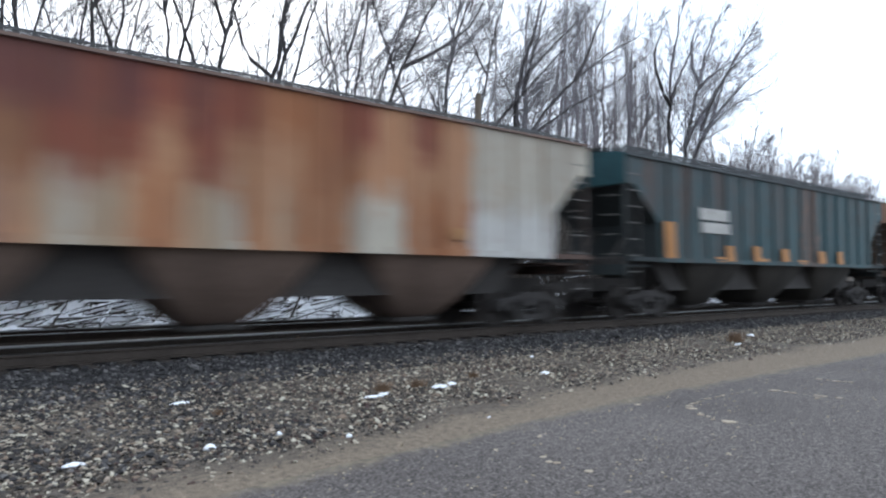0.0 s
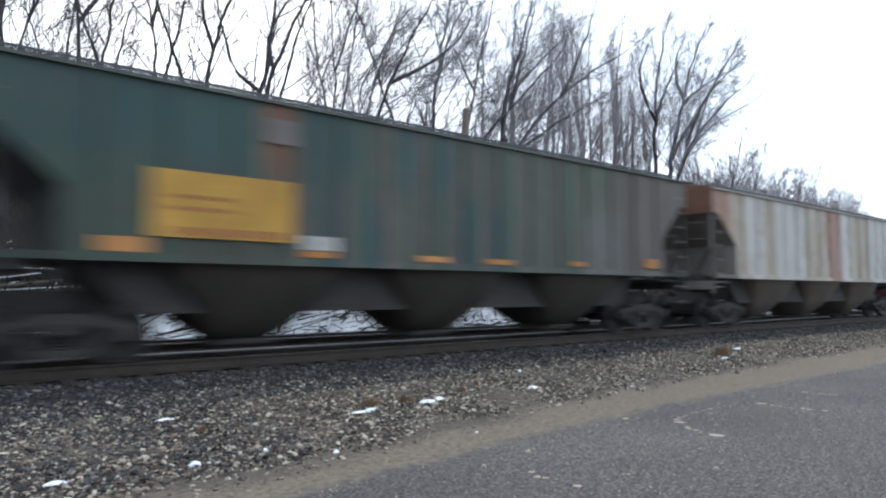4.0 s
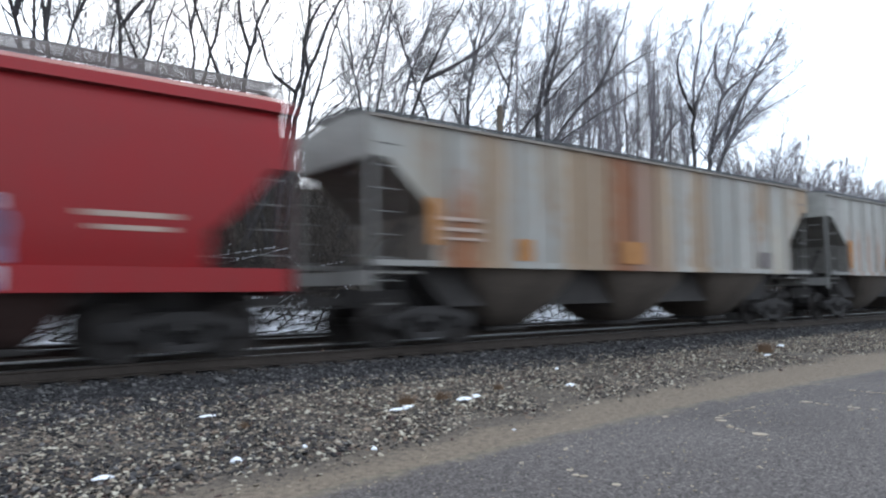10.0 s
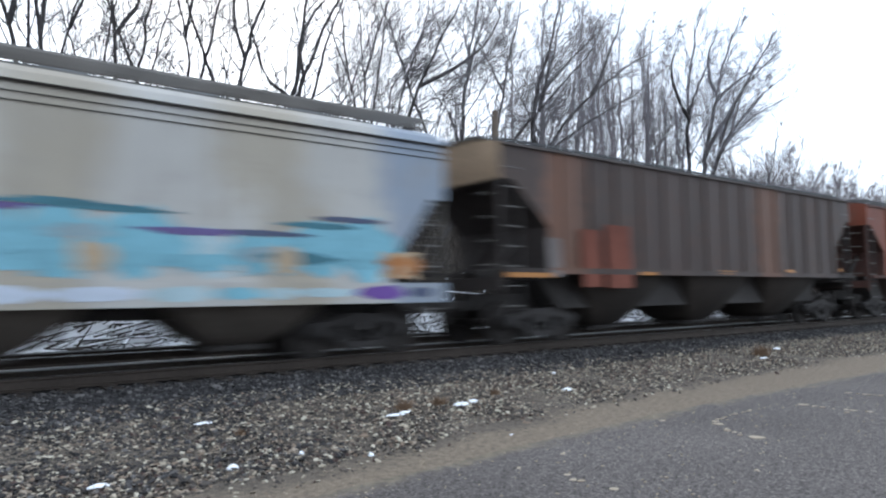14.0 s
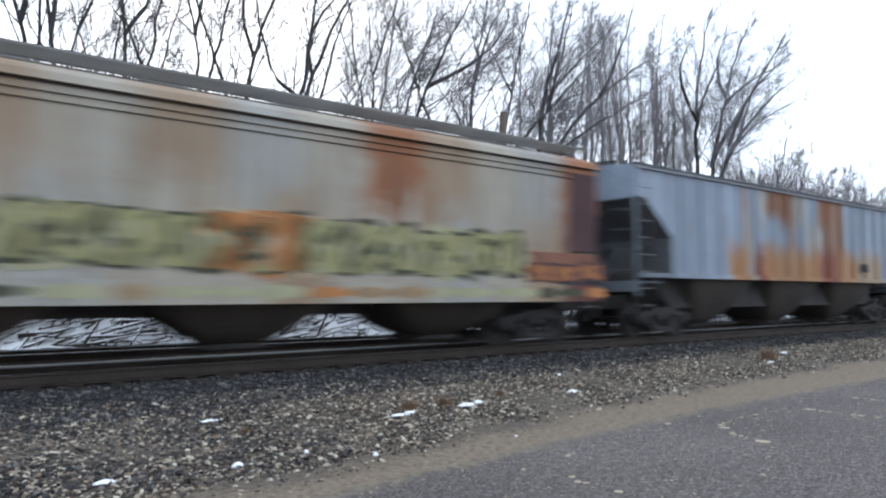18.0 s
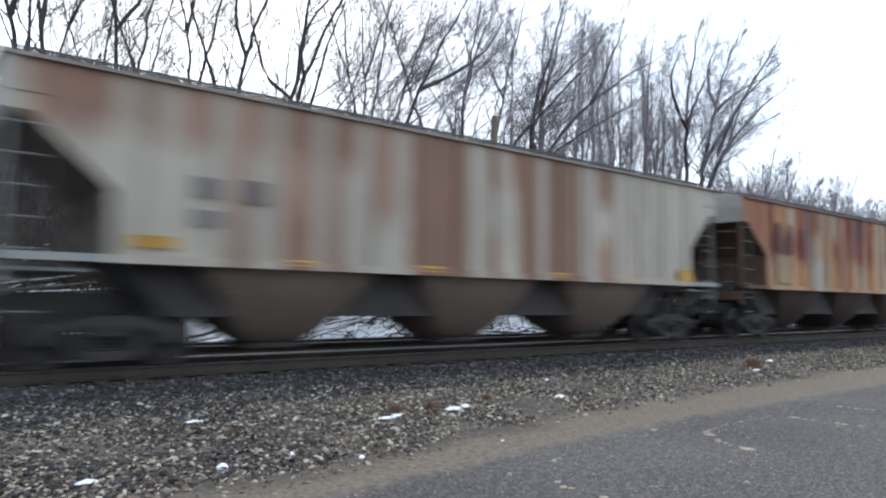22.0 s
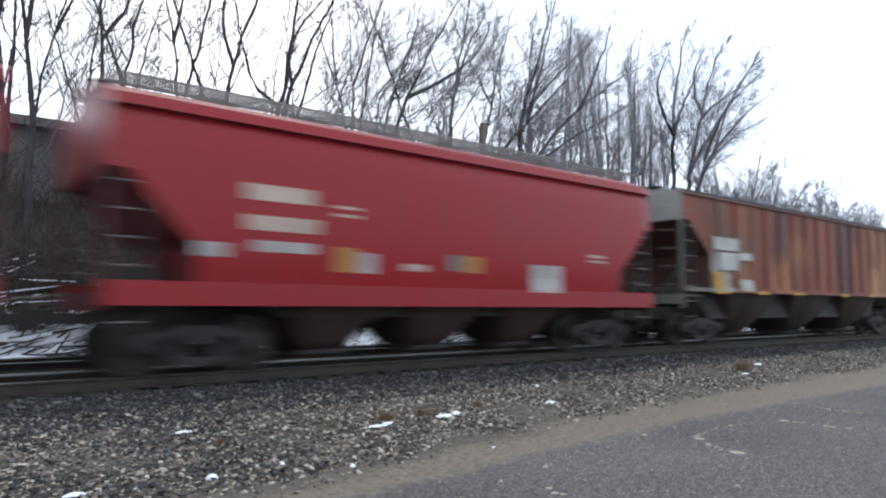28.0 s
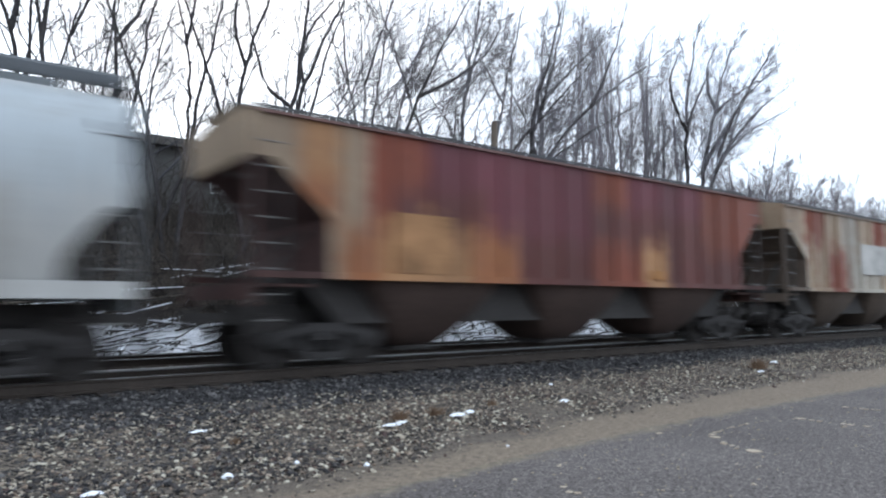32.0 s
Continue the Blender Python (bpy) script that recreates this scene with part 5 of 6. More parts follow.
spec("plate", 0, "gcctctgcotcgo cctcgcctccgctm", dict(rust="q", streak=0.35, panel=0, grime=0.35), "cream hopper car with a line of outlined graffiti")
spec("rib", 15, "bbbbbbbbbbbbbbbbbbpbbggqqqqqqgggbbbqqqquuubbbbbbbbbbbbbbbbbb bbbbbbbbbbbbbbbbbbtbbbbbbbbbqbbbgggguuuuuubbbbbbbbbbbbbbbbbb bbbbbbbbbbbbbbbOOOOgrrOOOOOOOOOOOOOrrrrrOOOOOttttttttbbbbbbb",
     dict(rust="o", streak=0.25, wander=0.35, wave=0.45), "pale blue ribbed hopper car with rust along the sill")
spec("rib", 15, "gggggggggggggggtttOOOooooOOcccctttttoooooOrrrrtttccccccccccB ccccccccccccccccccttttOOOOccccccccccoooooOOOrrcccccccccccccB ttttttttttttttcccccccOOOOOcccccccOOOOoooooooootttttttttttttB",
     dict(rust="o", streak=0.35, wander=0.45, wave=0.6), "cream hopper car with broad rust bands")
spec("rib", 15, "tOOOOOOOOOOBOOOOOOBOOuOtttOttO qOOOOOOOOqBqOOOOOOBqOuuttttttO", dict(rust="q", streak=0.2, grime=0.15, panel=0.15), "tan-orange hopper car with black and grey paint-out panels")
spec("rib", 15, "cuuuucucppcppcuucuucppcuuuuuccucuuucuuuuccuucccccccccccccccc cccccccccccpccppcpccppcuuuuucccccuucuuuucccccccccccccccccccc cccccccccccuccuucucccccuuuuuccpccuucuuuuccppcccccccccccccccc",
     dict(rust="u", streak=0.2, panel=0.2, wander=0.15, wave=0.25), "grey-cream ribbed hopper car with red rust and yellow dots")
spec("rib", 15, "oqoroqrOoOttqordoqrttottqorrmmmmroqrtttoqottroqdmdmdmdroqorg oqroqomrrdrrrrrdtttOtOroqroqmrrroroqtttroqttorodmdmdmdqroqor ooqooOtOtOtOOOOqcccttOOOqqOOOtttOOOOtttOOOqqqqqmmmmmmmqqqqqq",
     dict(rust="r", streak=0.3, panel=0.3, grime=0.2, wander=0.2, wave=0.3), "orange-rusted hopper car with dark bands")
spec("plate", 0, "ccccOOOtttpMMMMMttOOOOOOmmmmmtttpppccccc ttttccOOccOOrrttttccccccctttrrttttcccccc ccccccOcccccrrrrrOcccccccrrrrOOOcccccccc",
     dict(rust="o", streak=0.3, panel=0, wander=0.5, wave=0.5), "cream hopper car with rust blotches and a white patch")
spec("rib", 15, "M", dict(rust="u", streak=0.2, panel=0.2), "maroon-brown ribbed hopper car with white stencils")
spec("rib", 15, "eeEeeyeEeeyeeE", dict(rust="d", streak=0.4, grime=0.35, gloss=0.18), "teal green ribbed hopper car")
spec("curve", 0, "R", dict(rust="R", streak=0.3, panel=0, grime=0.2, rough=0.32, gloss=0.23), "red smooth-sided hopper car, slightly faded")
spec("curve", 0, "R", dict(rust="R", streak=0.3, panel=0, grime=0.2, rough=0.32, gloss=0.23), "red smooth-sided hopper car with cream stencils and grey paint-outs")
spec("rib", 15, "rrrrrrBBrrrrqqrrrrrmmmmrrrrrrrrrrrrrmmmmmmmmrrrqqqqqqqqqqooo rrrrrrBBBBBBBBrrrrmmmmmooooorrrrrrrrmmmmmrrrrrrqqqqqoooooooo gggggggggqqqqqrrrrooooorrrrrrrrrrrrrmmmmmrrrrrrOOOOOqqqqqqqq",
     dict(rust="m", streak=0.4, panel=0.3, wander=0.35, wave=0.6), "red-brown rusted hopper car with yellow dots along the sill")
spec("rib", 15, "kmmrmqdmqdBdmdqdmdqd mmddmqBdqqBqdqBqqdqq", dict(rust="d", streak=0.5, panel=0.5), "brown hopper car with a row of cream panels")
spec("tube", 0, "SSSSSSSSSS SSgwgwSggw", dict(rust="g", streak=0.5, panel=0, grime=0.15), "silver-white cylindrical hopper car with grime")
spec("rib", 15, "tttOOOttrrrrrMMMMMMMMMMMMMMMMMMrrrrrMMMMMMMMMMMMrrrrrrrrrrrr tttooottrrmmmmmmmmmMMMMMMMMMMMMmmmmmmmmmmmmmmmmmrrrrrrrrrrrq ttttttoooOOOOOOOOooooommmmmmmmmrrrrrrrOOOOmmmmmmmmmmmmmmmooo",
     dict(rust="m", streak=0.35, grime=0.25, wander=0.35, wave=0.6), "maroon-rusted hopper car with cream at its end")
spec("rib", 15, "trtctrtcctrt ctrcctrtctc", dict(rust="r"), "cream hopper car with rust bands")
TRAIN = []
M_WALKWAY = plain("weathered_walkway", (0.21, 0.20, 0.19), 0.7, 0.3, 0.35, 5, 0.1)
M_RUNBOARD = plain("dark_grating", (0.09, 0.095, 0.10), 0.7, 0.4, 0.3, 8, 0.1)
PATCHES = {}
INKS = {
    "yellow": P_YELLOW, "white": P_WHITE, "black": P_BLACK, "orange": P_ORANGE,
    "grey": plain("grey_paint_out", (0.21, 0.215, 0.22), 0.8, 0, 0.25, 4), "cream": plain("faded_stencil", (0.38, 0.29, 0.24), 0.8, 0, 0.3, 6),
    "creamold": plain("old_cream_paint", (0.26, 0.18, 0.105), 0.8, 0, 0.6, 4), "tan": plain("tan_paint", (0.27, 0.14, 0.065), 0.8, 0, 0.6, 7),
    "panelcream": plain("weathered_cream_panel", (0.36, 0.315, 0.24), 0.8, 0, 0.25, 4),
    "dull": plain("dull_grey_paint", (0.15, 0.13, 0.125), 0.85, 0, 0.35, 4), "rustmark": plain("rust_mark", (0.26, 0.11, 0.05), 0.9, 0, 0.4, 4),
    "redmark": plain("red_rust_mark", (0.20, 0.092, 0.062), 0.9, 0, 0.4, 4), "darkred": plain("dark_oxide", (0.075, 0.04, 0.042), 0.85, 0, 0.35, 4),
    "soot": plain("sooty_paint_out", (0.060, 0.046, 0.044), 0.85, 0, 0.5, 5), "orangedull": plain("dull_orange_spray", (0.145, 0.048, 0.032), 0.85, 0, 0.45, 4), "bluegrey": plain("blue_grey_paint_out", (0.17, 0.19, 0.215), 0.8, 0, 0.15, 3),
    "palewhite": plain("pale_repaint", (0.42, 0.42, 0.41), 0.8, 0, 0.2, 3), "greysmear": plain("grey_smear", (0.36, 0.32, 0.31), 0.85, 0, 0.3, 5),
    "spray_blue": plain("slate_blue_spray", (0.065, 0.08, 0.135), 0.6, 0, 0.3, 4), "spray_mid": plain("grey_blue_spray", (0.145, 0.17, 0.265), 0.6, 0, 0.3, 4), "spray_pale": plain("pale_silver_spray", (0.42, 0.47, 0.55), 0.5, 0, 0.2, 4),
    "cyan": plain("cyan_spray", (0.16, 0.36, 0.44), 0.6, 0, 0.35, 3), "deep_teal": plain("deep_teal_spray", (0.045, 0.14, 0.18), 0.6, 0, 0.3, 3),
    "pale_green": plain("pale_green_spray", (0.31, 0.295, 0.185), 0.7, 0, 0.2, 3), "olive": plain("olive_spray", (0.25, 0.235, 0.115), 0.7, 0, 0.35, 3), "spray_orange": plain("orange_spray", (0.36, 0.15, 0.055), 0.7, 0, 0.3, 3),
    "spray_warm": plain("pale_tan_spray", (0.40, 0.30, 0.20), 0.7, 0, 0.3, 3),
    "spray_sky": plain("pale_sky_spray", (0.32, 0.43, 0.47), 0.6, 0, 0.3, 3), "moss_line": plain("dark_moss_spray", (0.055, 0.055, 0.035), 0.7, 0, 0.3, 3),
    "dusk": plain("grey_teal_spray", (0.21, 0.29, 0.32), 0.6, 0, 0.35, 3), "violet": plain("violet_spray", (0.11, 0.085, 0.21), 0.6, 0, 0.3, 3), "purple": plain("purple_spray", (0.13, 0.06, 0.26), 0.6, 0, 0.2, 3), "red_spray": plain("red_spray", (0.52, 0.13, 0.06), 0.6, 0, 0.2, 3),
    "emblem_red": plain("faded_red_emblem", (0.185, 0.028, 0.025), 0.8, 0, 0.55, 6), "emblem_blue": plain("faded_blue_emblem", (0.07, 0.068, 0.08), 0.8, 0, 0.5, 6)}
KIND_NAMES = {"cream": "stencil", "white": "stencil", "yellow": "reflective_plate", "black": "data_plate"}


def panels(i, ink, *boxes):
    """Fields of paint or plates on the side of car i: (x, height, width, tallness)."""
    for x, z, w, h in boxes:
        nm = KIND_NAMES.get(ink, "paint_patch")
        PATCHES.setdefault(i, []).append((x, z, w, h, INKS[ink], nm))


def blob(rng, n=11, rough=0.3):
    return [(math.cos(6.2832 * k / n) * rng.uniform(1 - rough, 1.0), math.sin(6.2832 * k / n) * rng.uniform(1 - rough, 1.0)) for k in range(n)]


def block(rng):
    """An angular, letter-like block with notched sides."""
    pts = [(-1, -1), (-0.2, -0.9), (0.1, -0.55), (0.35, -1), (1, -0.95), (0.8, -0.2), (1, 0.3), (0.85, 1), (0.2, 0.9), (0.0, 0.6), (-0.35, 1), (-1, 0.9), (-0.75, 0.2)]
    s = rng.choice((-1, 1))
    pts = [(s * (x + rng.uniform(-0.12, 0.12)), y + rng.uniform(-0.12, 0.12)) for x, y in pts]
    return pts if s > 0 else pts[::-1]


def graffiti(i, kind, x0, x1, z0, z1, count, inks, seed, strokes=4):
    """A run of sprayed, outlined letter-like shapes that spell nothing: a field behind, blocks, dark strokes, highlights."""
    rng = random.Random(seed)
    ob = TRAIN[i][1]
    step, tall, mid = (x1 - x0) / count, z1 - z0, (z0 + z1) / 2
    back, fill, line, light = inks
    for k in range(count):
        x = x0 + (k + 0.5) * step
        part("graffiti_field", panel_mesh(kind, step * rng.uniform(1.3, 1.7), tall * rng.uniform(0.85, 1.1), mid, INKS[back], False, blob(rng, 13, 0.25), 0.001 * (k % 3)), ob, (x, 0, 0), "sprayed paint field")
        w, h = step * rng.uniform(0.85, 1.0), tall * rng.uniform(0.7, 0.9)
        zc = mid + rng.uniform(-0.06, 0.06) * tall
        part("graffiti_outline", panel_mesh(kind, w + 0.13, h + 0.13, zc, INKS[line], False, block(rng), 0.005 + 0.001 * (k % 2)), ob, (x, 0, 0), "sprayed dark outline")
        part("graffiti_letter", panel_mesh(kind, w, h, zc, INKS[fill], False, block(rng), 0.009), ob, (x, 0, 0), "sprayed letter-like shape")
        for j in range(strokes):
            a = rng.choice((0.1, 1.45, 1.6, 0.7, -0.6)) + rng.uniform(-0.15, 0.15)
            ln, th = h * rng.uniform(0.25, 0.55), 0.035 + 0.03 * rng.random()
            ca, sa = math.cos(a), math.sin(a)
            box = [(ca * p * ln / 2 - sa * q * th, sa * p * ln / 2 + ca * q * th) for p, q in ((-1, -1), (0, -1.2), (1, -1), (1, 1), (0, 1.2), (-1, 1))]
            part("graffiti_stroke", panel_mesh(kind, 2, 2, zc + rng.uniform(-0.25, 0.25) * h, INKS[line if j % 3 else light], False, box, 0.013 + 0.001 * j), ob, (x + rng.uniform(-0.3, 0.3) * w, 0, 0), "sprayed stroke")


def emblem():
    """Round emblem of the tan car: red disc, dark field, pale band with unreadable letters as bars."""
    ob = TRAIN[8][1]
    disc = [(math.cos(6.2832 * k / 28), math.sin(6.2832 * k / 28)) for k in range(28)]
    part("emblem", panel_mesh("curve", 3.35, 2.55, 2.55, INKS["emblem_red"], False, disc), ob, (0.15, 0, 0), "faded red round emblem")
    ridge = [(-1, -1), (0.27, -1), (1, -0.04), (0.56, 0.31), (0.52, 1), (0.08, 1), (-0.8, 0.04)]
    part("emblem", panel_mesh("curve", 2.6, 0.93, 3.25, INKS["emblem_blue"], False, ridge), ob, (-0.2, -0.006, 0), "dark blue mountain shape on the emblem")
    foot = [(-1, 1), (-0.85, 0.2), (-0.45, -0.6), (0, -1), (0.45, -0.6), (0.85, 0.2), (1, 1)][::1]
    part("emblem", panel_mesh("curve", 2.75, 0.55, 1.58, INKS["emblem_blue"], False, foot), ob, (0.15, -0.006, 0), "dark blue foot of the emblem")
    part("emblem", panel_mesh("curve", 0.45, 0.5, 1.78, INKS["spray_orange"]), ob, (0.2, -0.010, 0), "orange block on the emblem")
    part("emblem_band", panel_mesh("curve", 4.9, 0.66, 2.42, INKS["rustmark"]), ob, (0.15, -0.012, 0), "pale band across the emblem")
    for x, w in ((-1.12, 0.30), (-0.72, 0.36), (-0.25, 0.34), (0.28, 0.42), (0.80, 0.34), (1.25, 0.36), (2.05, 0.25)):
        part("letter_bar", panel_mesh("curve", w, 0.52, 2.44, INKS["panelcream"]), ob, (x, -0.018, 0))


panels(0, "tan", (4.51, 1.94, 0.45, 0.23))
panels(1, "orange", (-6.87, 2.10, 0.50, 0.97))
panels(1, "white", (-4.56, 2.90, 1.55, 0.33), (-4.50, 2.52, 1.56, 0.30))
panels(1, "orange", (-4.25, 1.63, 0.50, 0.13), (-3.74, 1.81, 0.44, 0.46), (-2.09, 1.84, 0.44, 0.47), (-1.59, 1.65, 0.50, 0.10), (-0.18, 1.84, 0.52, 0.42), (1.14, 1.64, 0.68, 0.12))
panels(1, "orange", (2.66, 1.83, 0.59, 0.43), (4.24, 1.84, 0.49, 0.46))
panels(2, "white", (-5.35, 2.40, 1.09, 0.07), (-5.35, 2.20, 1.09, 0.07), (-5.35, 2.01, 1.09, 0.07), (-5.35, 1.81, 1.09, 0.07))
panels(2, "yellow", (5.44, 1.98, 0.58, 0.30))
panels(3, "yellow", (-5.97, 1.99, 0.47, 0.85), (-3.68, 1.88, 0.46, 0.56), (-1.03, 1.86, 0.51, 0.54), (1.74, 1.86, 0.49, 0.54), (5.12, 1.84, 0.41, 0.58), (7.36, 2.08, 0.37, 0.98))
panels(3, "grey", (-6.64, 2.17, 0.70, 0.75), (-5.25, 2.14, 0.82, 0.26), (-4.48, 1.87, 0.49, 0.55))
panels(4, "yellow", (-4.94, 2.39, 2.32, 1.01))
panels(4, "rustmark", (-5.35, 2.50, 1.05, 0.07), (-5.35, 2.32, 1.05, 0.07), (-4.86, 1.98, 1.87, 0.13))
panels(4, "orange", (-6.47, 1.75, 0.68, 0.22), (-3.30, 1.71, 0.67, 0.11), (-0.75, 1.71, 0.73, 0.12), (1.09, 1.71, 0.78, 0.11), (3.73, 1.74, 0.54, 0.11), (6.78, 1.83, 0.57, 0.25))
panels(4, "white", (-3.28, 1.90, 0.70, 0.24))
panels(4, "dull", (-4.00, 3.72, 0.53, 0.41))
panels(6, "cream", (3.43, 2.24, 0.83, 0.05), (3.47, 2.15, 0.68, 0.05), (0.19, 2.01, 0.45, 0.04), (0.80, 1.98, 0.63, 0.04), (1.81, 2.02, 0.64, 0.04))
panels(6, "black", (1.85, 1.87, 0.53, 0.21))
panels(6, "rustmark", (3.50, 1.30, 0.51, 0.16))
panels(7, "cream", (-4.56, 2.63, 1.27, 0.23), (-4.40, 2.14, 1.57, 0.19), (-4.42, 1.78, 1.04, 0.06), (-4.42, 1.63, 1.04, 0.05), (-1.45, 1.79, 1.48, 0.06), (-1.47, 1.67, 0.67, 0.07))
panels(7, "cream", (1.24, 1.80, 0.82, 0.06), (1.23, 1.66, 0.67, 0.07), (3.99, 2.06, 0.79, 0.08))
panels(7, "black", (4.56, 1.76, 0.68, 0.29))
panels(8, "black", (-1.94, 2.86, 1.18, 0.05), (-1.85, 1.98, 1.34, 0.05), (2.71, 2.88, 0.97, 0.05), (2.66, 2.67, 0.88, 0.05), (2.57, 2.12, 0.71, 0.05), (4.75, 1.77, 0.34, 0.23))
panels(8, "black", (3.59, 1.72, 0.35, 0.18))
panels(8, "cream", (-3.58, 2.59, 0.81, 0.17), (-3.57, 2.14, 0.81, 0.14))
panels(9, "cream", (0.90, 1.96, 0.59, 0.03), (0.91, 1.87, 0.59, 0.03), (0.91, 1.78, 0.59, 0.03), (2.38, 2.03, 0.66, 0.03), (2.39, 1.74, 0.66, 0.03), (4.07, 2.30, 0.75, 0.05))
panels(9, "cream", (4.05, 2.18, 0.70, 0.06), (1.84, 1.83, 0.57, 0.03))
panels(9, "black", (2.41, 1.89, 0.58, 0.21))
panels(9, "rustmark", (4.25, 1.30, 0.54, 0.20))
panels(9, "cream", (-4.01, 2.97, 1.09, 0.16), (-4.00, 2.57, 1.09, 0.16))
panels(10, "cream", (-3.76, 2.83, 1.15, 0.23), (-3.74, 2.37, 1.02, 0.21), (-3.79, 1.97, 1.11, 0.08), (-3.79, 1.83, 1.11, 0.06), (3.99, 2.15, 1.28, 0.08), (4.02, 1.96, 1.06, 0.07))
panels(11, "orange", (-6.84, 2.36, 0.29, 0.89), (-4.48, 1.89, 0.43, 0.45), (-0.87, 1.93, 0.89, 0.53))
panels(11, "cream", (-6.18, 2.43, 1.13, 0.07), (-6.18, 2.23, 1.13, 0.07), (-6.18, 2.05, 1.13, 0.05))
panels(11, "dull", (5.40, 1.90, 0.64, 0.45))
panels(12, "orange", (-6.76, 2.23, 0.29, 0.96), (-3.41, 1.86, 0.76, 0.50))
panels(12, "dull", (-1.19, 2.52, 1.85, 0.05), (-1.35, 2.28, 2.01, 0.05), (-1.27, 2.10, 1.44, 0.04), (1.33, 2.49, 1.24, 0.06), (1.55, 2.23, 1.85, 0.06), (5.31, 2.03, 0.90, 0.35))
panels(13, "cream", (-4.70, 3.00, 0.40, 0.07), (-4.72, 2.85, 0.36, 0.05))
panels(13, "cream", (4.56, 2.04, 0.43, 0.04), (4.56, 1.94, 0.43, 0.04), (4.56, 1.83, 0.43, 0.04))
panels(14, "dull", (-5.11, 2.52, 0.84, 0.23), (-5.11, 2.17, 0.84, 0.13))
panels(15, "orangedull", (-5.67, 1.87, 0.67, 1.31), (-4.68, 1.93, 0.92, 1.48))
panels(15, "orange", (-7.68, 1.47, 1.36, 0.10), (-3.58, 1.54, 0.66, 0.08), (0.07, 1.61, 0.78, 0.10), (3.71, 1.69, 0.53, 0.09), (7.35, 1.77, 0.23, 0.11))
panels(15, "dull", (-6.90, 1.86, 0.39, 0.85))
panels(16, "white", (-3.97, 3.29, 1.13, 0.38), (-0.61, 3.30, 1.21, 0.37))
panels(17, "orange", (-6.56, 2.10, 0.42, 0.92))
panels(17, "cream", (-5.98, 2.42, 0.69, 0.09), (-5.97, 2.19, 0.69, 0.09), (-4.76, 2.05, 0.61, 0.05), (-3.80, 1.97, 0.45, 0.05))
panels(17, "black", (4.88, 1.97, 0.46, 0.31))
panels(18, "darkred", (7.54, 2.92, 0.88, 1.74))
panels(18, "redmark", (6.81, 1.78, 2.34, 0.43))
panels(19, "black", (4.65, 2.01, 0.56, 0.28))
panels(20, "white", (-5.81, 2.65, 1.37, 0.07), (-5.80, 1.88, 1.37, 0.05), (-6.45, 2.22, 0.08, 0.67), (-5.91, 2.25, 0.08, 0.69), (-5.17, 2.30, 0.09, 0.71), (-5.54, 2.20, 0.84, 0.08))
panels(20, "white", (-2.89, 2.02, 0.85, 0.17))
panels(20, "black", (-6.17, 2.33, 0.31, 0.38), (-5.47, 2.38, 0.33, 0.24), (5.77, 1.87, 0.50, 0.26))
panels(21, "black", (-4.81, 3.61, 0.28, 0.66), (-3.99, 3.61, 0.30, 0.67), (-2.70, 3.14, 1.03, 1.50), (-1.40, 3.16, 0.35, 1.37), (-0.42, 3.18, 0.38, 1.42), (0.51, 3.16, 0.42, 1.38))
panels(21, "black", (1.45, 3.58, 0.36, 0.71), (-0.53, 1.88, 0.50, 0.40), (1.42, 1.87, 0.42, 0.34), (-4.02, 2.17, 0.38, 0.12), (-3.99, 1.69, 0.41, 0.17))
panels(21, "soot", (2.79, 2.80, 1.26, 2.48))
panels(21, "bluegrey", (-6.50, 2.05, 0.62, 1.10))
panels(21, "black", (-4.58, 2.20, 0.30, 0.95))
panels(21, "bluegrey", (4.88, 3.32, 2.47, 1.24), (-5.27, 2.48, 0.52, 0.14), (-5.26, 2.24, 0.52, 0.18), (-5.86, 2.02, 0.41, 0.99), (-5.13, 1.84, 0.47, 0.56))
panels(22, "yellow", (-6.54, 1.83, 0.64, 0.18), (-4.13, 1.62, 0.63, 0.10), (-1.52, 1.63, 0.66, 0.11), (2.05, 1.63, 0.63, 0.10), (4.56, 1.62, 0.61, 0.10), (6.90, 1.77, 0.65, 0.30))
panels(22, "dull", (-5.78, 2.69, 0.36, 0.32), (-5.77, 2.23, 0.38, 0.25), (-5.02, 2.70, 0.37, 0.36))
panels(23, "creamold", (-5.69, 2.15, 1.11, 0.87))
panels(23, "darkred", (-6.08, 3.10, 0.20, 0.98), (-5.30, 3.09, 0.17, 1.00), (-4.53, 2.98, 0.17, 1.00))
panels(24, "palewhite", (0.23, 2.75, 2.22, 1.24), (1.95, 2.70, 1.16, 1.18))
panels(24, "darkred", (-2.07, 3.70, 1.99, 0.64), (2.81, 2.67, 0.49, 2.44), (-1.96, 2.41, 0.43, 1.88))
panels(24, "dull", (-3.75, 2.56, 0.69, 0.14), (-3.70, 2.06, 0.93, 0.14), (-3.24, 1.73, 1.73, 0.06))
panels(25, "cream", (-5.57, 2.99, 0.65, 0.18), (-5.51, 2.47, 0.66, 0.20), (-5.61, 1.96, 0.53, 0.05), (-5.60, 1.84, 0.53, 0.04), (-4.83, 2.00, 0.60, 0.05))
panels(25, "orangedull", (-4.88, 3.00, 0.67, 0.18), (-4.83, 2.50, 0.63, 0.18), (-6.23, 2.11, 0.57, 0.15), (-1.48, 1.76, 0.38, 0.12), (-0.51, 2.09, 0.45, 0.16), (1.3, 1.74, 0.50, 0.12), (2.9, 1.74, 0.55, 0.11), (4.6, 1.74, 0.5, 0.11))
panels(25, "yellow", (6.75, 1.88, 0.52, 0.24))
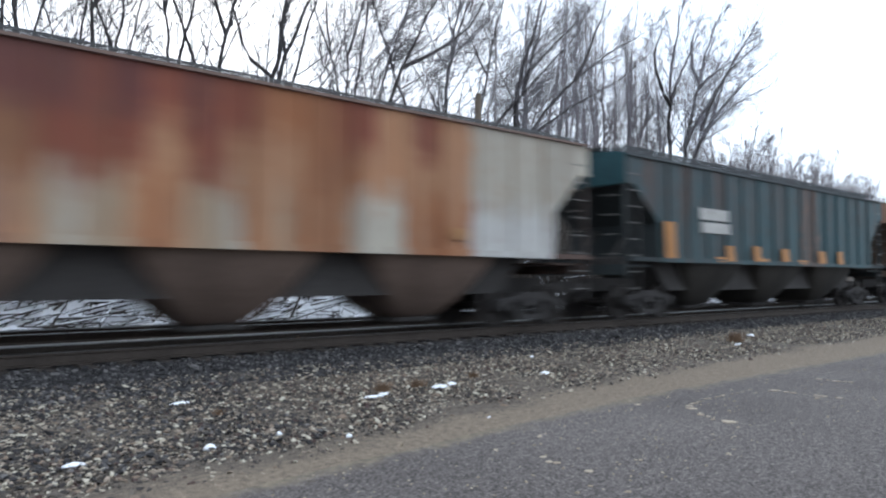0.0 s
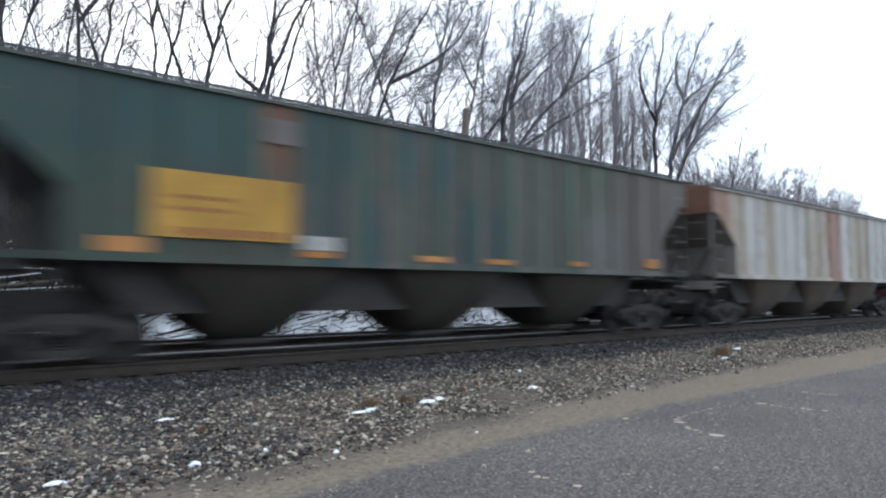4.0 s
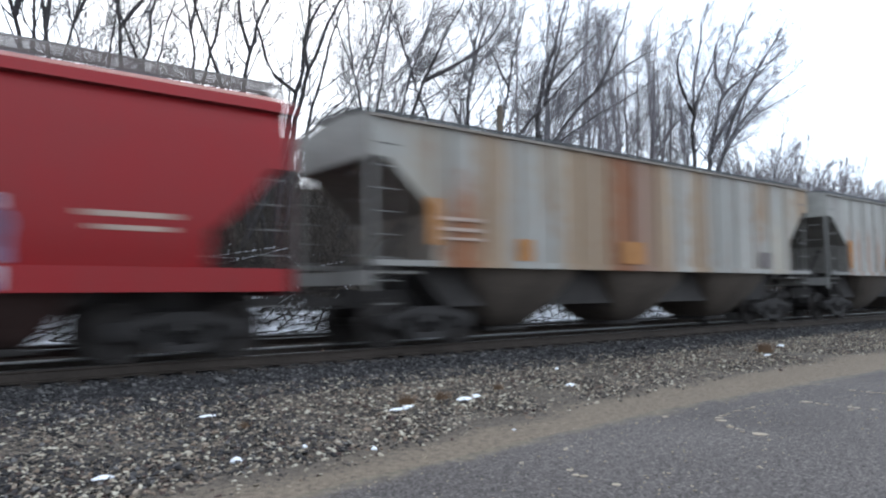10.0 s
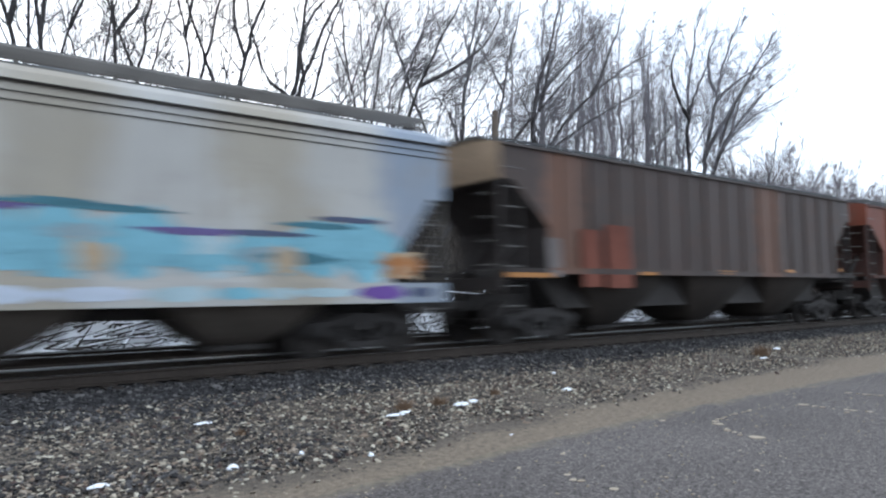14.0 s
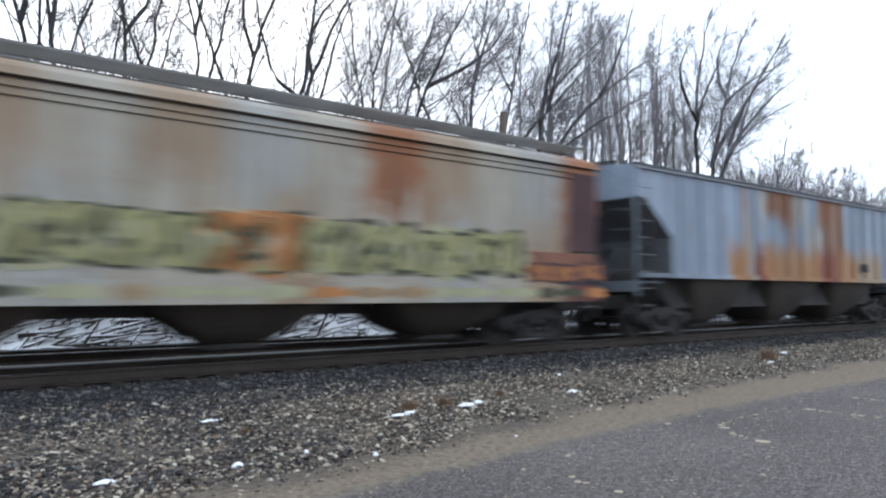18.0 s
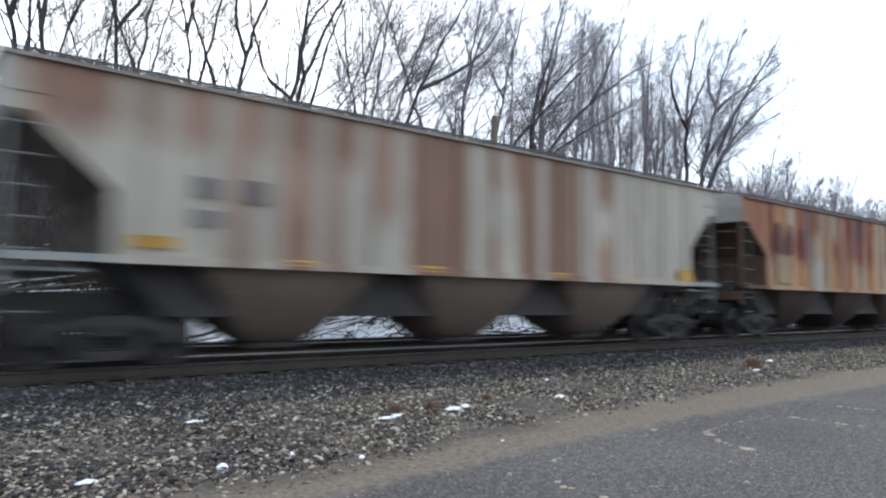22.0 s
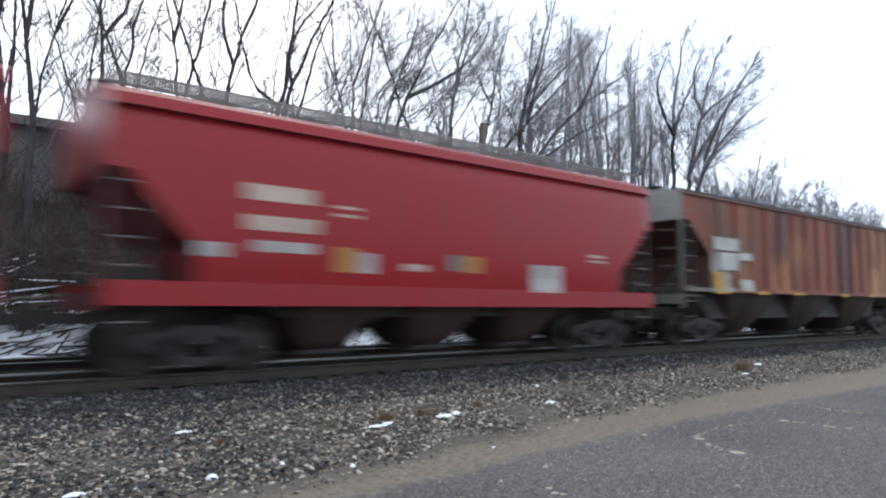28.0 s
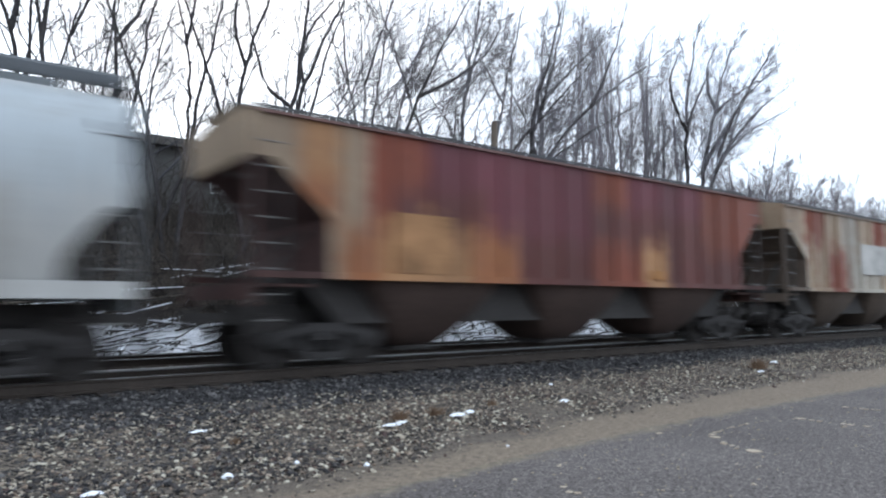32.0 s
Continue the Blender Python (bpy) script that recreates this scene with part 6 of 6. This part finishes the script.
panels(25, "cream", (6.0, 2.12, 0.55, 0.04), (6.0, 1.86, 0.55, 0.04), (6.75, 2.2, 0.4, 0.05))
panels(26, "yellow", (-4.38, 2.87, 0.64, 0.23), (-3.55, 2.90, 0.66, 0.24), (-2.64, 2.92, 0.62, 0.23), (-0.14, 1.94, 0.85, 0.38))
panels(27, "cream", (-1.22, 1.83, 0.58, 0.07), (1.05, 1.94, 0.60, 0.03), (1.06, 1.84, 0.60, 0.03), (1.06, 1.75, 0.60, 0.03), (4.28, 2.35, 0.80, 0.06), (4.25, 2.23, 0.74, 0.05))
panels(27, "black", (2.54, 1.89, 0.61, 0.28))
panels(27, "rustmark", (4.44, 1.37, 0.50, 0.15))
panels(28, "cream", (-3.85, 2.87, 1.22, 0.26), (-3.79, 2.38, 1.30, 0.24), (-2.60, 2.76, 0.50, 0.05), (-2.59, 2.62, 0.50, 0.05), (-1.09, 1.78, 0.55, 0.13), (4.23, 2.24, 0.58, 0.07))
panels(28, "cream", (4.23, 2.12, 0.58, 0.05))
panels(28, "greysmear", (-4.98, 1.92, 0.49, 0.22), (-3.76, 2.01, 1.09, 0.18), (-2.16, 1.82, 0.35, 0.36), (2.51, 1.67, 0.99, 0.59))
panels(28, "orange", (-2.60, 1.86, 0.45, 0.43), (0.33, 1.89, 0.51, 0.33))
panels(28, "dull", (-0.12, 1.91, 0.34, 0.31))
panels(29, "white", (-6.05, 2.90, 1.39, 0.37), (-4.97, 2.58, 0.73, 0.23), (-5.95, 2.40, 1.06, 0.51), (-4.96, 1.73, 0.72, 0.33))
panels(29, "yellow", (-6.57, 1.83, 0.57, 0.50), (-6.40, 1.50, 0.83, 0.08), (-4.03, 1.51, 0.83, 0.09), (-1.57, 1.52, 0.81, 0.09), (2.14, 1.51, 0.62, 0.10), (4.68, 1.53, 0.64, 0.08))
panels(29, "yellow", (7.03, 2.09, 0.53, 1.01))
panels(30, "panelcream", (-2.36, 3.42, 0.81, 1.46), (-1.38, 3.41, 0.60, 1.45), (-0.61, 3.41, 0.66, 1.45), (0.25, 3.41, 0.74, 1.44), (1.14, 3.41, 0.71, 1.43), (2.06, 3.40, 0.76, 1.42))
panels(30, "panelcream", (2.89, 3.39, 0.51, 1.37), (3.79, 3.41, 1.00, 1.43), (-2.33, 1.95, 0.75, 0.38))
panels(30, "dull", (-5.90, 2.42, 1.26, 1.26))
panels(30, "greysmear", (-5.91, 2.74, 1.23, 0.04), (-5.90, 2.43, 1.22, 0.04), (-6.30, 1.88, 0.51, 0.05))
panels(30, "white", (5.52, 2.08, 0.54, 0.69))
panels(31, "dull", (-4.77, 2.46, 2.74, 0.07), (-5.36, 1.90, 1.52, 0.07), (-3.24, 1.73, 0.74, 0.18), (1.12, 1.89, 0.51, 0.19))
panels(32, "tan", (-4.62, 2.20, 1.37, 1.11))
panels(32, "rustmark", (-4.63, 2.48, 0.98, 0.13), (-4.60, 2.06, 0.92, 0.13))
panels(32, "orange", (2.70, 1.81, 0.57, 0.21))
panels(33, "white", (-0.79, 2.71, 3.67, 1.10))


HIGH_BOARDS = (1, 16, 25)
STEPS = {14: 3.7, 18: 4.2, 24: 2.5, 31: 3.1}
ENDS = {24: plain("pale_blue_end", (0.32, 0.38, 0.44), 0.7, 0, 0.3, 4), 29: plain("grey_end", (0.14, 0.135, 0.12), 0.8, 0, 0.3, 4), 31: plain("silver_end", (0.24, 0.26, 0.28), 0.7, 0, 0.3, 4),
        8: plain("grey_end", (0.13, 0.12, 0.11), 0.8, 0, 0.3, 4), 11: plain("grey_end", (0.25, 0.24, 0.225), 0.8, 0, 0.3, 4), 12: plain("grey_end", (0.19, 0.185, 0.175), 0.8, 0, 0.3, 4), 13: plain("tan_end", (0.25, 0.195, 0.14), 0.8, 0, 0.4, 4),
        14: plain("dusty_end", (0.15, 0.138, 0.122), 0.8, 0, 0.3, 4), 18: plain("dusty_end", (0.13, 0.125, 0.118), 0.8, 0, 0.3, 4), 17: plain("dusty_end", (0.15, 0.13, 0.11), 0.8, 0, 0.3, 4), 19: plain("faded_blue_end", (0.15, 0.17, 0.195), 0.8, 0, 0.3, 4), 20: plain("dusty_end", (0.14, 0.115, 0.095), 0.8, 0, 0.3, 4), 22: plain("white_end", (0.24, 0.24, 0.23), 0.8, 0, 0.3, 4)}


# share of the side paint's tone that the outlet hoppers take, by car
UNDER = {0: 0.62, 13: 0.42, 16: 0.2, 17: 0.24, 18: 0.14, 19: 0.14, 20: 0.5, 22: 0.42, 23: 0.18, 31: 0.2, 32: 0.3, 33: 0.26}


CAPS = {8: ENDS[8], 24: ENDS[24], 31: ENDS[31]}
for i, c in ((1, "E"), (2, "p"), (5, "B"), (3, "S"), (11, "g"), (12, "g"), (14, "p"), (15, "t"), (17, "g"), (18, "g"), (19, "b"), (20, "w"), (21, "d"), (22, "w"), (23, "g"), (29, "g"), (30, "p"), (32, "t")):
    CAPS[i] = plain("end_paint", tuple(0.85 * q for q in PAINTS[c]), 0.75, 0, 0.35, 4, 0.15, i * 0.6)
CAPS[4] = P_YELLOW


def build_train():
    left = -4.05
    for i, (kind, ribs, tones, opt, label) in enumerate(SPECS):
        r = RIGHT[i]
        L = round(r - left, 1)
        x = r - L / 2
        base = [sum(PAINTS[a][q] for a in tones[0]) / len(tones[0]) for q in range(3)]
        # side tone darkened to paint in the shade of the end bays
        slope_shade = plain("shaded_slope_paint", tuple((0.6 if kind == "curve" else 0.42 if sum(base) > 0.7 else 0.3) * c + 0.022 for c in base), 0.9, 0, 0.4, 3, 0.2, i * 0.7)
        paint = car_paint("paint", tones, seed=1.0 + 2.3 * i, half=L / 2, low=SILL[kind], high=EAVE[kind], pitch=(L - 2.4) / max(ribs, 1) if ribs else 2.2, **opt)
        # end posts, end sills, coaming: the side's mean tone at about a third
        accent = plain("end_tone", tuple(0.32 * c + 0.018 for c in base), 0.8, 0, 0.4, 4, 0.2, i * 1.3)
        tone_share = UNDER.get(i, 0.2)
        under = plain("chute_paint", tuple((0.026 + tone_share * (0.4 * c + 0.6 * sum(base) / 3)) * k for c, k in zip(base, (1.15, 0.97, 0.84))), 0.85, 0, 0.4, 3, 0.2, i * 1.7)
        TRAIN.append((x, car(kind, x, L, paint, accent, i, label, chutes=4 if kind == "tube" else 3, ribs=ribs, step=STEPS.get(i, 4.15 if kind == "rib" else 2.5), endmat=ENDS.get(i) if i not in (24, 31) else None, cap=CAPS.get(i), band={24: (0.20, 0.10), 31: (0.24, -0.02)}.get(i, (0.36, 0.02)), rise=-0.05 if kind == "rib" and i not in HIGH_BOARDS else 0.05, under=under, slope=slope_shade, patches=PATCHES.get(i, ()), grate=M_RUNBOARD if kind == "rib" else M_GALV if i in (24, 31) else M_WALKWAY,
                             edge=plain("eave_paint", tuple(0.6 * c + 0.05 for c in base), 0.7, 0, 0.4, 5, 0.1, i * 0.9))))
        left = r + (1.3 if i == 27 else 1.38 if i in (6, 7, 8, 9) else 1.7 if i == 31 else 1.5)


build_train()
emblem()


def silver_tag(i, x0, x1, seed):
    """Tall silver and slate-blue sprayed blocks that run down over the side sill, with slanted bars on the sill."""
    rng = random.Random(seed)
    ob = TRAIN[i][1]
    n = 5
    step = (x1 - x0) / n

    def spray(name, ink, x, z, w, h, outline, more, label):
        part(name, panel_mesh("curve", w, h, z, INKS[ink], False, outline, more), ob, (x, 0, 0), label)
    slab = [(-1, -1), (0, -1), (1, -1), (1, 0), (0.96, 0.9), (0, 1), (-0.96, 0.95), (-1, 0)]
    for k in range(n):
        x = x0 + (k + 0.5) * step
        top = 2.52 - 0.03 * k - 0.06 * rng.random()
        spray("graffiti_field", "spray_pale", x, (1.44 + top) / 2, step * 1.08, top - 1.44, slab, 0.001 * (k % 2), "sprayed paint field")
        spray("graffiti_letter", "spray_mid", x + rng.uniform(-0.05, 0.05), top - 0.34, step * 1.0, 0.6, block(rng), 0.004, "sprayed letter-like shape")
        spray("graffiti_letter", "spray_mid", x + step * rng.uniform(-0.2, 0.2), 1.78, step * 0.95, 0.62, block(rng), 0.005, "sprayed letter-like shape")
        spray("graffiti_stroke", "spray_blue", x + step * rng.uniform(-0.25, 0.25), 1.60, step * 0.62, 0.24, blob(rng, 9), 0.009, "sprayed dark stroke")
        spray("graffiti_stroke", "spray_blue", x + step * 0.4, top - 0.5, step * 0.3, 0.5, block(rng), 0.010, "sprayed dark stroke")
        spray("graffiti_stroke", "spray_pale", x + step * rng.uniform(-0.15, 0.1), top - 0.52, step * 0.36, 0.14, blob(rng, 9), 0.012, "sprayed pale stroke")
        spray("graffiti_stroke", "spray_pale", x + step * rng.uniform(-0.1, 0.2), 1.95, step * 0.3, 0.2, blob(rng, 9), 0.012, "sprayed pale stroke")
        if k in (1, 2):
            spray("graffiti_stroke", "spray_warm", x - 0.05, 1.72, step * 0.36, 0.3, blob(rng, 9), 0.014, "sprayed tan smudge")
        spray("graffiti_field", "spray_pale", x, 1.24, step * 1.04, 0.31, None, 0.006, "sprayed paint field")
        for j in (0, 1):
            lean = rng.uniform(0.25, 0.45)
            bar = [(-1 + lean, -1), (0.4 + lean, -1), (1, -1), (0.8 - lean, 1), (-0.2, 1), (-1, 1)]
            spray("graffiti_stroke", "spray_mid" if (j + k) % 2 else "spray_blue", x + (j - 0.5) * step * 0.52, 1.24, step * 0.48, 0.30, bar, 0.009, "sprayed slanted bar")


silver_tag(10, -3.05, 2.35, 3)


def wave(i, x0, x1, low, high, seed):
    """A long sprayed cloud: overlapping fields with a dark wavy rim, pale hearts and tan spots."""
    rng = random.Random(seed)
    ob = TRAIN[i][1]
    def dab(x, z, w, h, ink, lift, what):
        part("graffiti_field", panel_mesh("plate", w, h, z, INKS[ink], False, blob(rng, 15, 0.5), lift), ob, (x, 0, 0), what)
    n = int((x1 - x0) / 0.9)
    for k in range(n):
        x = x0 + (k + 0.5) * (x1 - x0) / n
        top = high + 0.16 * math.sin(k * 1.15) + rng.uniform(-0.06, 0.06)
        dab(x, (low + top) / 2, 1.7, (top - low) * 1.08, rng.choice(("cyan", "cyan", "spray_sky")), 0.001 * (k % 3), "sprayed cyan cloud")
        dab(x + rng.uniform(-0.2, 0.2), top - 0.10, 1.9, 0.15, rng.choice(("deep_teal", "spray_blue", "violet")), 0.005 + 0.001 * (k % 2), "dark sprayed rim of the cloud")
        dab(x + rng.uniform(-0.3, 0.3), low + (top - low) * rng.uniform(0.3, 0.7), rng.uniform(0.9, 1.7), rng.uniform(0.2, 0.42), rng.choice(("deep_teal", "spray_sky", "dusk", "cyan", "dusk")), 0.008 + 0.001 * (k % 2), "soft sprayed blot")
        if k % 3 == 1:
            dab(x + 0.4, low + 0.38, 0.62, 0.62, "spray_warm", 0.011, "tan sprayed spot")


wave(14, -6.3, 6.1, 1.30, 2.34, 5)
graffiti(14, "plate", -6.95, -6.35, 1.34, 1.75, 1, ("spray_orange", "spray_orange", "purple", "red_spray"), 6, 2)
graffiti(18, "plate", -5.0, 5.6, 1.36, 2.42, 8, ("pale_green", "olive", "moss_line", "pale_green"), 7, 6)
graffiti(18, "plate", -1.0, 0.9, 1.36, 2.46, 1, ("spray_orange", "spray_orange", "spray_warm", "rustmark"), 8)
graffiti(18, "plate", 5.8, 8.2, 1.34, 1.8, 3, ("darkred", "rustmark", "darkred", "spray_orange"), 9, 2)
graffiti(18, "plate", -7.2, -5.2, 1.4, 2.1, 2, ("spray_orange", "pale_green", "moss_line", "creamold"), 10)


def sill_band(i, x0, x1, inks, seed):
    """Spray on the side sill below the letters."""
    rng = random.Random(seed)
    x = x0
    while x < x1:
        w = rng.uniform(0.5, 1.3)
        part("sill_spray", panel_mesh("plate", w * 1.15, rng.uniform(0.2, 0.3), SILL["plate"] + 0.03, INKS[rng.choice(inks)], False, blob(rng, 11, 0.3), 0.001 * rng.randint(0, 4)), TRAIN[i][1], (x + w / 2, 0, 0), "paint sprayed over the side sill")
        x += w


sill_band(14, -6.4, 5.4, ("spray_sky", "cyan", "spray_sky", "spray_pale"), 21)
sill_band(14, -7.4, -6.4, ("red_spray", "purple", "spray_orange"), 23)
sill_band(14, 5.4, 6.6, ("purple", "spray_blue", "spray_sky"), 24)
graffiti(14, "plate", 6.0, 6.7, 1.38, 1.85, 1, ("spray_orange", "spray_orange", "spray_warm", "spray_orange"), 25, 2)
sill_band(18, -7.0, 8.0, ("pale_green", "moss_line", "pale_green", "creamold", "spray_orange"), 22)


# ---- what moves: the cars of the train and their wheels ----
def motions():
    for x, ob in TRAIN:
        walk(ob, [(t, pose(x - travelled(t), TRACK_Y, RAIL)) for t in range(0, 33, 2)])
    # a leaf that the train's wind lifts over the rail, drops on the ballast and carries off again
    rest, off = bank_z(4.65, 10.3), bank_z(-4.5, 10.2)
    walk(LEAF, [(0, pose(6.4, 11.9, RAIL - 0.2, 0, 0, 20)), (11.0, pose(6.4, 11.9, RAIL - 0.2, 0, 0, 20)), (11.15, pose(6.2, 11.75, RAIL + 0.02, 20, 10, 50)), (11.35, pose(5.5, 11.15, RAIL + 0.16, 60, 30, 90)),
                (11.55, pose(4.9, 10.5, RAIL + 0.02, 30, 10, 130)), (11.7, pose(4.65, 10.3, rest, 0, 0, 160)), (11.9, pose(4.65, 10.3, rest, 0, 0, 160)), (13.2, pose(4.65, 10.3, rest, 0, 0, 160)),
                (13.28, pose(4.3, 10.28, rest + 0.12, 30, 20, 190)), (13.4, pose(2.6, 10.25, rest + 0.25, 60, 30, 230)), (13.6, pose(-1.5, 10.2, rest + 0.2, 40, 20, 280)),
                (13.8, pose(-4.5, 10.2, off, 0, 0, 320)), (14.0, pose(-4.5, 10.2, off, 0, 0, 320)), (32, pose(-4.5, 10.2, off, 0, 0, 320))])
    first = {}
    for s, ob in WHEELS:
        if s not in first:
            rows = []
            for k in range(32 * FPS + 1):
                rows.append((k / FPS, pose(s * 0.889, 0, WHEEL_R, 0, math.degrees(-travelled(k / FPS) / WHEEL_R) % 360, 0)))
            walk(ob, rows)
            first[s] = ob
        else:
            a = first[s].animation_data
            ob.rotation_mode = "QUATERNION"
            b = ob.animation_data_create()
            b.action = a.action
            b.action_slot = a.action_slot


motions()
